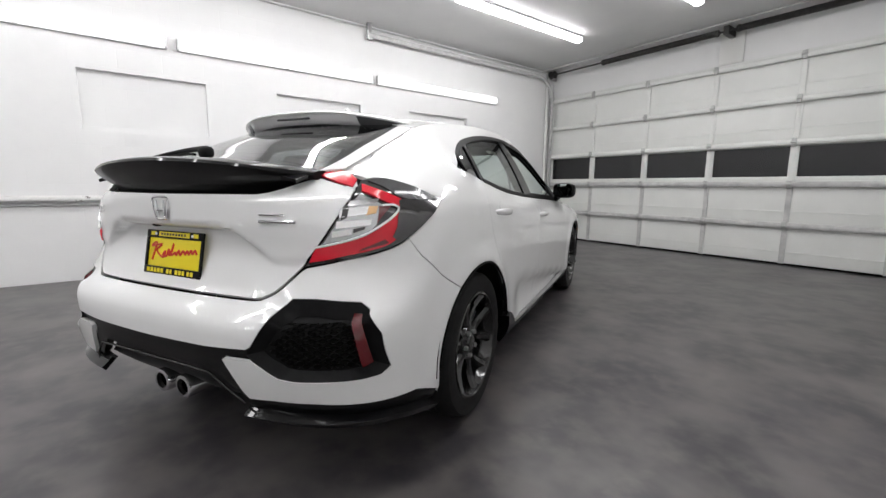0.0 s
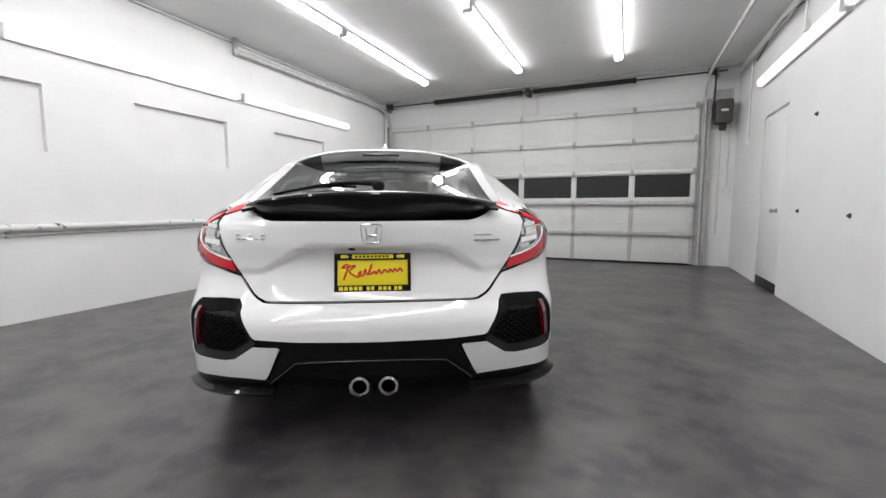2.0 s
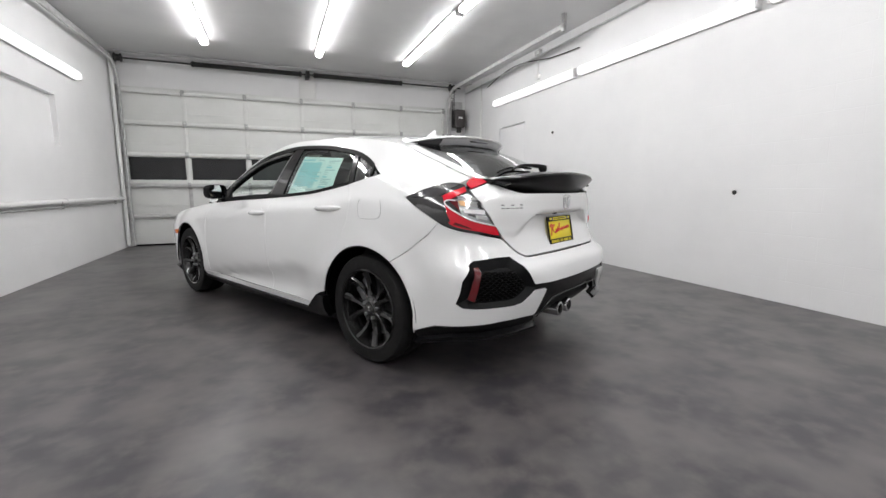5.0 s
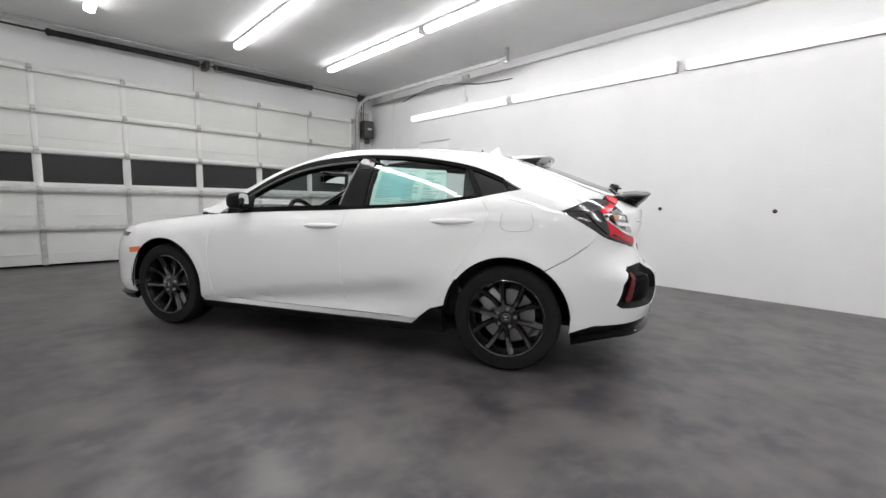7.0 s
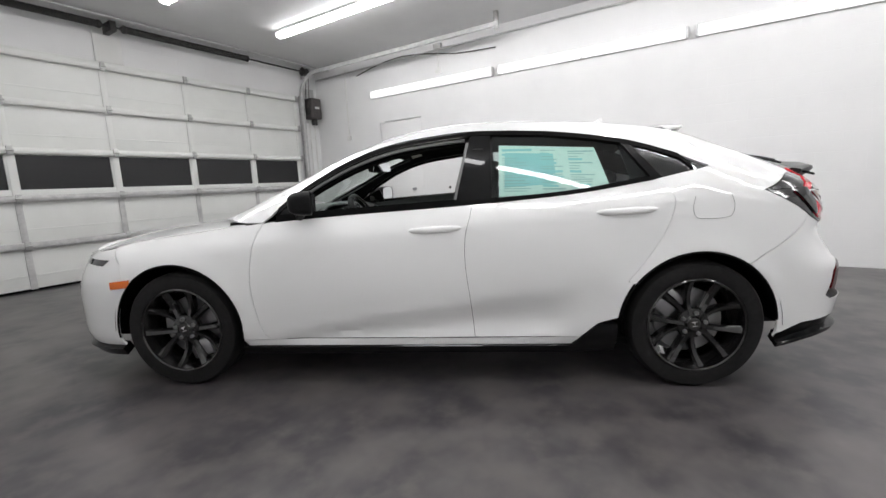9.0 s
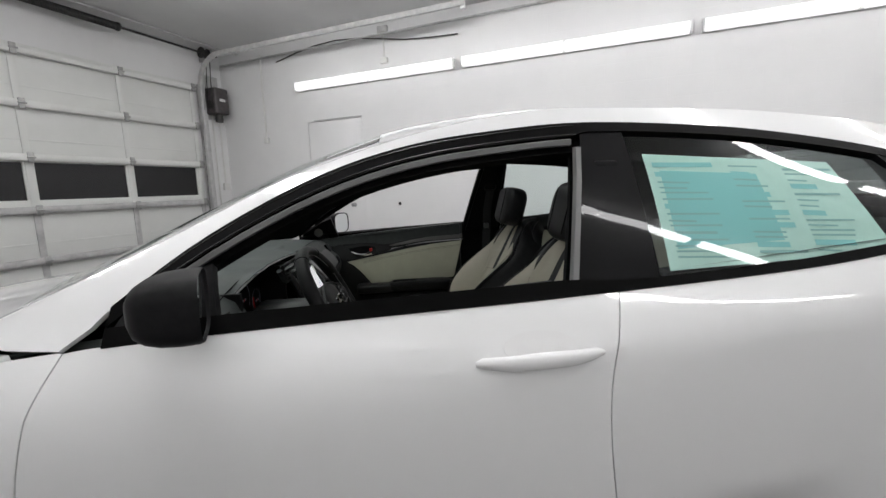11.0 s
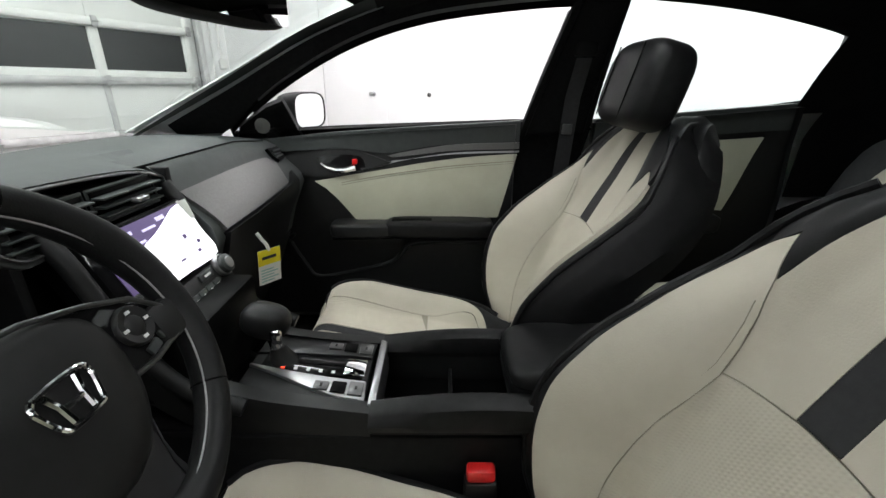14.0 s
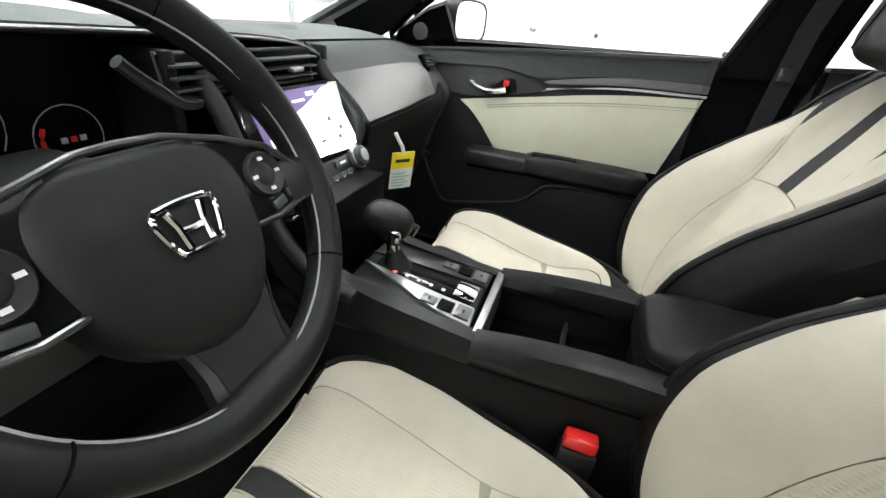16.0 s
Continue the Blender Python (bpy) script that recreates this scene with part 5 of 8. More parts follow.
WHEEL = wheel()
for y in (0.0, 2.70):
    for sx in (-1, 1):
        w = part("wheel", WHEEL["wheel_hub"], None, car, "black ten-spoke alloy wheel with its tyre")
        w.matrix_local = pose(0.762 * sx, y, 0.322, 0, 90 * sx, 0) @ pose(0, 0, 0, 0, 0, 24 if y else 8)
        for n in ("tyre", "barrel", "centre_cap", "cap_emblem"):
            part(n, WHEEL[n], None, w)
        for k in range(5):
            part("wheel_nut", WHEEL["wheel_nut"], None, w).matrix_local = pose(0, 0, 0, 0, 0, 72 * k)
            for n in ("spoke_a", "spoke_b"):
                part("spoke", WHEEL[n], None, w).matrix_local = pose(0, 0, 0, 0, 0, 72 * k)
        d = part("brake", WHEEL["brake_disc"], None, car)
        d.matrix_local = pose(0.762 * sx, y, 0.322, 0, 90 * sx, 0)
        c = part("brake_caliper", WHEEL["brake_caliper"], None, d, "grey brake caliper")
        c.matrix_local = pose(0, 0, 0, 0, 0, (200 if y else 45) if sx < 0 else (-20 if y else 135))
        bm = bmesh.new()
        lathe(bm, [(0.20, -0.30), (0.395, -0.30), (0.395, 0.115)], 40)
        bmesh.ops.delete(bm, geom=[v for v in bm.verts if v.co.x * sx > 0.06], context="VERTS")
        well = part("wheel_well", bm, SEAL, car, "black wheel well lining")
        well.matrix_local = pose(0.755 * sx, y, 0.322, 0, 90 * sx, 0)

# belly and floor pan
bm = bmesh.new()
box(bm, (-0.80, 0.40, 0.17), (0.80, 2.30, 0.20))
box(bm, (-0.55, -0.60, 0.23), (0.55, 0.40, 0.26))
box(bm, (-0.55, 2.30, 0.19), (0.55, 3.45, 0.22))
part("underbody", bm, BLACK, car, "black underbody")
for sx in (-0.06, 0.06):
    bm = lathe(bmesh.new(), [(0.030, 0.0), (0.041, 0.002), (0.044, 0.012), (0.044, 0.16), (0.038, 0.16), (0.034, 0.02)], 32, pose(sx, -0.815, 0.30, -90, 0, 0))
    tip = part("exhaust_tip", bm, CHROME, car, "round chrome exhaust tip")
    part("pipe_bore", lathe(bmesh.new(), [(0.0, 0.08), (0.037, 0.08)], 24, pose(sx, -0.815, 0.30, -90, 0, 0)), SEAL, tip)
    part("pipe_inner", lathe(bmesh.new(), [(0.036, 0.01), (0.036, 0.08)], 24, pose(sx, -0.815, 0.30, -90, 0, 0)), DARK_STEEL, tip)

# front door frames: a dark inner flange, and the broad grey glass channel in it
for sx in (-1, 1):
    top_line = [(1.115 + 0.055 * k, top_z(1.115 + 0.055 * k)) for k in range(17)]
    post_line = [(1.100, 1.270), (1.118, 1.19), (1.140, 1.10), (1.158, 1.02), (1.170, 0.965)]
    for line, off in ((top_line, -0.044 if sx < 0 else -0.026), (post_line, 0.0)):
        pts = [shell(a, b + off) for a, b in line]
        bm = bmesh.new()
        rows = [[bm.verts.new(((p.x + dx) * -sx, p.y + (dz if off == 0.0 else 0.0), p.z + (dz if off else 0.0))) for dx, dz in ((0.006, 0.008), (0.001, 0.006), (0.001, -0.006), (0.006, -0.009), (0.018, -0.009), (0.018, 0.008))] for p in pts]
        for a, b in zip(rows, rows[1:]):
            for k in range(6):
                bm.faces.new((a[k], a[(k + 1) % 6], b[(k + 1) % 6], b[k]))
        part("glass_channel", bm, RUN_GREY, car, "grey window glass channel")
    flange = strip(1.08, 2.02, lambda y: max(top_z(y) - (0.058 if sx < 0 else 0.032), belt_z(y) + 0.004), lambda y: top_z(y) - 0.024, 40)
    part("door_flange", patch(flange, shell, step=0.05, lift=-0.020, rim=0.02, mirror=sx > 0), SEAL, car, "black inner flange of the door frame")

for sx in (-1, 1):
    part("hatch_gap", tube(bmesh.new(), [top(0.992 * sx, 0.0 - 0.052 * k) + Vector((0, 0, 0.0005)) for k in range(11)], 0.0018, 5), GAP_GREY, car, "thin gap beside the hatch")
for dz, mat in ((-0.003, SATIN_BLACK), (-0.026, SATIN_BLACK)):
    bead("frame_ridge", [(1.10 + 0.05 * k, top_z(1.10 + 0.05 * k) + dz) for k in range(20)], lambda a, b: shell(a, b) + Vector((-0.002, 0, 0)), 0.0022, mat, car)


def hatch_shoulder(sx):
    """White skin between the hatch frame and the tail lamp."""
    bm = bmesh.new()
    low_line = bow([TY(-0.42, 1.040), TY(-0.47, 1.052), T(0.64, 1.052), T(0.60, 1.063), T(0.54, 1.075)], 4)
    n = len(low_line) - 1
    rows = []
    for i, (a, b) in enumerate(low_line):
        p, q = shell(a, b), top(-0.975, -0.37 - 0.20 * i / n)
        rows.append([bm.verts.new(((p.x + (q.x - p.x) * k / 4 + 0.003) * -sx, p.y + (q.y - p.y) * k / 4 + 0.003, p.z + (q.z - p.z) * k / 4 - 0.003)) for k in range(5)])
    for a, b in zip(rows, rows[1:]):
        for k in range(4):
            bm.faces.new((a[k], a[k + 1], b[k + 1], b[k]))
    part("hatch_shoulder", bm, PAINT, car, "white shoulder above the tail lamp")


hatch_shoulder(1)
hatch_shoulder(-1)

edge = [(0.41, 0.335), (0.37, 0.372), (0.30, 0.430), (0.22, 0.434), (0.12, 0.436), (0.0, 0.436)]
pts = [shell(*T(x, z)) for x, z in edge]
line = [(p.x, p.y - 0.006, p.z) for p in pts] + [(-p.x, p.y - 0.006, p.z) for p in reversed(pts[:-1])]
part("diffuser_edge", tube(bmesh.new(), line, 0.0035, 6), SATIN_BLACK, car, "thin glossy diffuser edge")

# ---- the cabin ----
def inner(a, b):
    return shell(a, b)


# dark linings behind the painted skins
pair("side_lining", strip(-0.45, 2.28, lambda y: top_z(y) - 0.012 if y > 0.0 else belt_z(y) + 0.03, lambda y: rail(y)[1] - 0.004, 60), shell, HEADLINER, car, "dark pillar and rail lining", step=0.06, lift=-0.028, rim=0.0)
pair("pillar_foot", strip(2.02, 2.36, lambda y: belt_z(y) - 0.06, lambda y: belt_z(y) + 0.022, 12), shell, DASH, car, "dark trim at the foot of the pillar", step=0.06, lift=-0.034, rim=0.0)
pair("rear_side_lining", dense([(0.20, 0.72), (-0.52, 0.72), (-0.52, 0.94), (-0.30, 0.95), (-0.04, 1.06), (0.20, 1.03)], 0.1, True), shell, HEADLINER, car, step=0.08, lift=-0.03, rim=0.0)
pair("front_side_lining", dense([(2.10, 0.25), (2.31, 0.25), (2.33, 0.85), (2.10, 0.88)], 0.1, True), shell, CARPET, car, step=0.08, lift=-0.03, rim=0.0)
pair("pillar_trim", dense([(1.19, 0.30), (1.19, belt_z(1.19)), (1.10, top_z(1.1) - 0.01), (0.965, top_z(0.965) - 0.01), (0.96, 0.30)], 0.06, True), shell, HEADLINER, car, "dark centre pillar lining", step=0.08, lift=-0.045, rim=-0.02)
for half in (-1, 1):
    x0, (w, y0, y1) = 0.97 * half, SUN
    outline = [(0, -0.02), (x0, -0.02), (x0, 1.60), (0, 1.60), (0, y1 + 0.02), (w * half * 0.98, y1 + 0.02), (w * half * 0.98, y0 - 0.02), (0, y0 - 0.02)]
    part("headliner", patch(dense(outline, 0.1, True), top, 0.08, lift=-0.045, rim=-0.03), HEADLINER, car, "black headliner")
part("firewall", box(bmesh.new(), (-0.78, 2.36, 0.2), (0.78, 2.40, 0.90)), CARPET, car)
part("floor_carpet", box(bmesh.new(), (-0.80, 0.25, 0.20), (0.80, 2.38, 0.24), 0.01), CARPET, car, "black floor carpet")
part("rear_bulkhead", box(bmesh.new(), (-0.52, -0.60, 0.25), (0.52, -0.56, 0.98)), CARPET, car)
part("load_floor", box(bmesh.new(), (-0.60, -0.66, 0.50), (0.60, 0.10, 0.56), 0.01), CARPET, car, "black load floor")
part("parcel_shelf", box(bmesh.new(), (-0.62, -0.62, 0.955), (0.62, -0.08, 0.985), 0.008), BLACK, car, "black parcel shelf")


def seat_maps(cx):
    bs = curve([(-0.1, 1.23, 0.36), (0.0, 1.225, 0.42), (0.25, 1.178, 0.56), (0.5, 1.118, 0.72), (0.75, 1.045, 0.87), (1.0, 0.965, 1.005), (1.06, 0.935, 1.02)])
    bw = curve([(-0.1, 0.215), (0.0, 0.240), (0.3, 0.272), (0.6, 0.265), (0.82, 0.232), (0.95, 0.172), (1.06, 0.10)])
    wing = curve([(-0.1, 0.03), (0.0, 0.064), (0.10, 0.108), (0.22, 0.136), (0.34, 0.143), (0.46, 0.120), (0.60, 0.072), (0.76, 0.026), (1.06, 0.0)])

    def back(u, v, off=0.0):
        y, z = bs(v)
        y2, z2 = bs(min(v + 0.02, 1.06))
        y1, z1 = bs(max(v - 0.02, -0.1))
        d = Vector((0, y2 - y1, z2 - z1)).normalized()
        n = Vector((0, d.z, -d.y))
        a = abs(u)
        f = wing(v) * step(0.40, 0.88, a) + 0.014 * step(0.36, 0.56, a) * (1 - step(0.56, 0.8, a)) - 0.10 * step(0.82, 1.03, a) ** 1.6
        f += 0.010 * (1 - step(0.0, 0.5, a)) * math.sin(math.pi * min(max(v, 0.0), 0.56) / 0.56)
        return Vector((cx + u * bw(v), y, z)) + n * (f + off)

    cs = curve([(-0.08, 1.16, 0.405), (0.0, 1.21, 0.405), (0.3, 1.39, 0.410), (0.6, 1.555, 0.425), (0.82, 1.69, 0.450), (0.93, 1.755, 0.460), (1.0, 1.787, 0.447), (1.06, 1.800, 0.41), (1.12, 1.797, 0.36)])
    cw = curve([(-0.08, 0.115), (0.08, 0.135), (0.18, 0.172), (0.34, 0.220), (0.5, 0.246), (0.7, 0.266), (0.85, 0.270), (0.95, 0.255), (1.0, 0.230), (1.12, 0.20)])

    def cushion(u, v, off=0.0):
        y, z = cs(v)
        a = abs(u)
        f = 0.055 * step(0.56, 0.86, a) * (1 - 0.40 * step(0.75, 1.05, v)) - 0.09 * step(0.86, 1.03, a) ** 1.6
        f += 0.008 * (1 - step(0.0, 0.6, a)) * math.sin(math.pi * min(max(v, 0.0), 1.0)) - 0.03 * (1 - step(0.02, 0.20, v))
        return Vector((cx + u * cw(v), y, z + f + off))
    return back, cushion


def shell_mesh(fn, us, vs, down):
    """A closed padded body: the sheet fn over us and vs, and a plainer rear face, set off by down(v)."""
    bm = bmesh.new()
    front = [[bm.verts.new(fn(u, v)) for u in us] for v in vs]
    rear = [[bm.verts.new(fn(u * 0.94, v) + Vector(down(v))) for u in us] for v in vs]
    for g, s in ((front, 1), (rear, -1)):
        for a, b in zip(g, g[1:]):
            for k in range(len(us) - 1):
                f = (a[k], a[k + 1], b[k + 1], b[k])
                bm.faces.new(f if s > 0 else f[::-1])
    for i in range(len(vs) - 1):
        bm.faces.new((front[i][0], front[i + 1][0], rear[i + 1][0], rear[i][0]))
        bm.faces.new((front[i][-1], rear[i][-1], rear[i + 1][-1], front[i + 1][-1]))
    for k in range(len(us) - 1):
        bm.faces.new((front[0][k], rear[0][k], rear[0][k + 1], front[0][k + 1]))
        bm.faces.new((front[-1][k], front[-1][k + 1], rear[-1][k + 1], rear[-1][k]))
    return bm


def rounded(bm, c, r, n=4.0, m=None, seg=24):
    """A pillow: a superellipsoid with centre c and half sizes r."""
    k = 2.0 / n
    sp = lambda a: math.copysign(abs(a) ** k, a)
    rows = []
    for i in range(seg // 2 + 1):
        t = -math.pi / 2 + math.pi * i / (seg // 2)
        row = []
        for j in range(seg):
            p = 2 * math.pi * j / seg
            v = Vector((r[0] * sp(math.cos(t)) * sp(math.cos(p)), r[1] * sp(math.cos(t)) * sp(math.sin(p)), r[2] * sp(math.sin(t))))
            if m is not None:
                v = m @ v
            row.append(bm.verts.new(v + Vector(c)))
        rows.append(row)
    for a, b in zip(rows, rows[1:]):
        for j in range(seg):
            bm.faces.new((a[j], a[(j + 1) % seg], b[(j + 1) % seg], b[j]))
    bmesh.ops.remove_doubles(bm, verts=bm.verts[:], dist=1e-5)
    return bm


def line_on(fn, pts, r, mat, parent, name="seam", off=0.006):
    bm = bmesh.new()
    tube(bm, [fn(u, v, off) for u, v in pts], r, 6)
    return part(name, bm, mat, parent)


def front_seat(cx, label, head_x, head_y, head_z, head_r):
    back, cushion = seat_maps(cx)
    us = [-1.0, -0.97, -0.93, -0.89, -0.85, -0.8, -0.75, -0.65, -0.55, -0.45, -0.3, -0.1, 0.1, 0.3, 0.45, 0.55, 0.65, 0.75, 0.8, 0.85, 0.89, 0.93, 0.97, 1.0]
    vs = [-0.08 + 1.13 * k / 30 for k in range(31)]
    seat = part("front_seat", shell_mesh(lambda u, v: back(u, v, -0.004), us, vs, lambda v: (0, -0.12 + 0.075 * step(0.45, 1.0, v), -0.03 * (1 - step(0.6, 1.0, v)))), LEATHER, car, label)
    part("cushion_base", shell_mesh(lambda u, v: cushion(u, v, -0.004), us, [-0.06 + 1.17 * k / 24 for k in range(25)], lambda v: (0, -0.02, -0.13)), LEATHER, seat)
    lift = dict(step=0.03, rim=0.008, lift=0.004, out=(cx, 0.6, 0.3))
    fb = lambda u, v: back(u, v)
    fc = lambda u, v: cushion(u, v)
    B = lambda name, poly, mat, lab="", st=0.03: part(name, patch(clean(poly), fb, gap=0.0012, **dict(lift, step=st)), mat, seat, lab)
    under = dict(lift, out=(cx, 1.4, -1.0))
    C = lambda name, poly, mat, lab="": part(name, patch(clean(poly), fc, gap=0.0012, **under), mat, seat, lab)
    part("under_cloth", patch(dense([(-0.70, 0.02), (0.70, 0.02), (0.76, 0.30), (0.76, 0.70), (0.58, 0.72), (0.46, 0.94), (-0.46, 0.94), (-0.58, 0.72), (-0.76, 0.70), (-0.76, 0.30)], 0.1, True), fb, step=0.05, rim=0.0, lift=0.0004, out=(cx, 0.6, 0.3)), SEAM_CLOTH, seat)
    part("under_cloth", patch(dense([(-0.62, 0.16), (0.62, 0.16), (0.80, 0.34), (0.80, 0.85), (0.66, 0.98), (-0.66, 0.98), (-0.80, 0.85), (-0.80, 0.34)], 0.1, True), fc, step=0.05, rim=0.0, lift=0.0004, out=(cx, 1.4, -1.0)), SEAM_CLOTH, seat)
    # where the panels meet: the side seam, and the arched seam across the back
    side = curve([(0.0, 0.46), (0.25, 0.525), (0.40, 0.512), (0.57, 0.462), (0.65, 0.485), (0.745, 0.565)])
    arch = lambda u: 0.590 - 0.10 * max(0.0, abs(u) - 0.05) ** 1.6
    vv = lambda a, b, n=8: [a + (b - a) * k / n for k in range(n + 1)]
    st = (-0.055, 0.125)
    for s in (-1, 1):
        edge = [(side(v) * s, v) for v in vv(0.0, 0.745, 12)]
        outer = bow([(0.690 * s, 0.832), (0.775 * s, 0.79), (0.810 * s, 0.68), (0.810 * s, 0.45), (0.795 * s, 0.28), (0.76 * s, 0.12), (0.70 * s, 0.0)], 5)
        B("back_bolster", edge + outer, IVORY, "ivory side bolster", 0.022)
        wedge_in = bow([(0.565 * s, 0.747), (0.545 * s, 0.83), (0.495 * s, 0.94), (0.475 * s, 0.995)], 4)
        B("shoulder_wedge", wedge_in + [(0.62 * s, 0.99), (0.78 * s, 0.90), (0.80 * s, 0.83), (0.775 * s, 0.796), (0.695 * s, 0.836)], LEATHER, "black leather shoulder wedge")
        u0 = st[1] + 0.001 if s > 0 else st[0] - 0.001
        B("upper_panel", [(u0, arch(u0) + 0.001)] + [(u0 + (side(0.57) * s - u0) * k / 4, arch(u0 + (side(0.57) * s - u0) * k / 4) + 0.001) for k in range(1, 5)] + [((side(v) - 0.001) * s, v) for v in vv(0.585, 0.744, 5)] + [((abs(a) - 0.002) * s, b) for a, b in wedge_in[1:]] + [(u0, 0.995)], IVORY, "ivory upper back panel")
        seam = bow([(0.595 * s, 0.190), (0.715 * s, 0.212), (0.735 * s, 0.255), (0.700 * s, 0.32), (0.628 * s, 0.46), (0.645 * s, 0.70), (0.675 * s, 0.90), (0.70 * s, 0.985)], 6)
        rim_line = bow([(0.80 * s, 0.965), (0.875 * s, 0.85), (0.875 * s, 0.70), (0.858 * s, 0.50), (0.865 * s, 0.30), (0.78 * s, 0.185), (0.595 * s, 0.145)], 6)
        C("cushion_bolster", seam + rim_line, IVORY, "ivory cushion bolster")
        for fn, v0, v1 in ((back, 0.0, 0.95), (cushion, 0.10, 0.97)):
            line_on(fn, [((0.885 if v < 0.75 else 0.885 - 0.35 * (v - 0.75)) * s, v) for v in vv(v0, v1, 24)], 0.0060, LEATHER, seat, "piping", 0.002)
        u1 = 0.155 if s > 0 else 0.0
        inset = [(a - 0.004 * s, b) for a, b in seam]
        C("cushion_panel", [(u1 - 0.085, 0.470), (0.30 * s, 0.468)] + [p for p in inset if p[1] > 0.468] + [(u1, 0.985)], IVORY_MESH, "perforated ivory cushion panel")
        C("cushion_rear", [(u1 - 0.085, 0.194)] + [(a, b + 0.003) for a, b in inset if b < 0.462] + [(0.30 * s, 0.464), (u1 - 0.085, 0.464)], IVORY, "")
    C("cushion_bolster", dense([(-0.595, 0.188), (-0.595, 0.147), (0.0, 0.130), (0.595, 0.147), (0.595, 0.188)], 0.06, True), IVORY, "ivory rear border of the cushion")
    knit = [(-side(0.02), 0.02), (-0.2, 0.015), (0.2, 0.015)] + [((side(v) - 0.001), v) for v in vv(0.02, 0.55)] + [(side(0.57) * (1 - 2 * k / 12), arch(side(0.57) * (1 - 2 * k / 12))) for k in range(13)] + [(-(side(v) - 0.001), v) for v in reversed(vv(0.05, 0.55))]
    B("centre_panel", knit, IVORY_MESH, "perforated ivory centre panel")
    B("black_stripe", [(st[0], arch(0) + 0.001), (st[1], arch(0.1) + 0.001)] + [(st[1], v) for v in vv(0.62, 0.995)] + [(st[0], v) for v in reversed(vv(0.62, 0.995))], BLACK_CLOTH, "black stripe in the backrest")
    C("cushion_stripe", [(-0.082, 0.470), (0.068, 0.470), (0.080, 0.62), (0.105, 0.80), (0.150, 0.99), (0.005, 0.99), (-0.040, 0.80), (-0.066, 0.62)], BLACK_CLOTH, "black stripe with a grained surface")
    C("cushion_stripe", [(-0.082, 0.197), (0.066, 0.197), (0.066, 0.464), (-0.082, 0.464)], BLACK_CLOTH)
    for line in ([(0.072, 0.475), (0.084, 0.62), (0.109, 0.80), (0.154, 0.99)], [(-0.086, 0.475), (-0.070, 0.62), (-0.044, 0.80), (0.001, 0.99)]):
        line_on(cushion, bow(line, 6), 0.0022, IVORY, seat, "piping", 0.005)
    C("front_roll", dense([(-0.70, 1.0), (0.70, 1.0), (0.66, 1.09), (-0.66, 1.09)], 0.06, True), IVORY)
    # stitched double seam beside each back seam
    for s in (-1, 1):
        line_on(back, [((side(v) + 0.022) * s, v) for v in vv(0.02, 0.70, 16)], 0.0009, SEAM_CLOTH, seat, "stitch", 0.0046)
    tilt = Matrix.Rotation(radians(14), 4, "X")
    bm = rounded(bmesh.new(), (head_x, head_y, head_z), head_r, 3.8, tilt, 36)
    head = part("headrest", bm, LEATHER, seat, "black leather headrest")
    for sx in (-0.07, 0.07):
        part("headrest_post", tube(bmesh.new(), [(cx + sx, 0.96, 0.96), (cx + sx, head_y - 0.01, head_z - 0.04)], 0.006, 8), CHROME, head)
    for dx in (-0.060, 0.060):
        line_on(lambda u, v, o: Vector((head_x + u, head_y, head_z)) + tilt @ Vector((0, head_r[1] * 0.99 + 0.001, v)), [(dx, -0.075), (dx, 0.0), (dx, 0.072)], 0.0015, SEAL, head, "stitch", 0)
    part("side_trim", box(bmesh.new(), (cx - 0.235, 1.12, 0.27), (cx + 0.235, 1.62, 0.36), 0.03), CABIN_BLACK, seat, "black plastic seat base trim")
    for sx in (-0.2, 0.2):
        part("seat_rail", box(bmesh.new(), (cx + sx - 0.025, 1.05, 0.236), (cx + sx + 0.025, 1.70, 0.28), 0.006), DARK_STEEL, seat)
    return seat


driver_seat = front_seat(-0.343, "ivory and black cloth driver's seat", -0.352, 0.978, 1.088, (0.132, 0.054, 0.098))
passenger_seat = front_seat(0.343, "ivory and black cloth passenger seat", 0.343, 1.012, 1.082, (0.126, 0.052, 0.090))


def rear_bench():
    seat = part("rear_bench", box(bmesh.new(), (-0.66, 0.30, 0.24), (0.66, 0.80, 0.40), 0.04), LEATHER, car, "ivory and black rear bench")
    for c in (-0.36, 0.36):
        bm = rounded(bmesh.new(), (c, 0.57, 0.43), (0.29, 0.26, 0.07), 4.5, None, 28)
        part("rear_cushion", bm, IVORY, seat, "ivory rear cushion")
        m = Matrix.Rotation(radians(22), 4, "X")
        bm = rounded(bmesh.new(), (c, 0.22, 0.68), (0.31, 0.07, 0.31), 5.0, m, 28)
        part("rear_back", bm, BLACK_CLOTH, seat, "black rear backrest")
        bm = rounded(bmesh.new(), (c, 0.245, 0.68), (0.20, 0.062, 0.24), 5.0, m, 28)
        part("rear_back_panel", bm, IVORY, seat, "ivory panel")
        bm = rounded(bmesh.new(), (c, 0.10, 1.03), (0.125, 0.05, 0.07), 3.4, m, 24)
        part("rear_headrest", bm, LEATHER, seat, "black headrest")
    bm = rounded(bmesh.new(), (0.0, 0.20, 0.70), (0.09, 0.07, 0.28), 5.0, Matrix.Rotation(radians(22), 4, "X"), 20)
    part("centre_back", bm, BLACK_CLOTH, seat)
    bm = rounded(bmesh.new(), (0.02, 0.62, 0.56), (0.10, 0.19, 0.035), 4.5, None, 20)
    part("centre_armrest", bm, IVORY_VINYL, seat, "folded-down ivory armrest")


rear_bench()

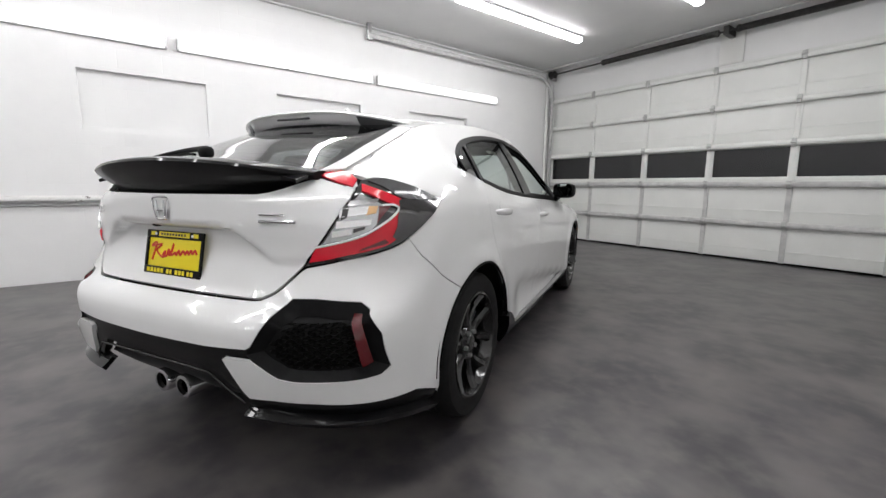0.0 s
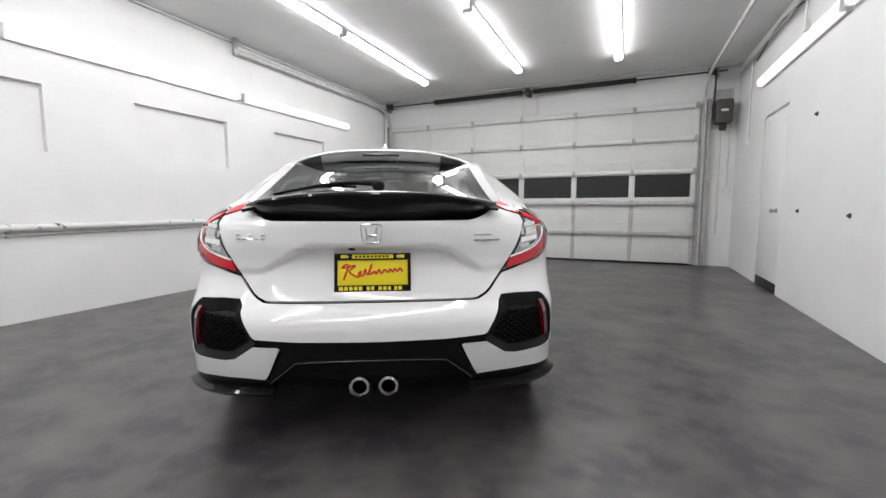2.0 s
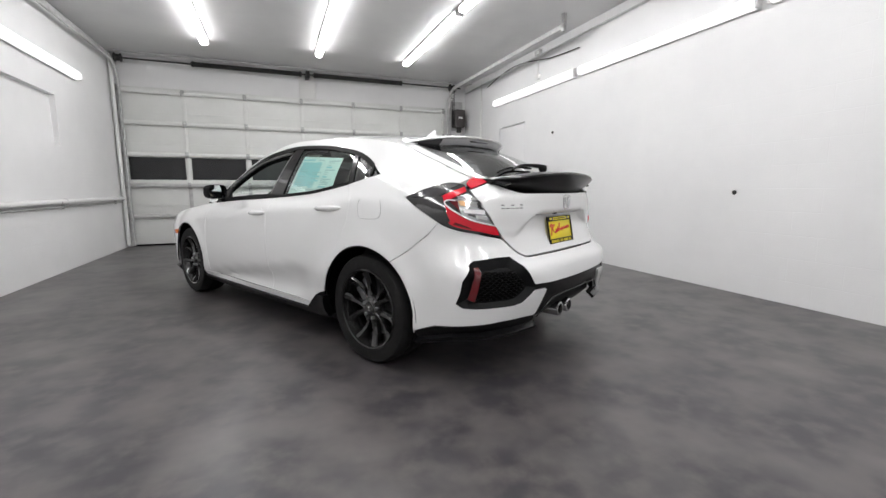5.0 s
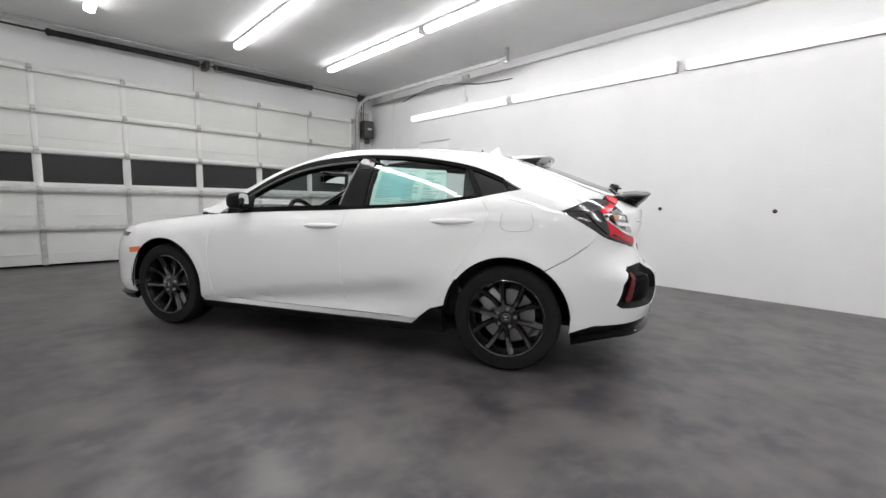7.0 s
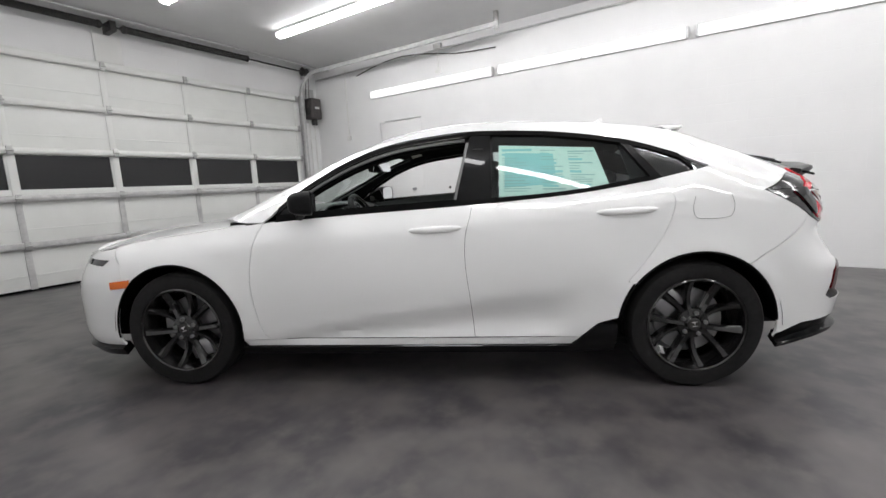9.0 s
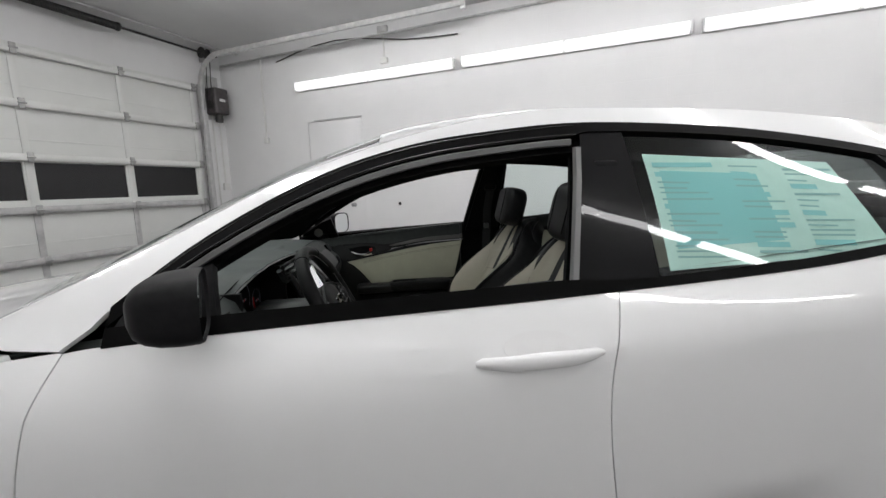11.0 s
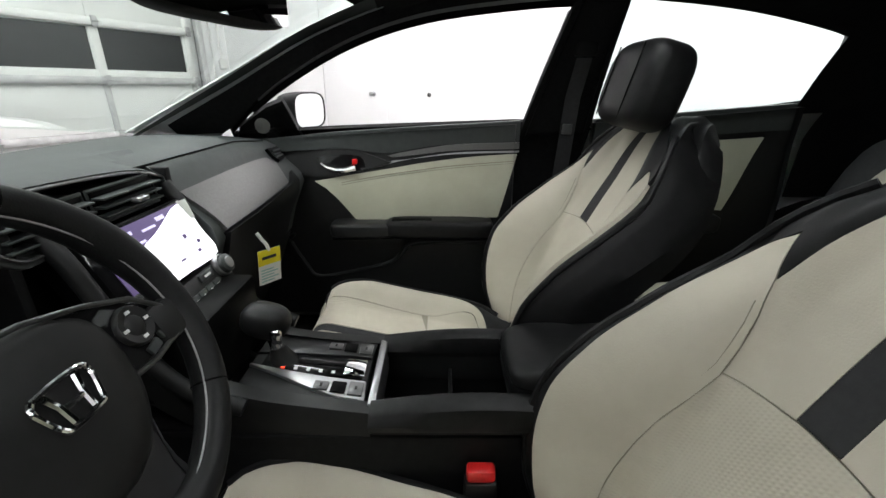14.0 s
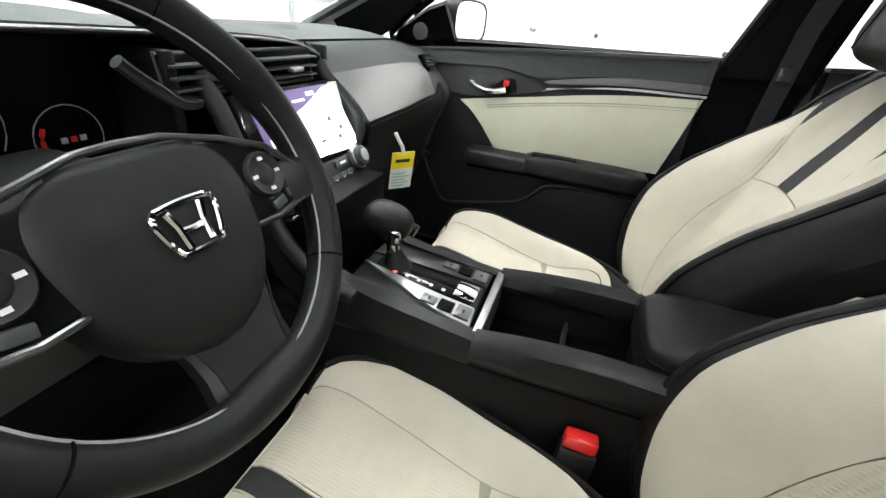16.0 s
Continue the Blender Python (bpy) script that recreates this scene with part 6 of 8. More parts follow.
# ---- door cards ----
def card(y, z):
    """Inner face of the doors on the right."""
    x = 0.745 + 0.03 * step(0.70, 0.95, z) - 0.012 * step(1.5, 1.95, y)
    return Vector((x, y, z))


for sx in (1, -1):
    mir = sx < 0
    P = lambda name, poly, mat, lift=0.0, rim=0.02, label="", parent=None, st=0.06: part(name, patch(poly, card, st, rim=rim, lift=lift, out=(2.0, 1.4, 0.7), mirror=mir), mat, parent or car, label)
    fcard = P("door_card", dense([(1.205, 0.30), (2.10, 0.30), (2.10, 0.90), (1.78, 0.928), (1.205, 0.968)], 0.06, True), CABIN_BLACK, 0.0, -0.02, "black and ivory front door lining")
    P("window_pad", bow([(1.19, 0.912), (1.45, 0.898), (1.62, 0.872), (1.74, 0.884), (1.90, 0.878), (2.08, 0.86)], 5) + dense([(2.08, 0.905), (1.78, 0.937), (1.19, 0.978)] if sx > 0 else [(2.08, 0.885), (1.78, 0.915), (1.19, 0.945)], 0.06), DASH if sx > 0 else CABIN_BLACK, 0.012, 0.03, "soft black pad below the window", fcard)
    # metallic strip in two ribs above the ivory panel
    for a, b, mat in ((0.910, 0.889, CARBON), (0.884, 0.878, SATIN)):
        P("metal_strip", bow([(1.19, a), (1.40, a - 0.009), (1.56, a - 0.034), (1.615, a - 0.047)], 5) + bow([(1.60, b - 0.030), (1.54, b - 0.024), (1.40, b - 0.008), (1.19, b)], 5), mat, 0.016, 0.02, "brushed dark metal strip", fcard, 0.05)
    insert = P("ivory_insert", bow([(1.195, 0.874), (1.35, 0.862), (1.50, 0.842), (1.61, 0.823), (1.74, 0.802), (1.852, 0.783)], 5) + bow([(1.815, 0.760), (1.775, 0.722), (1.745, 0.685), (1.722, 0.655)], 5) + dense([(1.722, 0.655), (1.25, 0.668)], 0.06)[1:], IVORY_VINYL, 0.014, 0.03, "ivory vinyl insert", fcard)
    fold = [card(y, z) for y, z in bow([(1.20, 0.853), (1.40, 0.836), (1.58, 0.812), (1.70, 0.792), (1.765, 0.780)], 6)]
    for dz in (0.0, -0.007):
        part("stitched_fold", tube(bmesh.new(), [((p.x - 0.0145) * sx, p.y, p.z + dz) for p in fold], 0.0014, 5), SEAM_CLOTH, insert)
    P("pull_bezel", bow([(1.60, 0.842), (1.70, 0.874), (1.80, 0.880), (1.90, 0.862), (1.955, 0.838)], 6) + bow([(1.93, 0.808), (1.84, 0.796), (1.74, 0.808), (1.66, 0.824)], 6), CABIN_BLACK, 0.018, 0.03, "dark handle bezel", fcard)
    P("pull_cup", bow([(1.685, 0.826), (1.70, 0.858), (1.76, 0.866), (1.84, 0.856)], 5) + bow([(1.825, 0.828), (1.79, 0.812), (1.72, 0.810)], 5), BLACK_GLOSS, 0.0195, 0.004, "gloss black handle cup", fcard)
    bm = bmesh.new()
    hx = 0.728
    tube(bm, [(sx * hx, 1.825, 0.842), (sx * (hx - 0.010), 1.805, 0.832), (sx * (hx - 0.014), 1.775, 0.824), (sx * (hx - 0.014), 1.745, 0.824), (sx * (hx - 0.008), 1.715, 0.832)], 0.006, 8, True, [0.004, 0.006, 0.007, 0.008, 0.010])
    part("inside_handle", bm, CHROME, fcard, "chrome inside handle")
    part("lock_tab", box(bmesh.new(), (sx * 0.722 - 0.006, 1.708, 0.842), (sx * 0.722 + 0.006, 1.724, 0.858), 0.003), RED_PLASTIC, fcard, "small lock lever with a red mark")
    # armrest in two pieces with a grip slot, a ledge line below, and the map pocket with its rim
    bm = rounded(bmesh.new(), (sx * 0.712, 1.445, 0.640), (0.055, 0.178, 0.030), 5.0, None, 32)
    rest = part("armrest", bm, LEATHER, fcard, "black padded armrest")
    bm = rounded(bmesh.new(), (sx * 0.715, 1.70, 0.632), (0.050, 0.105, 0.026), 5.0, None, 28)
    part("armrest_front", bm, CABIN_BLACK, rest, "front end of the armrest")
    part("grip_slot", box(bmesh.new(), (sx * 0.700 - 0.018, 1.47, 0.664), (sx * 0.700 + 0.018, 1.60, 0.672), 0.003), SEAL, rest, "dark grip slot")
    part("ledge_line", tube(bmesh.new(), [(sx * 0.700, 1.30 + 0.05 * k, 0.607 - 0.001 * k) for k in range(11)], 0.0035, 6), SATIN_BLACK, rest)
    rim_line = bow([(1.25, 0.582), (1.45, 0.582), (1.545, 0.572), (1.58, 0.535), (1.615, 0.506), (1.72, 0.478), (1.86, 0.455), (1.90, 0.50), (1.945, 0.585), (1.93, 0.610)], 5)
    part("pocket_rim", tube(bmesh.new(), [((card(y, z).x - 0.022) * sx, y, z) for y, z in rim_line], 0.007, 8), CABIN_BLACK, fcard, "moulded rim of the door pocket")
    P("pocket_panel", dense([(1.22, 0.33), (1.86, 0.33), (1.86, 0.448), (1.72, 0.470), (1.61, 0.498), (1.575, 0.528), (1.54, 0.564), (1.45, 0.574), (1.22, 0.574)], 0.05, True), CABIN_BLACK, 0.018, 0.03, "", fcard)
    rcard = P("rear_door_card", dense([(0.34, 0.34), (0.96, 0.30), (0.96, 0.975), (0.62, 1.0), (0.30, 1.03)], 0.06, True), CABIN_BLACK, 0.0, -0.02, "black and ivory rear door lining")
    P("window_pad", dense([(0.32, 0.96), (0.95, 0.915), (0.95, 0.985), (0.32, 1.04)], 0.06, True), DASH, 0.012, 0.03, "", rcard)
    P("ivory_insert", dense([(0.40, 0.935), (0.93, 0.895), (0.93, 0.71), (0.50, 0.70)], 0.06, True), IVORY_VINYL, 0.014, 0.03, "ivory vinyl insert", rcard)
    bm = rounded(bmesh.new(), (sx * 0.725, 0.70, 0.66), (0.045, 0.19, 0.035), 5.0, None, 24)
    part("armrest", bm, LEATHER, rcard, "black armrest")

# ---- dashboard ----
dash_line = curve([(0.0, 2.40, 0.925), (0.12, 2.30, 0.945), (0.28, 2.12, 0.953), (0.45, 1.995, 0.942), (0.52, 1.950, 0.918), (0.58, 1.938, 0.888), (0.68, 1.900, 0.845), (0.76, 1.872, 0.800), (0.85, 1.905, 0.715), (0.93, 1.955, 0.56), (1.0, 2.06, 0.36)])


def dash(x, t):
    y, z = dash_line(t)
    hump = step(-0.62, -0.50, x) * (1 - step(-0.24, -0.12, x))
    z += 0.016 * hump * math.exp(-((t - 0.40) / 0.16) ** 2) - 0.03 * step(0.45, 0.75, abs(x)) * math.exp(-((t - 0.35) / 0.3) ** 2)
    y += 0.05 * max(0.0, abs(x) - 0.35) ** 1.5
    return Vector((x, y, z))


D = dict(out=(0, 2.4, 0.6))
dashboard = part("dashboard", patch(dense([(-0.73, 0.0), (0.73, 0.0), (0.73, 0.468), (-0.73, 0.468)], 0.2, True), dash, 0.045, rim=0.0, **D), DASH, car, "dark soft-touch dashboard")
part("dash_face", patch(dense([(-0.73, 0.47), (-0.565, 0.47), (-0.565, 0.82), (-0.18, 0.82), (-0.18, 0.88), (0.135, 0.88), (0.135, 0.47), (0.73, 0.47), (0.73, 0.90), (-0.73, 0.90)], 0.1, True), dash, 0.045, rim=0.03, **D), DASH, dashboard, "dark face of the dashboard")
# lowest part of the face: the footwell's shade is put into a blacker material
part("knee_shade", patch(dense([(-0.73, 0.905), (0.73, 0.905), (0.73, 1.0), (-0.73, 1.0)], 0.1, True), dash, 0.06, rim=0.02, **D), BLACK, dashboard, "lower face of the dashboard, blackened to stand for shade")
# added near-black sheet behind the openings, in place of the cavity's shade
part("dash_cavity_shade", box(bmesh.new(), (-0.60, 2.05, 0.68), (0.16, 2.07, 0.938), 0.0), SEAL, dashboard)
for x in (-0.575, -0.175, 0.145):
    part("dash_divider", box(bmesh.new(), (x - 0.008, 1.945, 0.78), (x + 0.008, 2.06, 0.935), 0.004), BLACK, dashboard)
part("passenger_trim", patch(dense([(0.140, 0.585), (0.35, 0.578), (0.575, 0.585), (0.605, 0.63), (0.56, 0.735), (0.35, 0.745), (0.165, 0.748)], 0.05, True), dash, 0.05, lift=0.008, rim=0.012, **D), CARBON, dashboard, "brushed grey metal trim")
part("lower_panel", patch(dense([(0.165, 0.757), (0.35, 0.754), (0.565, 0.745), (0.64, 0.70), (0.62, 0.955), (0.18, 0.955)], 0.05, True), dash, 0.06, lift=0.012, rim=0.016, **D), BLACK, dashboard, "black glovebox lid")
part("end_vent", patch(dense([(0.615, 0.535), (0.70, 0.53), (0.71, 0.62), (0.64, 0.63)], 0.04, True), dash, 0.05, lift=0.010, rim=0.016, **D), BLACK_GLOSS, dashboard, "round-cornered side air vent")
for k in range(3):
    part("vent_slat", patch(dense([(0.63, 0.548 + 0.026 * k), (0.695, 0.543 + 0.026 * k), (0.695, 0.553 + 0.026 * k), (0.63, 0.558 + 0.026 * k)], 0.04, True), dash, 0.05, lift=0.016, rim=0.006, **D), DASH, dashboard)
part("top_seam", tube(bmesh.new(), [dash(-0.70 + 1.4 * k / 20, 0.47) + Vector((0, -0.001, 0.001)) for k in range(21)], 0.002, 5), SEAL, dashboard)

# brow over the cluster and the middle vents
bm = bmesh.new()
rows = []
brow = curve([(-0.60, 2.00, 0.900), (-0.52, 1.965, 0.940), (-0.37, 1.955, 0.961), (-0.279, 1.965, 0.959), (-0.136, 1.966, 0.955), (0.052, 1.962, 0.945), (0.113, 1.957, 0.933), (0.21, 1.945, 0.868)])
for k in range(33):
    x = -0.60 + 0.81 * k / 32
    y, z = brow(x)
    zz = dash(x, 0.30).z
    rows.append([bm.verts.new(p) for p in ((x, 2.16, zz + 0.001), (x, (y + 2.16) / 2, max(z, zz) + 0.004), (x, y + 0.01, z + 0.003), (x, y, z), (x, y + 0.004, z - 0.008), (x, y + 0.07, z - 0.016), (x, 2.05, z - 0.03))])
for a, b in zip(rows, rows[1:]):
    for k in range(6):
        bm.faces.new((a[k], a[k + 1], b[k + 1], b[k]))
part("instrument_brow", bm, DASH, dashboard, "dark brow over the instruments")
part("brow_line", tube(bmesh.new(), [(-0.60 + 0.81 * k / 32, brow(-0.60 + 0.81 * k / 32)[0] - 0.002, brow(-0.60 + 0.81 * k / 32)[1] - 0.004) for k in range(33)], 0.0022, 6), SATIN, dashboard, "thin metallic edge line")

# middle vents, screen and climate panel
SCREEN_M = Matrix.Translation((0.004, 1.907, 0.821)) @ Matrix.Rotation(radians(64), 4, "X")
stack = part("middle_panel", box(bmesh.new(), (-0.122, -0.062, -0.06), (0.124, 0.064, 0.012), 0.008, SCREEN_M), BLACK_GLOSS, dashboard, "gloss black middle panel of the dashboard")
SCREEN = glow("screen_glow", (0.45, 0.42, 0.62), 0.7)
SCREEN_DIM = glow("screen_violet", (0.10, 0.07, 0.17), 0.25)
screen = part("touch_screen", box(bmesh.new(), (-0.100, -0.055, 0.0125), (0.118, 0.056, 0.0145), 0.001, SCREEN_M), SCREEN_DIM, stack, "lit touch screen under clear film")
SCREEN_MAP = glow("screen_map", (0.80, 0.80, 0.84), 0.85)
bm = bmesh.new()
outline = bow([(-0.078, -0.0545), (0.02, -0.0545), (0.1175, -0.0545), (0.1175, 0.0), (0.1175, 0.048), (0.085, 0.052), (0.050, 0.040), (0.010, 0.026), (-0.030, 0.016), (-0.055, -0.005), (-0.072, -0.032), (-0.078, -0.0545)], 3)
bm.faces.new([bm.verts.new(SCREEN_M @ Vector((x, y, 0.0150))) for x, y in clean(outline)])
part("screen_map", bm, SCREEN_MAP, stack, "bright area of the lit screen")
for x0, x1, y0, y1 in ((-0.090, -0.070, 0.036, 0.044), (-0.052, -0.030, 0.040, 0.046), (0.030, 0.052, 0.042, 0.049), (-0.090, -0.072, 0.010, 0.022), (-0.090, -0.072, -0.018, -0.006), (-0.05, -0.015, 0.022, 0.026), (-0.01, 0.022, 0.036, 0.040)):
    part("screen_tile", box(bmesh.new(), (x0, y0, 0.0152), (x1, y1, 0.0156), 0.0, SCREEN_M), SCREEN, stack)
for x0, x1, y0, y1 in ((0.060, 0.070, -0.004, 0.004), (0.085, 0.094, -0.022, -0.015), (0.072, 0.082, -0.036, -0.030), (0.02, 0.034, -0.034, -0.030)):
    part("map_patch", box(bmesh.new(), (x0, y0, 0.0152), (x1, y1, 0.0156), 0.0, SCREEN_M), SCREEN_DIM, stack)
film = bmesh.new()
film.faces.new([film.verts.new(SCREEN_M @ Vector(p)) for p in ((0.100, 0.058, 0.0160), (0.122, 0.056, 0.020), (0.120, 0.020, 0.0165), (0.108, 0.020, 0.0160))])
part("film_tab", film, PAPER, stack, "pale corner of the protective film")
climate = part("climate_panel", box(bmesh.new(), (-0.118, -0.112, -0.03), (0.122, -0.064, 0.014), 0.005, SCREEN_M), CABIN_BLACK, dashboard, "climate control panel")
part("climate_edge", box(bmesh.new(), (-0.121, -0.119, -0.002), (0.123, -0.1135, 0.020), 0.002, SCREEN_M), CHROME, climate, "chrome lower edge")
for x in (-0.095, 0.100):
    part("climate_knob", lathe(bmesh.new(), [(0.0, 0.034), (0.013, 0.034), (0.0175, 0.031), (0.019, 0.014)], 24, SCREEN_M @ Matrix.Translation((x, -0.078, 0))), DASH, climate, "round control knob")
    part("knob_ring", lathe(bmesh.new(), [(0.0195, 0.024), (0.0215, 0.022), (0.0215, 0.012)], 24, SCREEN_M @ Matrix.Translation((x, -0.078, 0))), SATIN, climate)
    part("knob_cap", lathe(bmesh.new(), [(0.0, 0.0355), (0.010, 0.0355), (0.0115, 0.034)], 20, SCREEN_M @ Matrix.Translation((x, -0.078, 0))), SATIN, climate)
part("auto_button", box(bmesh.new(), (0.028, -0.082, 0.013), (0.068, -0.068, 0.0185), 0.002, SCREEN_M), DASH, climate)
part("button_mark", box(bmesh.new(), (0.040, -0.077, 0.0186), (0.058, -0.073, 0.0190), 0.0, SCREEN_M), WHITE_PLASTIC, climate)
for k in range(6):
    part("climate_button", box(bmesh.new(), (-0.066 + 0.0235 * k, -0.110, 0.012), (-0.0445 + 0.0235 * k, -0.090, 0.0175), 0.002, SCREEN_M), DASH, climate)
    part("button_mark", box(bmesh.new(), (-0.059 + 0.0235 * k, -0.102, 0.0176), (-0.052 + 0.0235 * k, -0.098, 0.0180), 0.0, SCREEN_M), WHITE_PLASTIC, climate)
part("socket_flap", box(bmesh.new(), (0.085, -0.150, -0.02), (0.118, -0.122, 0.008), 0.003, SCREEN_M), CABIN_BLACK, climate)
for sx in (-1, 1):
    rail_pts = bow([(1.955, 0.905), (1.928, 0.862), (1.900, 0.795), (1.866, 0.718), (1.815, 0.655), (1.74, 0.622)], 5)
    part("stack_rail", tube(bmesh.new(), [(0.004 + sx * (0.136 - 0.010 * k / len(rail_pts)), y, z) for k, (y, z) in enumerate(rail_pts)], 0.013, 10), CABIN_BLACK, dashboard, "soft rail beside the middle panel")
for cx in (-0.112, 0.040):
    vb = part("air_vent", box(bmesh.new(), (cx - 0.070, 1.955, 0.882), (cx + 0.070, 2.05, 0.930), 0.006), SEAL, dashboard, "centre air vent")
    part("vent_frame", tube(bmesh.new(), [(cx - 0.072, 1.952, 0.881), (cx + 0.072, 1.952, 0.881), (cx + 0.068, 1.957, 0.930), (cx - 0.074, 1.957, 0.930), (cx - 0.072, 1.952, 0.881)], 0.003, 6), DASH, vb)
    for k in range(3):
        part("vent_slat", box(bmesh.new(), (cx - 0.068, 1.938, 0.889 + 0.0135 * k), (cx + 0.068, 1.972, 0.8925 + 0.0135 * k), 0.001), DASH, vb)
    part("vent_tab", box(bmesh.new(), (cx - 0.014, 1.926, 0.899), (cx + 0.014, 1.940, 0.9065), 0.002), SATIN, vb)
# grey edge that frames the vents: down beside the cluster, along below, and up at the passenger's end
frame_line = bow([(-0.236, 0.926), (-0.218, 0.910), (-0.195, 0.893), (-0.165, 0.874), (-0.125, 0.874)], 4)
part("vent_surround", tube(bmesh.new(), [(x, 1.948, z) for x, z in frame_line], 0.008, 8), DASH, dashboard, "soft edge round the centre vents")
part("vent_edge", tube(bmesh.new(), [(x, 1.939, z + 0.003) for x, z in frame_line], 0.0020, 6), SPOKE_GREY, dashboard, "thin grey edge line")
vb = part("air_vent", box(bmesh.new(), (-0.68, 1.955, 0.850), (-0.585, 2.04, 0.905), 0.008), BLACK_GLOSS, dashboard, "driver's side air vent")

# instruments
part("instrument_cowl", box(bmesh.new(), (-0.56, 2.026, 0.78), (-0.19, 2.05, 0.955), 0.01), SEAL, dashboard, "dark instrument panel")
GAUGE = glow("gauge_red", (0.30, 0.012, 0.010), 0.05)
GAUGE_W = glow("gauge_white", (0.20, 0.21, 0.25), 0.05)
for cx, cz, r in ((-0.365, 0.865, 0.055), (-0.475, 0.845, 0.036), (-0.255, 0.838, 0.036)):
    arcp = [(cx + r * math.cos(radians(a)), 2.022, cz + r * math.sin(radians(a))) for a in range(-30, 211, 15)]
    part("gauge_ring", tube(bmesh.new(), arcp, 0.0007, 5), GAUGE_W, dashboard, "lit gauge scale")
    arcp = [(cx + r * 0.8 * math.cos(radians(a)), 2.021, cz + r * 0.8 * math.sin(radians(a))) for a in range(150, 241, 15)]
    part("gauge_sweep", tube(bmesh.new(), arcp, 0.0024, 5), GAUGE, dashboard, "red lit sweep")
    for q in range(3):
        part("gauge_mark", box(bmesh.new(), (cx - 0.012 + 0.010 * q, 2.018, cz - 0.004), (cx - 0.006 + 0.010 * q, 2.020, cz + 0.002)), GAUGE if q == 1 else GAUGE_W, dashboard)

# ---- steering wheel ----
WM = Matrix.Translation((-0.374, 1.752, 0.856)) @ Matrix(((1, 0, 0, 0), (0, 0.4633, -0.8862, 0), (0, 0.8862, 0.4633, 0), (0, 0, 0, 1)))
bm = bmesh.new()
R0, r0 = 0.1665, 0.0172
rings = []
for k in range(96):
    a = 2 * math.pi * k / 96
    grip = math.exp(-((math.degrees(a) - 28) / 14) ** 2) + math.exp(-((math.degrees(a) - 152) / 14) ** 2)
    foot = math.exp(-((math.degrees(a) - 270) / 13) ** 2)
    rr = r0 * (1 + 0.10 * grip)
    d = Vector((math.cos(a), math.sin(a), 0))
    ring = []
    for j in range(16):
        b = 2 * math.pi * j / 16
        ring.append(bm.verts.new(d * (R0 - 0.004 * foot + rr * (1 + 0.25 * foot) * math.cos(b)) + Vector((0, 0, rr * 1.1 * math.sin(b)))))
    rings.append(ring)
for k in range(96):
    a, b = rings[k], rings[(k + 1) % 96]
    for j in range(16):
        bm.faces.new((a[j], a[(j + 1) % 16], b[(j + 1) % 16], b[j]))
bmesh.ops.transform(bm, matrix=WM, verts=bm.verts[:])
wheel_part = part("steering_wheel", bm, LEATHER, car, "black leather steering wheel")
inseam = [WM @ Vector(((R0 - r0 * 0.93) * math.cos(radians(a)), (R0 - r0 * 0.93) * math.sin(radians(a)), 0.008)) for a in range(0, 361, 5)]
part("rim_stitching", tube(bmesh.new(), inseam, 0.0011, 5), GAP_GREY, wheel_part, "stitched seam inside the rim")
for a in (-38, 218, 62, 118):
    band = [WM @ Vector((math.cos(radians(a)) * (R0 + r0 * 1.02 * math.cos(b)), math.sin(radians(a)) * (R0 + r0 * 1.02 * math.cos(b)), r0 * 1.12 * math.sin(b))) for b in [2 * math.pi * q / 20 for q in range(21)]]
    part("rim_joint", tube(bmesh.new(), band, 0.0011, 5), SEAL, wheel_part)


# the hub sits a little below the middle of the rim
HUB = WM @ Matrix.Translation((-0.002, -0.014, 0.011))


def domed(outline, rings, m):
    """A moulded cover: a closed outline carried up through rings of (scale, height) about its middle."""
    bm = bmesh.new()
    cx, cy = sum(p[0] for p in outline) / len(outline), sum(p[1] for p in outline) / len(outline)
    rows = [[bm.verts.new(m @ Vector((cx + (x - cx) * k, cy + (y - cy) * k, h))) for x, y in outline] for k, h in rings]
    n = len(outline)
    for a, b in zip(rows, rows[1:]):
        for i in range(n):
            bm.faces.new((a[i], a[(i + 1) % n], b[(i + 1) % n], b[i]))
    bm.faces.new(rows[-1])
    return bm


SPOKE_METAL = material("dark_satin_metal", (0.16, 0.16, 0.162), 0.28, 0.9)
half_pad = [(0.0, 0.063), (0.045, 0.062), (0.074, 0.050), (0.086, 0.022), (0.081, -0.022), (0.066, -0.056), (0.042, -0.082), (0.014, -0.094), (0.0, -0.0945)]
pad_line = clean(bow(half_pad + [(-x, y) for x, y in reversed(half_pad[1:-1])] + [half_pad[0]], 4))
part("airbag_pad", domed(pad_line, [(1.0, -0.045), (1.0, -0.024), (0.985, -0.016), (0.95, -0.009), (0.86, -0.004), (0.6, -0.001), (0.3, 0.0), (0.05, 0.0005)], HUB), AIRBAG, wheel_part, "dark airbag cover")
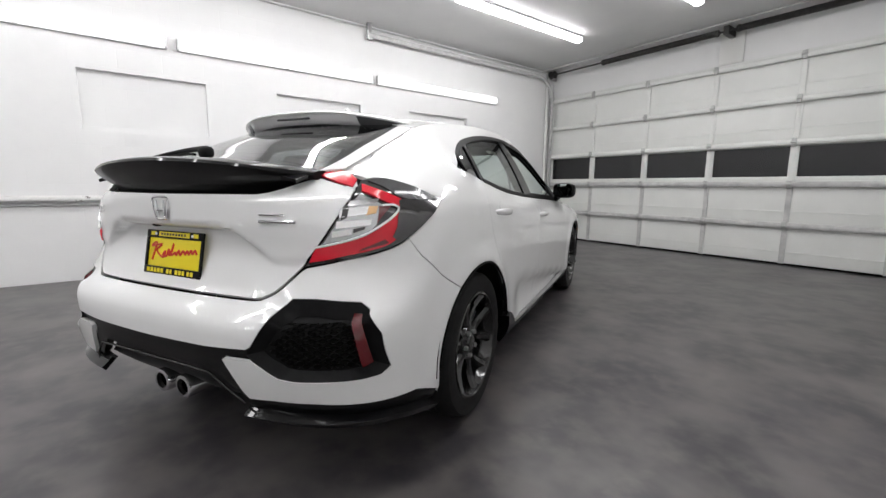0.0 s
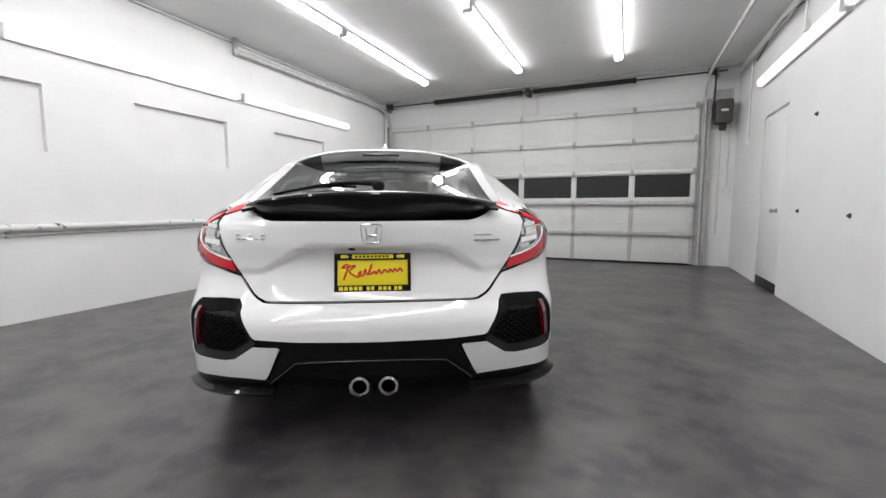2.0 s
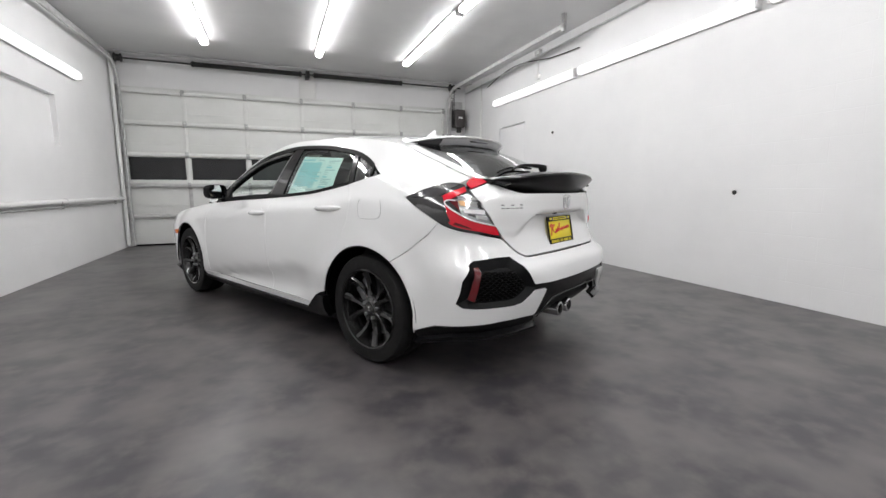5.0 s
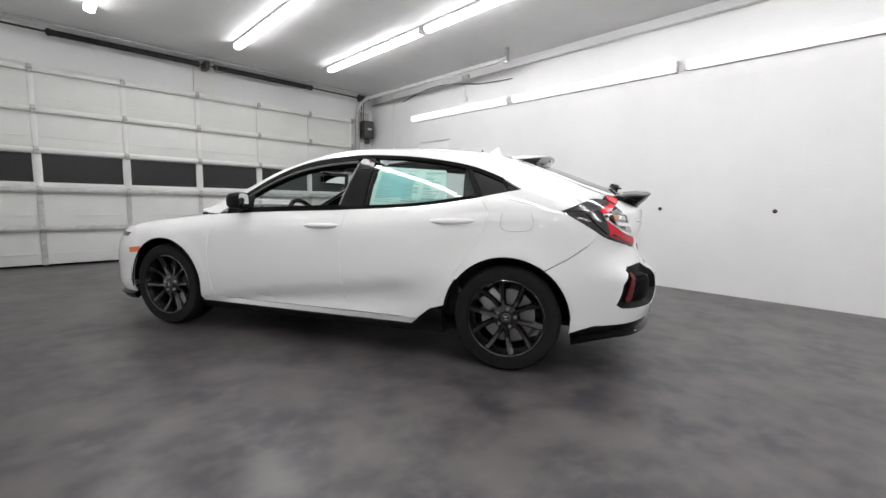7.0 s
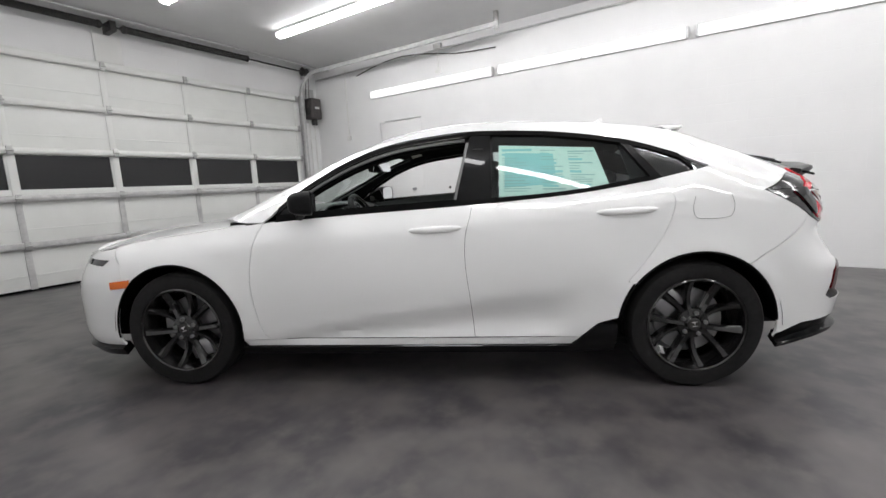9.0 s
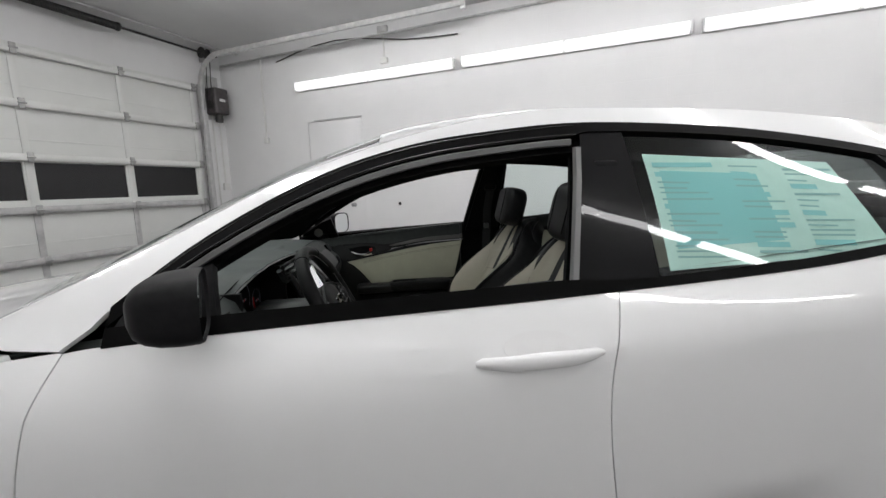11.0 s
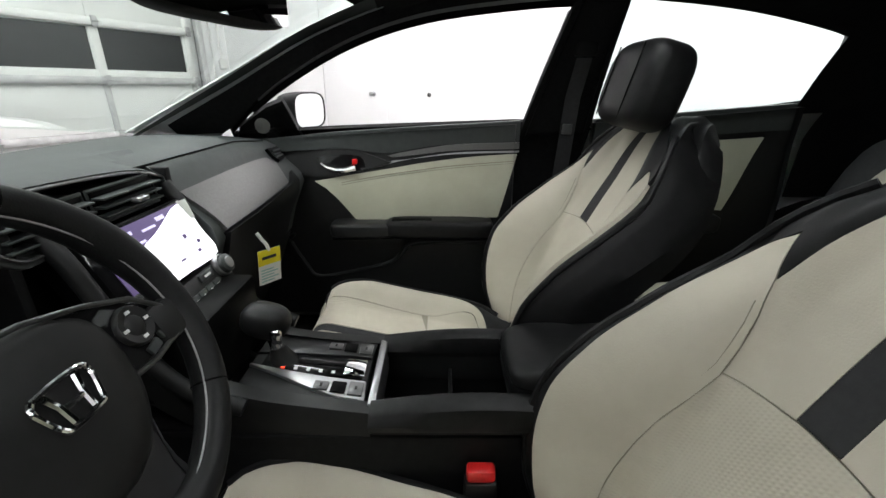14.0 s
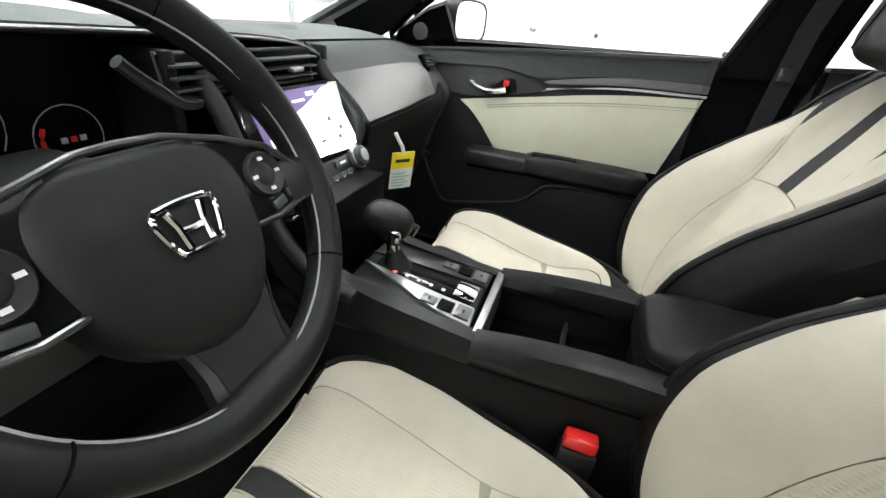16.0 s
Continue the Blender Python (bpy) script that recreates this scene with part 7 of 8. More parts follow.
for s in (-1, 1):
    plate = [(s * x, y) for x, y in bow([(0.050, 0.058), (0.085, 0.047), (0.120, 0.032), (0.147, 0.004), (0.142, -0.017), (0.100, -0.024), (0.060, -0.022)], 3)]
    sp = part("spoke", domed(plate, [(1.0, -0.030), (1.0, -0.012), (0.96, -0.008), (0.5, -0.0075)], HUB), BLACK_GLOSS, wheel_part, "spoke with switches")
    part("spoke_arm", box(bmesh.new(), (-0.030, -0.022, -0.014), (0.030, 0.022, 0.004), 0.008, HUB @ pose(s * 0.150, -0.004, -0.004, 0, 0, 0)), CABIN_BLACK, sp)
    part("spoke_frame", tube(bmesh.new(), [HUB @ Vector((s * x, y, h)) for x, y, h in ((0.0, 0.067, -0.014), (0.030, 0.065, -0.010), (0.075, 0.053, -0.006), (0.118, 0.036, -0.004), (0.146, 0.008, -0.003), (0.147, -0.010, -0.003), (0.136, -0.021, -0.004), (0.100, -0.027, -0.006), (0.072, -0.026, -0.010))], 0.0028, 8), SPOKE_METAL, sp, "satin metal frame")
    hub = HUB @ Matrix.Translation((s * 0.104, 0.012, -0.008))
    part("switch_pad", lathe(bmesh.new(), [(0.0, 0.005), (0.009, 0.005), (0.011, 0.0035), (0.0195, 0.006), (0.0215, 0.003), (0.0215, -0.002)], 28, hub), CABIN_BLACK, sp, "round switch pad")
    for dx, dy in ((0, 0.014), (0.014, 0), (0, -0.014), (-0.014, 0)):
        part("switch_mark", box(bmesh.new(), (-0.0028, -0.0016, 0.0052), (0.0028, 0.0016, 0.0062), 0.0, hub @ Matrix.Translation((dx, dy, 0))), FIXTURE, sp)
    for q in range(2):
        part("switch_key", box(bmesh.new(), (-0.009, -0.005, -0.008), (0.009, 0.005, -0.003), 0.002, HUB @ pose(s * (0.106 + 0.022 * q), -0.016 + 0.006 * q, 0, 0, 0, s * 12)), DASH, sp)
# one broad lower spoke between metal edges
leg_line = [(-0.046, -0.070), (0.046, -0.070), (0.037, -0.108), (0.036, -0.134), (0.028, -0.160), (-0.028, -0.160), (-0.036, -0.134), (-0.037, -0.108)]
LOW = HUB @ Matrix.Translation((0.010, 0.0, -0.004))
lp = part("lower_spoke", domed(leg_line, [(1.0, -0.030), (1.0, -0.014), (0.95, -0.010), (0.5, -0.009)], LOW), SPOKE_GREY, wheel_part, "dark metallic lower spoke")
for s in (-1, 1):
    blade = bmesh.new()
    pts = [(0.052, -0.062, 0.002), (0.043, -0.090, 0.0025), (0.040, -0.110, 0.0035), (0.041, -0.135, 0.005), (0.032, -0.160, 0.002)]
    rows = [[blade.verts.new(LOW @ Vector((s * (x - w), y, -0.010))) if e == 0 else blade.verts.new(LOW @ Vector((s * (x + w), y, -0.013))) for e in (0, 1)] + [blade.verts.new(LOW @ Vector((s * (x + w), y, -0.026)))] for x, y, w in pts]
    for a, b in zip(rows, rows[1:]):
        for q in (0, 1):
            blade.faces.new((a[q], a[q + 1], b[q + 1], b[q]))
    part("spoke_edge", blade, SPOKE_METAL, lp, "satin metal edge of the spoke")


def wheel_badge():
    """A rounded frame with two leaning bars and a cross bar."""
    em = bmesh.new()
    at = lambda x, y: HUB @ Vector((x * 0.86 + 0.008, y * 0.86 - 0.001, 0.0035))
    fr = bow([(-0.026, 0.019), (0.0, 0.021), (0.026, 0.019), (0.030, 0.010), (0.023, -0.016), (0.014, -0.021), (-0.014, -0.021), (-0.023, -0.016), (-0.030, 0.010), (-0.026, 0.019)], 5)
    tube(em, [at(x, y) for x, y in fr], 0.0026, 8)
    for q in (-1, 1):
        tube(em, [at(q * 0.0175, 0.016), at(q * 0.0125, 0.002), at(q * 0.0105, -0.017)], 0.0032, 8, True, [0.0038, 0.0030, 0.0034])
    tube(em, [at(-0.012, -0.002), at(0.0, -0.003), at(0.012, -0.002)], 0.0028, 8)
    part("wheel_emblem", em, CHROME, wheel_part, "chrome emblem shape")


wheel_badge()
part("column_shroud", box(bmesh.new(), (-0.415, 1.80, 0.74), (-0.295, 1.99, 0.85), 0.02), CABIN_BLACK, wheel_part)
for s in (-1, 1):
    part("stalk", tube(bmesh.new(), [(-0.37 + s * 0.05, 1.83, 0.815), (-0.37 + s * 0.12, 1.82, 0.825), (-0.37 + s * 0.19, 1.80, 0.835)], 0.007, 8, True, [0.006, 0.007, 0.011]), BLACK, wheel_part, "black column stalk")

# ---- console ----
console = part("centre_console", box(bmesh.new(), (-0.105, 1.00, 0.24), (0.105, 1.31, 0.575), 0.02), BLACK, car, "black centre console")
part("console_middle", box(bmesh.new(), (-0.105, 1.29, 0.24), (0.105, 1.58, 0.50), 0.006), BLACK, console)
part("console_front", box(bmesh.new(), (-0.10, 1.56, 0.24), (0.11, 1.95, 0.56), 0.02), BLACK, console)
bm = bmesh.new()
rows = []
side_line = curve([(1.555, 0.595), (1.62, 0.602), (1.72, 0.615), (1.82, 0.645), (1.90, 0.70), (1.95, 0.76)])
for k in range(17):
    y = 1.555 + 0.395 * k / 16
    z = side_line(y)
    w = 0.108 - 0.010 * (k / 16)
    rows.append([bm.verts.new(p) for p in ((-w, y, z - 0.09), (-w - 0.004, y, z - 0.02), (-w + 0.004, y, z), (-w + 0.03, y, z + 0.001))])
for a, b in zip(rows, rows[1:]):
    for k in range(3):
        bm.faces.new((a[k], a[k + 1], b[k + 1], b[k]))
part("console_cheek", bm, CABIN_BLACK, console, "soft console flank")
bm = bm2 = bmesh.new()
rows = []
for k in range(17):
    y = 1.555 + 0.395 * k / 16
    z = side_line(y)
    w = 0.118 - 0.010 * (k / 16)
    rows.append([bm2.verts.new(p) for p in ((w, y, z - 0.09), (w + 0.004, y, z - 0.02), (w - 0.004, y, z), (w - 0.03, y, z + 0.001))])
for a, b in zip(rows, rows[1:]):
    for k in range(3):
        bm2.faces.new((a[k], b[k], b[k + 1], a[k + 1]))
part("console_cheek", bm2, CABIN_BLACK, console)
TM = Matrix.Translation((0.0, 1.66, 0.604)) @ Matrix.Rotation(radians(7), 4, "X")
shift = part("shift_panel", box(bmesh.new(), (-0.086, -0.090, -0.03), (0.096, 0.12, 0.0), 0.006, TM), CABIN_BLACK, console, "black shifter panel")
# tapered metal blades beside the gate, broad at the rear where the keys sit
for s, mat in ((-1, SATIN), (1, SPOKE_GREY)):
    c = 0.004
    line = bow([(0.118, 0.016), (0.06, 0.024), (0.0, 0.030), (-0.05, 0.033), (-0.088, 0.034)], 4)
    outer_line = bow([(-0.092, 0.082), (-0.05, 0.078), (0.0, 0.064), (0.06, 0.040), (0.118, 0.019)], 4)
    blade = [(c + s * x, y) for y, x in line + outer_line]
    part("shift_trim", domed(blade, [(1.0, -0.006), (1.0, 0.003), (0.97, 0.005), (0.6, 0.0055)], TM), mat, shift, "satin metal blade beside the gate")
    for k, m2 in ((0, SPOKE_METAL), (1, SEAL), (2, SPOKE_METAL)):
        y = -0.074 + 0.029 * k
        part("console_button", box(bmesh.new(), (c + s * 0.057 - 0.0165 + 0.003 * k, y - 0.0125, 0.004), (c + s * 0.057 + 0.0165 - 0.003 * k, y + 0.0125, 0.0085), 0.002, TM), m2, shift, "console push button")
        if m2 is SPOKE_METAL:
            part("button_mark", box(bmesh.new(), (c + s * 0.057 - 0.004, y - 0.002, 0.0086), (c + s * 0.057 + 0.004, y + 0.002, 0.0090), 0.0, TM), CABIN_BLACK, shift)
part("shift_gate", box(bmesh.new(), (-0.022, -0.080, -0.004), (0.030, 0.10, 0.003), 0.003, TM), BLACK_GLOSS, shift, "gloss black shifter gate")
part("gate_slot", box(bmesh.new(), (0.004, -0.050, 0.002), (0.016, 0.09, 0.0042), 0.001, TM), SEAL, shift)
part("gate_plate", box(bmesh.new(), (-0.018, -0.082, 0.003), (0.028, -0.045, 0.007), 0.003, TM), CHROME, shift, "bright plate at the rear of the gate")
for k in range(5):
    part("gate_mark", box(bmesh.new(), (-0.016, -0.03 + 0.022 * k, 0.0032), (-0.009, -0.024 + 0.022 * k, 0.0040), 0.0, TM), glow("gate_lamp", (0.9, 0.05, 0.02), 1.0) if k == 4 else FIXTURE, shift)
part("shift_boot", tube(bmesh.new(), [(0.010, 1.725, 0.598), (0.011, 1.730, 0.615), (0.012, 1.735, 0.640)], 0.016, 16, True, [0.032, 0.024, 0.013]), LEATHER, shift, "black shifter boot")
part("shift_sleeve", tube(bmesh.new(), [(0.012, 1.735, 0.630), (0.012, 1.738, 0.650), (0.012, 1.742, 0.672)], 0.013, 16, True, [0.013, 0.011, 0.012]), CHROME, shift, "chrome shifter sleeve")
part("shift_knob", rounded(bmesh.new(), (0.012, 1.748, 0.694), (0.034, 0.042, 0.029), 2.5, Matrix.Rotation(radians(14), 4, "X"), 28), LEATHER, shift, "black leather shift knob")
part("knob_button", box(bmesh.new(), (-0.026, 1.712, 0.668), (-0.014, 1.730, 0.694), 0.004), CHROME, shift)
# padded bin edges with a step below them, and the bin between
for x0, x1 in ((-0.120, -0.070), (0.080, 0.124)):
    pad = bmesh.new()
    rows = []
    for k in range(13):
        y = 1.255 + (1.556 - 1.255) * k / 12
        zt = 0.602 + 0.010 * math.sin(math.pi * k / 12) ** 1.0 + 0.012 * (1 - k / 12)
        mx = (x0 + x1) / 2
        prof = [(x0, 0.572), (x0 - 0.004, 0.585), (x0 + 0.004, zt - 0.006), (x0 + 0.014, zt), (x1 - 0.012, zt), (x1 - 0.002, zt - 0.008), (x1, 0.572)]
        rows.append([pad.verts.new((x, y, z)) for x, z in prof])
    for a, b in zip(rows, rows[1:]):
        for q in range(7):
            pad.faces.new((a[q], a[(q + 1) % 7], b[(q + 1) % 7], b[q]))
    pad.faces.new(rows[0])
    pad.faces.new(rows[-1][::-1])
    part("bin_edge", pad, LEATHER, console, "padded edge of the console bin")
    part("bin_wall", box(bmesh.new(), (x0 + 0.012, 1.27, 0.40), (x1 - 0.008, 1.556, 0.573), 0.004), CABIN_BLACK, console)
part("console_flank", box(bmesh.new(), (-0.1135, 1.02, 0.26), (-0.100, 1.90, 0.556), 0.005), BLACK, console, "plain lower flank of the console")
part("bin_floor", box(bmesh.new(), (-0.08, 1.30, 0.495), (0.09, 1.56, 0.512), 0.002), SEAL, console)
part("bin_front", box(bmesh.new(), (-0.088, 1.548, 0.53), (0.098, 1.562, 0.601), 0.004), SATIN, console)
part("bin_ridge", box(bmesh.new(), (-0.07, 1.42, 0.510), (0.08, 1.426, 0.545), 0.002), CABIN_BLACK, console)
part("armrest_lid", rounded(bmesh.new(), (0.002, 1.150, 0.612), (0.092, 0.180, 0.044), 5.5, None, 32), LEATHER, console, "black leather armrest lid")
part("lid_seam", tube(bmesh.new(), [(0.002 + x, 1.150 + y, 0.628) for x, y in bow([(-0.0925, -0.10), (-0.0925, 0.10), (-0.085, 0.165), (-0.05, 0.1805), (0.05, 0.1805), (0.085, 0.165), (0.0925, 0.10)], 4)], 0.0012, 5), SEAL, console)
# a solid near-black block stands for the shade inside the cubby
part("cubby_shade", box(bmesh.new(), (-0.10, 1.80, 0.60), (0.11, 1.98, 0.74), 0.01), SEAL, console, "solid near-black block for the shaded cubby below the climate panel")
part("hazard_light", box(bmesh.new(), (-0.012, 1.822, 0.722), (0.014, 1.829, 0.731), 0.001), glow("amber_glow", (1.0, 0.16, 0.01), 2.0), dashboard, "small lit amber indicator")
for s, y0 in ((-1, 1.378), (1, 1.378)):
    bk = part("belt_buckle", box(bmesh.new(), (s * 0.132 - 0.015, y0 - 0.026, 0.40), (s * 0.132 + 0.015, y0 + 0.026, 0.492), 0.006, None), CABIN_BLACK, car, "seat belt buckle")
    part("release_button", box(bmesh.new(), (s * 0.132 - 0.012, y0 - 0.023, 0.4915), (s * 0.132 + 0.012, y0 + 0.023, 0.515), 0.005), RED_PLASTIC, bk, "red release button")
    bx = s * 0.715
    bm = bmesh.new()
    line = [(s * 0.665, 1.035, 1.19), (s * 0.690, 1.055, 1.05), (s * 0.712, 1.06, 0.85), (s * 0.725, 1.08, 0.45)]
    for i, (a, b) in enumerate(zip(line, line[1:])):
        vs4 = [bm.verts.new(p) for p in ((a[0], a[1] - 0.023, a[2]), (a[0], a[1] + 0.023, a[2]), (b[0], b[1] + 0.023, b[2]), (b[0], b[1] - 0.023, b[2]))]
        bm.faces.new(vs4)
    belt = part("seat_belt", bm, BLACK_CLOTH, car, "black seat belt")
    part("belt_tongue", box(bmesh.new(), (s * 0.695 - 0.005, 1.045, 0.945), (s * 0.695 + 0.005, 1.075, 0.975), 0.003), SPOKE_METAL, belt)
    part("belt_anchor", box(bmesh.new(), (s * 0.665 - 0.018, 1.01, 1.16), (s * 0.665 + 0.018, 1.075, 1.235), 0.01), BLACK, belt)

# dark header band along the top of the windscreen, deeper beside the mirror
frit = [(-0.95, 1.58), (0.95, 1.58), (0.95, 1.66), (0.70, 1.72), (0.40, 1.775), (0.15, 1.795), (-0.15, 1.795), (-0.45, 1.79), (-0.70, 1.76), (-0.95, 1.70)]
part("windscreen_band", patch(dense(frit, 0.1, True), top, 0.08, lift=-0.012, rim=0.0), HEADLINER, car, "dark band along the windscreen head")
pair("quarter_trim", dense([(0.30, 1.02), (0.33, 1.255), (0.10, 1.185), (-0.10, 1.09), (-0.05, 1.03)], 0.05, True), shell, HEADLINER, car, "dark lining behind the quarter window", step=0.06, lift=-0.024, rim=0.0)
# mirror, visors and roof console
MM = Matrix.Translation((0.012, 1.745, 1.192)) @ Matrix.Rotation(radians(-14), 4, "Z")
rm = part("rear_view_mirror", rounded(bmesh.new(), (0.012, 1.745, 1.192), (0.140, 0.022, 0.038), 4.5, Matrix.Rotation(radians(-14), 4, "Z"), 28), BLACK, car, "black rear-view mirror")
part("mirror_glass", box(bmesh.new(), (-0.126, -0.0245, -0.030), (0.126, -0.0225, 0.030), 0.0, MM), MIRROR, rm, "mirror glass")
part("mirror_stem", tube(bmesh.new(), [(0.02, 1.755, 1.205), (0.015, 1.80, 1.250), (0.01, 1.84, 1.258)], 0.012, 10), BLACK, rm)
part("sensor_housing", box(bmesh.new(), (-0.08, 1.64, 1.265), (0.10, 1.80, 1.312), 0.02), BLACK, car, "black camera housing at the windscreen")
V = dict(out=(0, 1.5, 0.5))
for s in (-1, 1):
    vz = part("sun_visor", patch(dense([(0.20 * s, 1.43), (0.84 * s, 1.43), (0.84 * s, 1.615), (0.20 * s, 1.615)], 0.1, True), top, 0.08, lift=-0.062, rim=-0.016, **V), HEADLINER, car, "dark sun visor")
    a, b = (0.20, 0.44) if s < 0 else (0.60, 0.76)
    part("visor_label", patch([(a * s, 1.51), (b * s, 1.51), (b * s, 1.59), (a * s, 1.59)], top, 0.08, lift=-0.0645, rim=0.0, **V), PAPER, vz, "white warning label")
ohc = part("roof_console", patch(dense([(-0.17, 1.42), (0.17, 1.42), (0.15, 1.63), (-0.15, 1.63)], 0.1, True), top, 0.08, lift=-0.100, rim=-0.06, **V), CABIN_BLACK, car, "black roof console")
panel = part("lamp_panel", patch(dense([(-0.12, 1.515), (0.13, 1.515), (0.12, 1.605), (-0.11, 1.605)], 0.05, True), top, 0.05, lift=-0.103, rim=-0.004, **V), FIXTURE, ohc, "pale grey lamp panel")
for x0, x1 in ((-0.105, -0.045), (0.055, 0.115)):
    part("map_lamp", patch([(x0, 1.56), (x1, 1.56), (x1, 1.598), (x0, 1.598)], top, 0.04, lift=-0.106, rim=0.0, **V), CLEAR_LENS, panel, "clear map lamp")
part("sunglass_slot", patch([(-0.035, 1.545), (0.045, 1.545), (0.045, 1.592), (-0.035, 1.592)], top, 0.04, lift=-0.106, rim=0.0, **V), SEAL, panel, "dark switch recess")
for k in range(5):
    part("speaker_slot", patch([(0.060 + 0.011 * k, 1.522), (0.065 + 0.011 * k, 1.522), (0.065 + 0.011 * k, 1.550), (0.060 + 0.011 * k, 1.550)], top, 0.04, lift=-0.106, rim=0.0, **V), SEAL, panel)
for s in (-1, 1):
    part("pillar_speaker", lathe(bmesh.new(), [(0.0, 0.0), (0.022, 0.0), (0.024, 0.006), (0.0, 0.008)], 20, pose(s * 0.745, 2.00, 0.955, 0, -90 * s, 0)), DARK_STEEL, car, "small round speaker")
for s in (-1, 1):
    part("pillar_lining", patch(dense([(0.905 * s, 1.56), (0.998 * s, 1.56), (0.998 * s, 2.40), (0.975 * s, 2.40)], 0.1, True), top, 0.08, lift=-0.014, rim=0.0, out=(0, 1.5, 0.5)), DASH, car, "dark windscreen pillar lining")

FIN_Y = 0.29

# ---- outer details of the car ----
for sx in (-1, 1):
    k = 2 / 3.6
    sp = lambda a: math.copysign(abs(a) ** k, a)
    m = Matrix.Translation((sx * 0.895, 1.890, 0.994)) @ Matrix.Rotation(radians(-19 * sx), 4, "Z")
    bm = bmesh.new()
    rings = []
    for depth, size in ((0.004, 0.95), (-0.002, 0.99), (0.004, 1.02), (0.03, 1.02), (0.06, 0.97), (0.082, 0.87), (0.098, 0.70), (0.108, 0.42), (0.111, 0.08)):
        rings.append([bm.verts.new(m @ Vector((0.086 * size * sp(math.cos(radians(a))), depth, 0.059 * size * sp(math.sin(radians(a)))))) for a in range(0, 360, 10)])
    for a, b in zip(rings, rings[1:]):
        for q in range(36):
            bm.faces.new((a[q], a[(q + 1) % 36], b[(q + 1) % 36], b[q]))
    bm.faces.new(rings[-1])
    door_mirror = part("door_mirror", bm, BLACK, car, "gloss black door mirror")
    part("mirror_foot", tube(bmesh.new(), [(sx * 0.795, 1.995, 0.916), (sx * 0.835, 1.975, 0.930), (sx * 0.865, 1.95, 0.955)], 0.02, 12, True, [0.026, 0.022, 0.024]), BLACK, door_mirror)
    bm = bmesh.new()
    ring = [bm.verts.new(m @ Vector((0.080 * sp(math.cos(radians(a))), 0.0015, 0.0545 * sp(math.sin(radians(a)))))) for a in range(0, 360, 10)]
    bm.faces.new(ring)
    part("mirror_glass", bm, MIRROR, door_mirror, "mirror glass")

    for y0, y1, z0, z1 in ((1.135, 1.40, 0.834, 0.842), (0.205, 0.485, 0.893, 0.901)):
        bm = bmesh.new()
        rings = []
        for q in range(17):
            t = q / 16
            y = y0 + (y1 - y0) * t
            z = z0 + (z1 - z0) * (1 - t)
            out = -0.008 + 0.019 * (step(0.0, 0.30, t) * step(1.0, 0.70, t)) ** 0.7
            x = flank(y, z) + out
            th = 0.009 + 0.002 * math.sin(math.pi * t)
            hh = 0.008 + 0.010 * math.sin(math.pi * t) ** 0.6
            rings.append([bm.verts.new((sx * (x + th * math.cos(radians(a))), y, z + hh * math.sin(radians(a)))) for a in range(0, 360, 30)])
        for a, b in zip(rings, rings[1:]):
            for q in range(12):
                bm.faces.new((a[q], a[(q + 1) % 12], b[(q + 1) % 12], b[q]))
        bm.faces.new(rings[0])
        bm.faces.new(rings[-1][::-1])
        grip = part("door_handle", bm, PAINT, car, "white pull handle")
        # the shallow hand hollow behind the grip: a patch with shade in its colour
        hollow = [((y0 + y1) / 2 + 0.075 * math.cos(radians(a)), (z0 + z1) / 2 + 0.022 + 0.030 * math.sin(radians(a))) for a in range(0, 360, 15)]
        part("grip_hollow_shade", patch(hollow, shell, step=0.03, lift=0.0012, rim=0.002, mirror=sx > 0), PAINT_SHADE, grip, "painted shade of the hand hollow behind the grip")
    # wheel arch lips in black rubber along the edge
    for cy in (0.0, 2.70):
        pts = [shell(a, b) for a, b in arc(cy, ARCH - 0.002, 6 if cy == 0 else -6, 176 if cy == 0 else 186, 36)]
        part("arch_lip", tube(bmesh.new(), [(p.x * -sx, p.y, p.z) for p in pts], 0.006, 6), SEAL, car)

fuel = [shell(a, b) for a, b in bow([(0.035, 0.955), (0.045, 0.905), (0.035, 0.862), (0.0, 0.850), (-0.10, 0.852), (-0.135, 0.870), (-0.142, 0.91), (-0.13, 0.955)], 5)]
part("fuel_door_gap", tube(bmesh.new(), [(p.x - 0.0005, p.y, p.z) for p in fuel], 0.0014, 5), GAP_GREY, car, "thin gap round the fuel door")

# number plate in its black frame
PM = Matrix(((1, 0, 0, 0), (0, 0.1835, -0.983, -0.7625), (0, 0.983, 0.1835, 0.772), (0, 0, 0, 1)))
plate = part("number_plate", box(bmesh.new(), (-0.152, -0.076, 0.0), (0.152, 0.076, 0.004), 0.002, PM), YELLOW, car, "yellow paper plate in a black frame")
for lo, hi in (((-0.158, -0.080, 0.002), (0.158, -0.052, 0.010)), ((-0.158, 0.052, 0.002), (0.158, 0.080, 0.010)), ((-0.158, -0.053, 0.002), (-0.145, 0.053, 0.010)), ((0.145, -0.053, 0.002), (0.158, 0.053, 0.010))):
    part("plate_frame", box(bmesh.new(), lo, hi, 0.003, PM), BLACK, plate, "black plate frame bar")
x = -0.138
for k, w in enumerate((0.022, 0.019, 0.019, 0.019, 0.019, 0.012, 0.019, 0.016, 0.012, 0.019, 0.019, 0.017, 0.008, 0.017, 0.019)):
    if w > 0.013:
        part("plate_bar", box(bmesh.new(), (x, -0.0735, 0.0102), (x + w - 0.005, -0.058, 0.0110), 0.0, PM), YELLOW, plate)
    x += w + 0.0005
part("plate_bar", box(bmesh.new(), (-0.085, 0.058, 0.0102), (0.085, 0.075, 0.0110), 0.0, PM), YELLOW, plate)
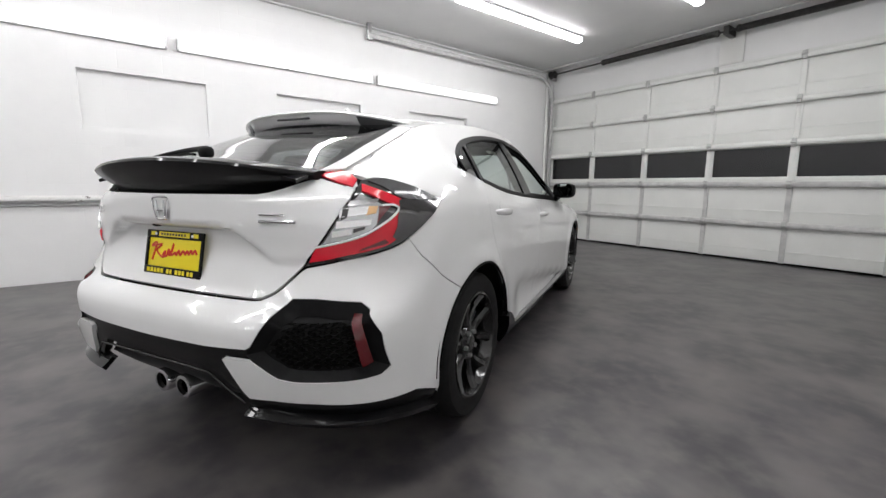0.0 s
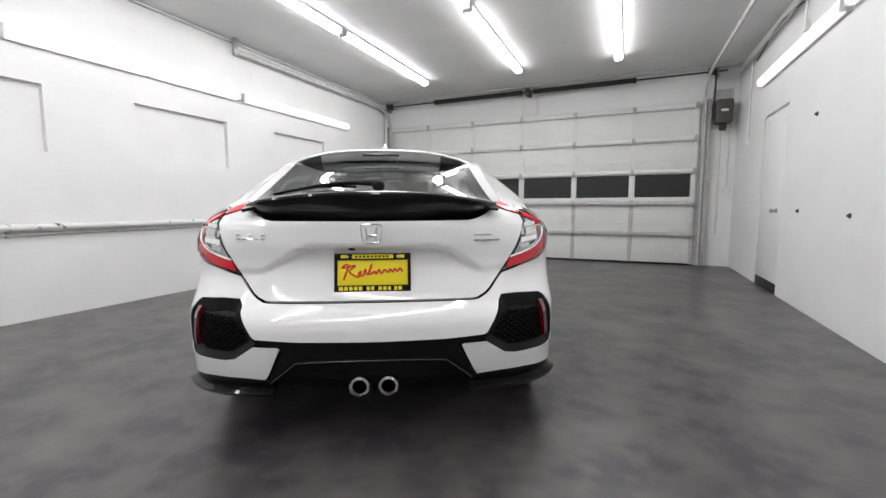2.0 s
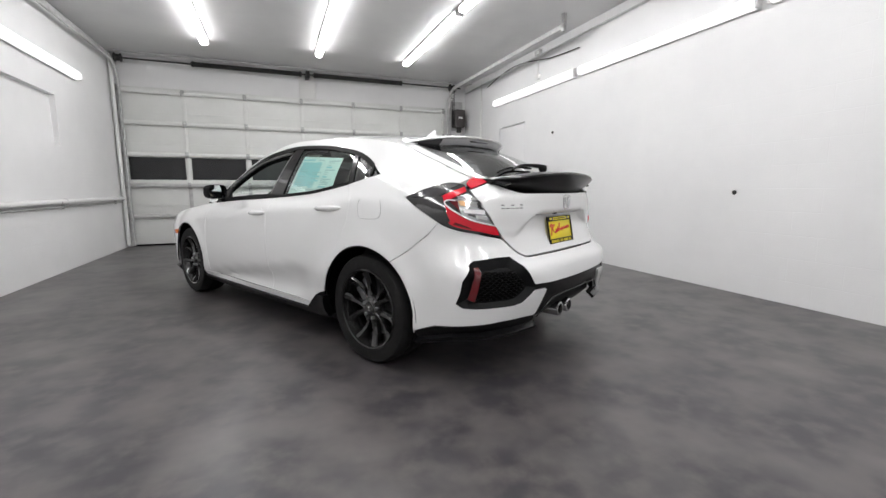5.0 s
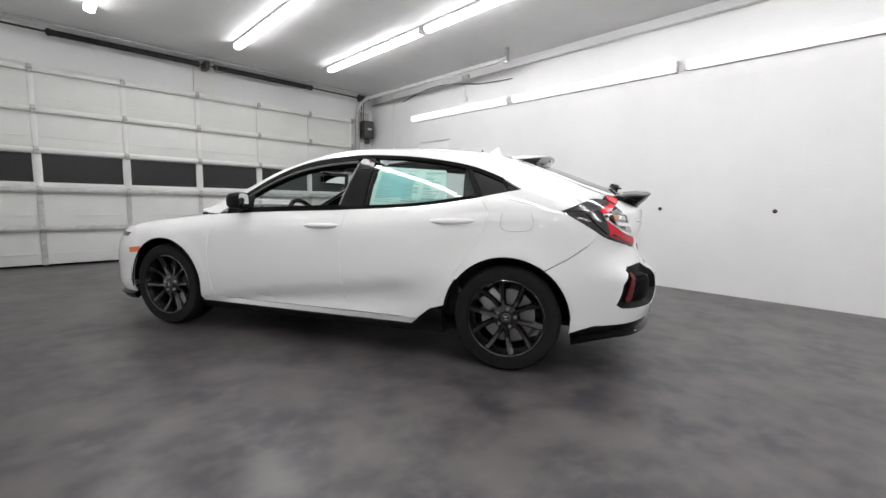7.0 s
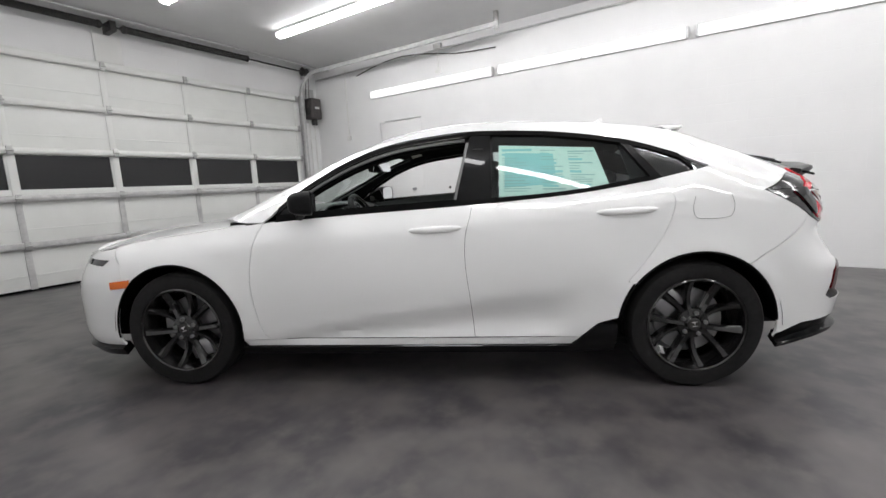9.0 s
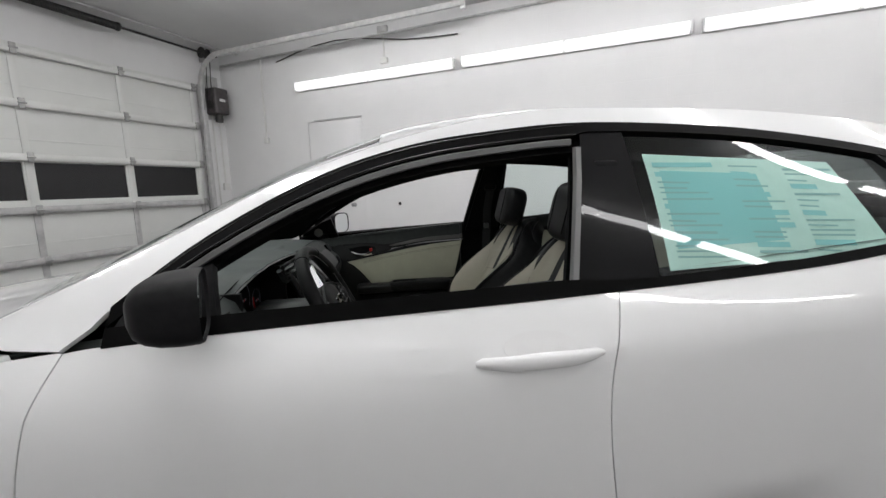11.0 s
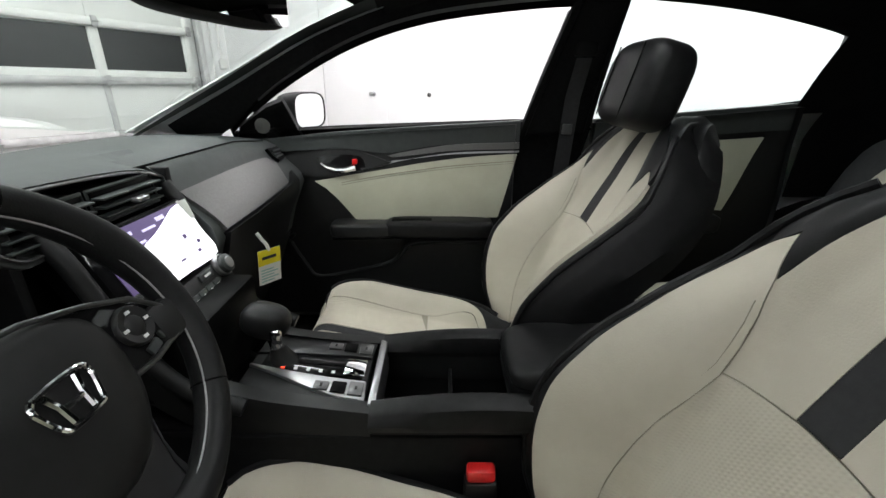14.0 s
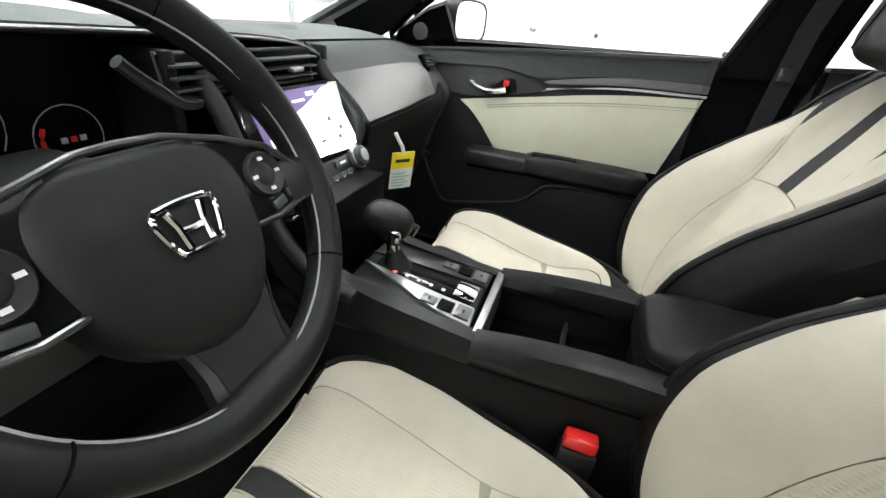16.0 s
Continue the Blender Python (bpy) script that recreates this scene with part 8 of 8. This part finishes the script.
for k in range(9):
    part("plate_tick", box(bmesh.new(), (-0.072 + 0.016 * k, 0.0625, 0.0111), (-0.062 + 0.016 * k, 0.071, 0.0116), 0.0, PM), BLACK_INK, plate)
for sx in (-0.118, 0.118):
    part("plate_bolt", lathe(bmesh.new(), [(0, 0.013), (0.005, 0.0125), (0.006, 0.010)], 10, PM @ Matrix.Translation((sx * 0.86, 0.066, 0))), CHROME, plate)
    part("plate_bar", box(bmesh.new(), (sx - 0.013, 0.060, 0.0102), (sx + 0.013, 0.074, 0.0110), 0.0, PM), YELLOW, plate)
wave = bow([(-0.120, -0.030), (-0.100, 0.034), (-0.128, 0.020), (-0.070, 0.030), (-0.098, 0.006), (-0.060, -0.018), (-0.048, 0.006), (-0.062, -0.008), (-0.040, -0.012), (-0.030, 0.014), (-0.022, -0.010), (-0.004, 0.036), (-0.014, -0.006), (0.008, 0.004), (0.014, -0.006), (0.026, 0.012), (0.036, -0.004), (0.050, 0.012), (0.062, 0.0), (0.072, 0.014), (0.082, 0.002), (0.092, 0.016), (0.102, 0.004), (0.112, 0.018), (0.124, 0.004)], 4)
part("red_scribble", tube(bmesh.new(), [PM @ Vector((a, b, 0.0042)) for a, b in wave], 0.0040, 6), RED_INK, plate, "red wavy line across the plate")

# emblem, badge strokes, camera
rear_at = lambda x, z, out=0.004: (lambda p: Vector((math.copysign(abs(p.x), x), p.y - out, p.z)))(shell(T(abs(x), z)[0], z))
emb = bmesh.new()
fr = bow([(-0.036, 0.972), (0.0, 0.975), (0.036, 0.972), (0.042, 0.960), (0.034, 0.910), (0.022, 0.900), (-0.022, 0.900), (-0.034, 0.910), (-0.042, 0.960), (-0.036, 0.972)], 4)
tube(emb, [rear_at(a, b) for a, b in fr], 0.0032, 8)
tube(emb, [rear_at(a, b) for a, b in ((-0.022, 0.964), (-0.019, 0.94), (-0.018, 0.908))], 0.0038, 8)
tube(emb, [rear_at(a, b) for a, b in ((0.022, 0.964), (0.019, 0.94), (0.018, 0.908))], 0.0038, 8)
tube(emb, [rear_at(a, b) for a, b in ((-0.018, 0.930), (0.0, 0.928), (0.018, 0.930))], 0.0038, 8)
part("gate_emblem", emb, CHROME, car, "chrome emblem shape")
for k in range(5):
    x = -0.565 + 0.028 * k
    bm = bmesh.new()
    tube(bm, [rear_at(x, 0.914), rear_at(x + 0.010, 0.914), rear_at(x + 0.019, 0.914)], 0.0028, 6)
    if k % 2 == 0:
        tube(bm, [rear_at(x, 0.930), rear_at(x + 0.019, 0.930)], 0.0028, 6)
    part("badge_bar", bm, CHROME, car, "chrome badge stroke")
for z, x0, x1, h in ((0.926, 0.425, 0.505, 0.003), (0.905, 0.425, 0.54, 0.0055)):
    part("badge_bar", tube(bmesh.new(), [rear_at(x0 + (x1 - x0) * q / 6, z) for q in range(7)], h, 6), CHROME, car, "chrome badge stroke")
part("rear_camera", rounded(bmesh.new(), (-0.083, -0.765, 0.876), (0.016, 0.014, 0.010), 3, None, 14), BLACK, car, "small black reversing camera")

# rear wiper, aerial fin
on_glass = lambda x, y, up: top(x / rail(y)[0], y) + Vector((0, -0.3 * up, up))
wiper = part("rear_wiper", tube(bmesh.new(), [on_glass(0.02 - 0.045 * q, -0.615 + 0.030 * math.sin(q * 0.45), 0.030 - 0.001 * q) for q in range(9)], 0.009, 8, True, [0.014, 0.013, 0.011, 0.010, 0.009, 0.008, 0.008, 0.007, 0.006]), BLACK, car, "black rear wiper")
part("wiper_blade", tube(bmesh.new(), [on_glass(-0.08 - 0.045 * q, -0.600 + 0.03 * math.sin(q * 0.4), 0.012) for q in range(9)], 0.006, 6), SEAL, wiper)
part("wiper_pivot", rounded(bmesh.new(), on_glass(0.02, -0.622, 0.022), (0.028, 0.022, 0.022), 3, None, 16), BLACK, wiper)
bm = bmesh.new()
rings = []
for q in range(9):
    t = q / 8
    w = 0.030 * (1 - t) ** 0.7 + 0.003
    y0, y1 = FIN_Y - 0.075 + 0.018 * t, FIN_Y + 0.075 - 0.115 * t ** 0.8
    z = crown_z(FIN_Y) - 0.006 + 0.062 * t
    rings.append([bm.verts.new((w * math.sin(radians(a)), (y0 + y1) / 2 + (y1 - y0) / 2 * math.cos(radians(a)), z)) for a in range(0, 360, 24)])
for a, b in zip(rings, rings[1:]):
    for q in range(15):
        bm.faces.new((a[q], a[(q + 1) % 15], b[(q + 1) % 15], b[q]))
bm.faces.new(rings[-1])
part("aerial_fin", bm, PAINT, car, "white roof aerial fin")
# heater lines in the rear window
for k in range(9):
    y = -0.14 - 0.055 * k
    part("heater_line", tube(bmesh.new(), [top(-0.82 + 1.64 * q / 10, y) + Vector((0, 0.002, -0.006)) for q in range(11)], 0.0009, 4), DARK_STEEL, car)

# ---- papers ----
random.seed(11)
sticker = thing("window_sticker", "pale green printed price sheets behind the rear door window", "paper")
ST = dict(step=0.06, out=(0, 0.7, 0.6))
part("sheet", patch([(0.945, 0.990), (0.935, 1.258), (0.45, 1.225), (0.405, 1.03), (0.62, 1.003)], shell, lift=-0.0165, rim=0.0, **ST), STICKER, sticker, "pale green paper sheet")
part("colour_block", patch([(0.915, 1.035), (0.905, 1.215), (0.660, 1.200), (0.655, 1.045)], shell, lift=-0.0155, rim=0.0, **ST), STICKER_CYAN, sticker, "pale cyan printed block")
for col, (ya, yb) in enumerate(((0.92, 0.75), (0.725, 0.60), (0.585, 0.455))):
    z = 1.235 - 0.012 * col
    while z > 1.02:
        h = random.choice((0.004, 0.004, 0.006, 0.012))
        w = (ya - yb) * random.uniform(0.35, 1.0)
        part("print_bar", patch([(ya, z), (ya - w, z - 0.004), (ya - w, z - 0.004 - h), (ya, z - h)], shell, lift=-0.0150, rim=0.0, **ST), STICKER_INK if h < 0.01 else STICKER_CYAN, sticker)
        z -= h + random.uniform(0.006, 0.012)

HM = Matrix.Translation((0.208, 1.812, 0.712)) @ Matrix.Scale(0.86, 4) @ Matrix.Rotation(radians(-38), 4, "Z") @ Matrix.Rotation(radians(8), 4, "X")
tag = thing("hang_tag", "white and yellow paper tag hanging below the dashboard", "tag")
part("tag_sheet", box(bmesh.new(), (-0.030, -0.0006, -0.048), (0.030, 0.0006, 0.048), 0.0, HM), PAPER, tag, "white tag sheet")
part("tag_header", box(bmesh.new(), (-0.030, -0.0012, 0.006), (0.030, -0.0008, 0.048), 0.0, HM), YELLOW, tag, "yellow printed header")
for k in range(5):
    part("print_bar", box(bmesh.new(), (-0.024, -0.0012, -0.006 - 0.008 * k), (0.010 + 0.012 * (k % 2), -0.0008, -0.009 - 0.008 * k), 0.0, HM), STICKER_INK, tag)
part("print_bar", box(bmesh.new(), (-0.020, -0.0018, 0.022), (0.018, -0.0014, 0.030), 0.0, HM), BLACK_INK, tag)
part("tag_strap", tube(bmesh.new(), [HM @ Vector(p) for p in ((0, 0, 0.045), (-0.006, 0.0, 0.062), (-0.016, 0.004, 0.078), (-0.022, 0.010, 0.092))], 0.004, 6), PAPER, tag, "white strap")
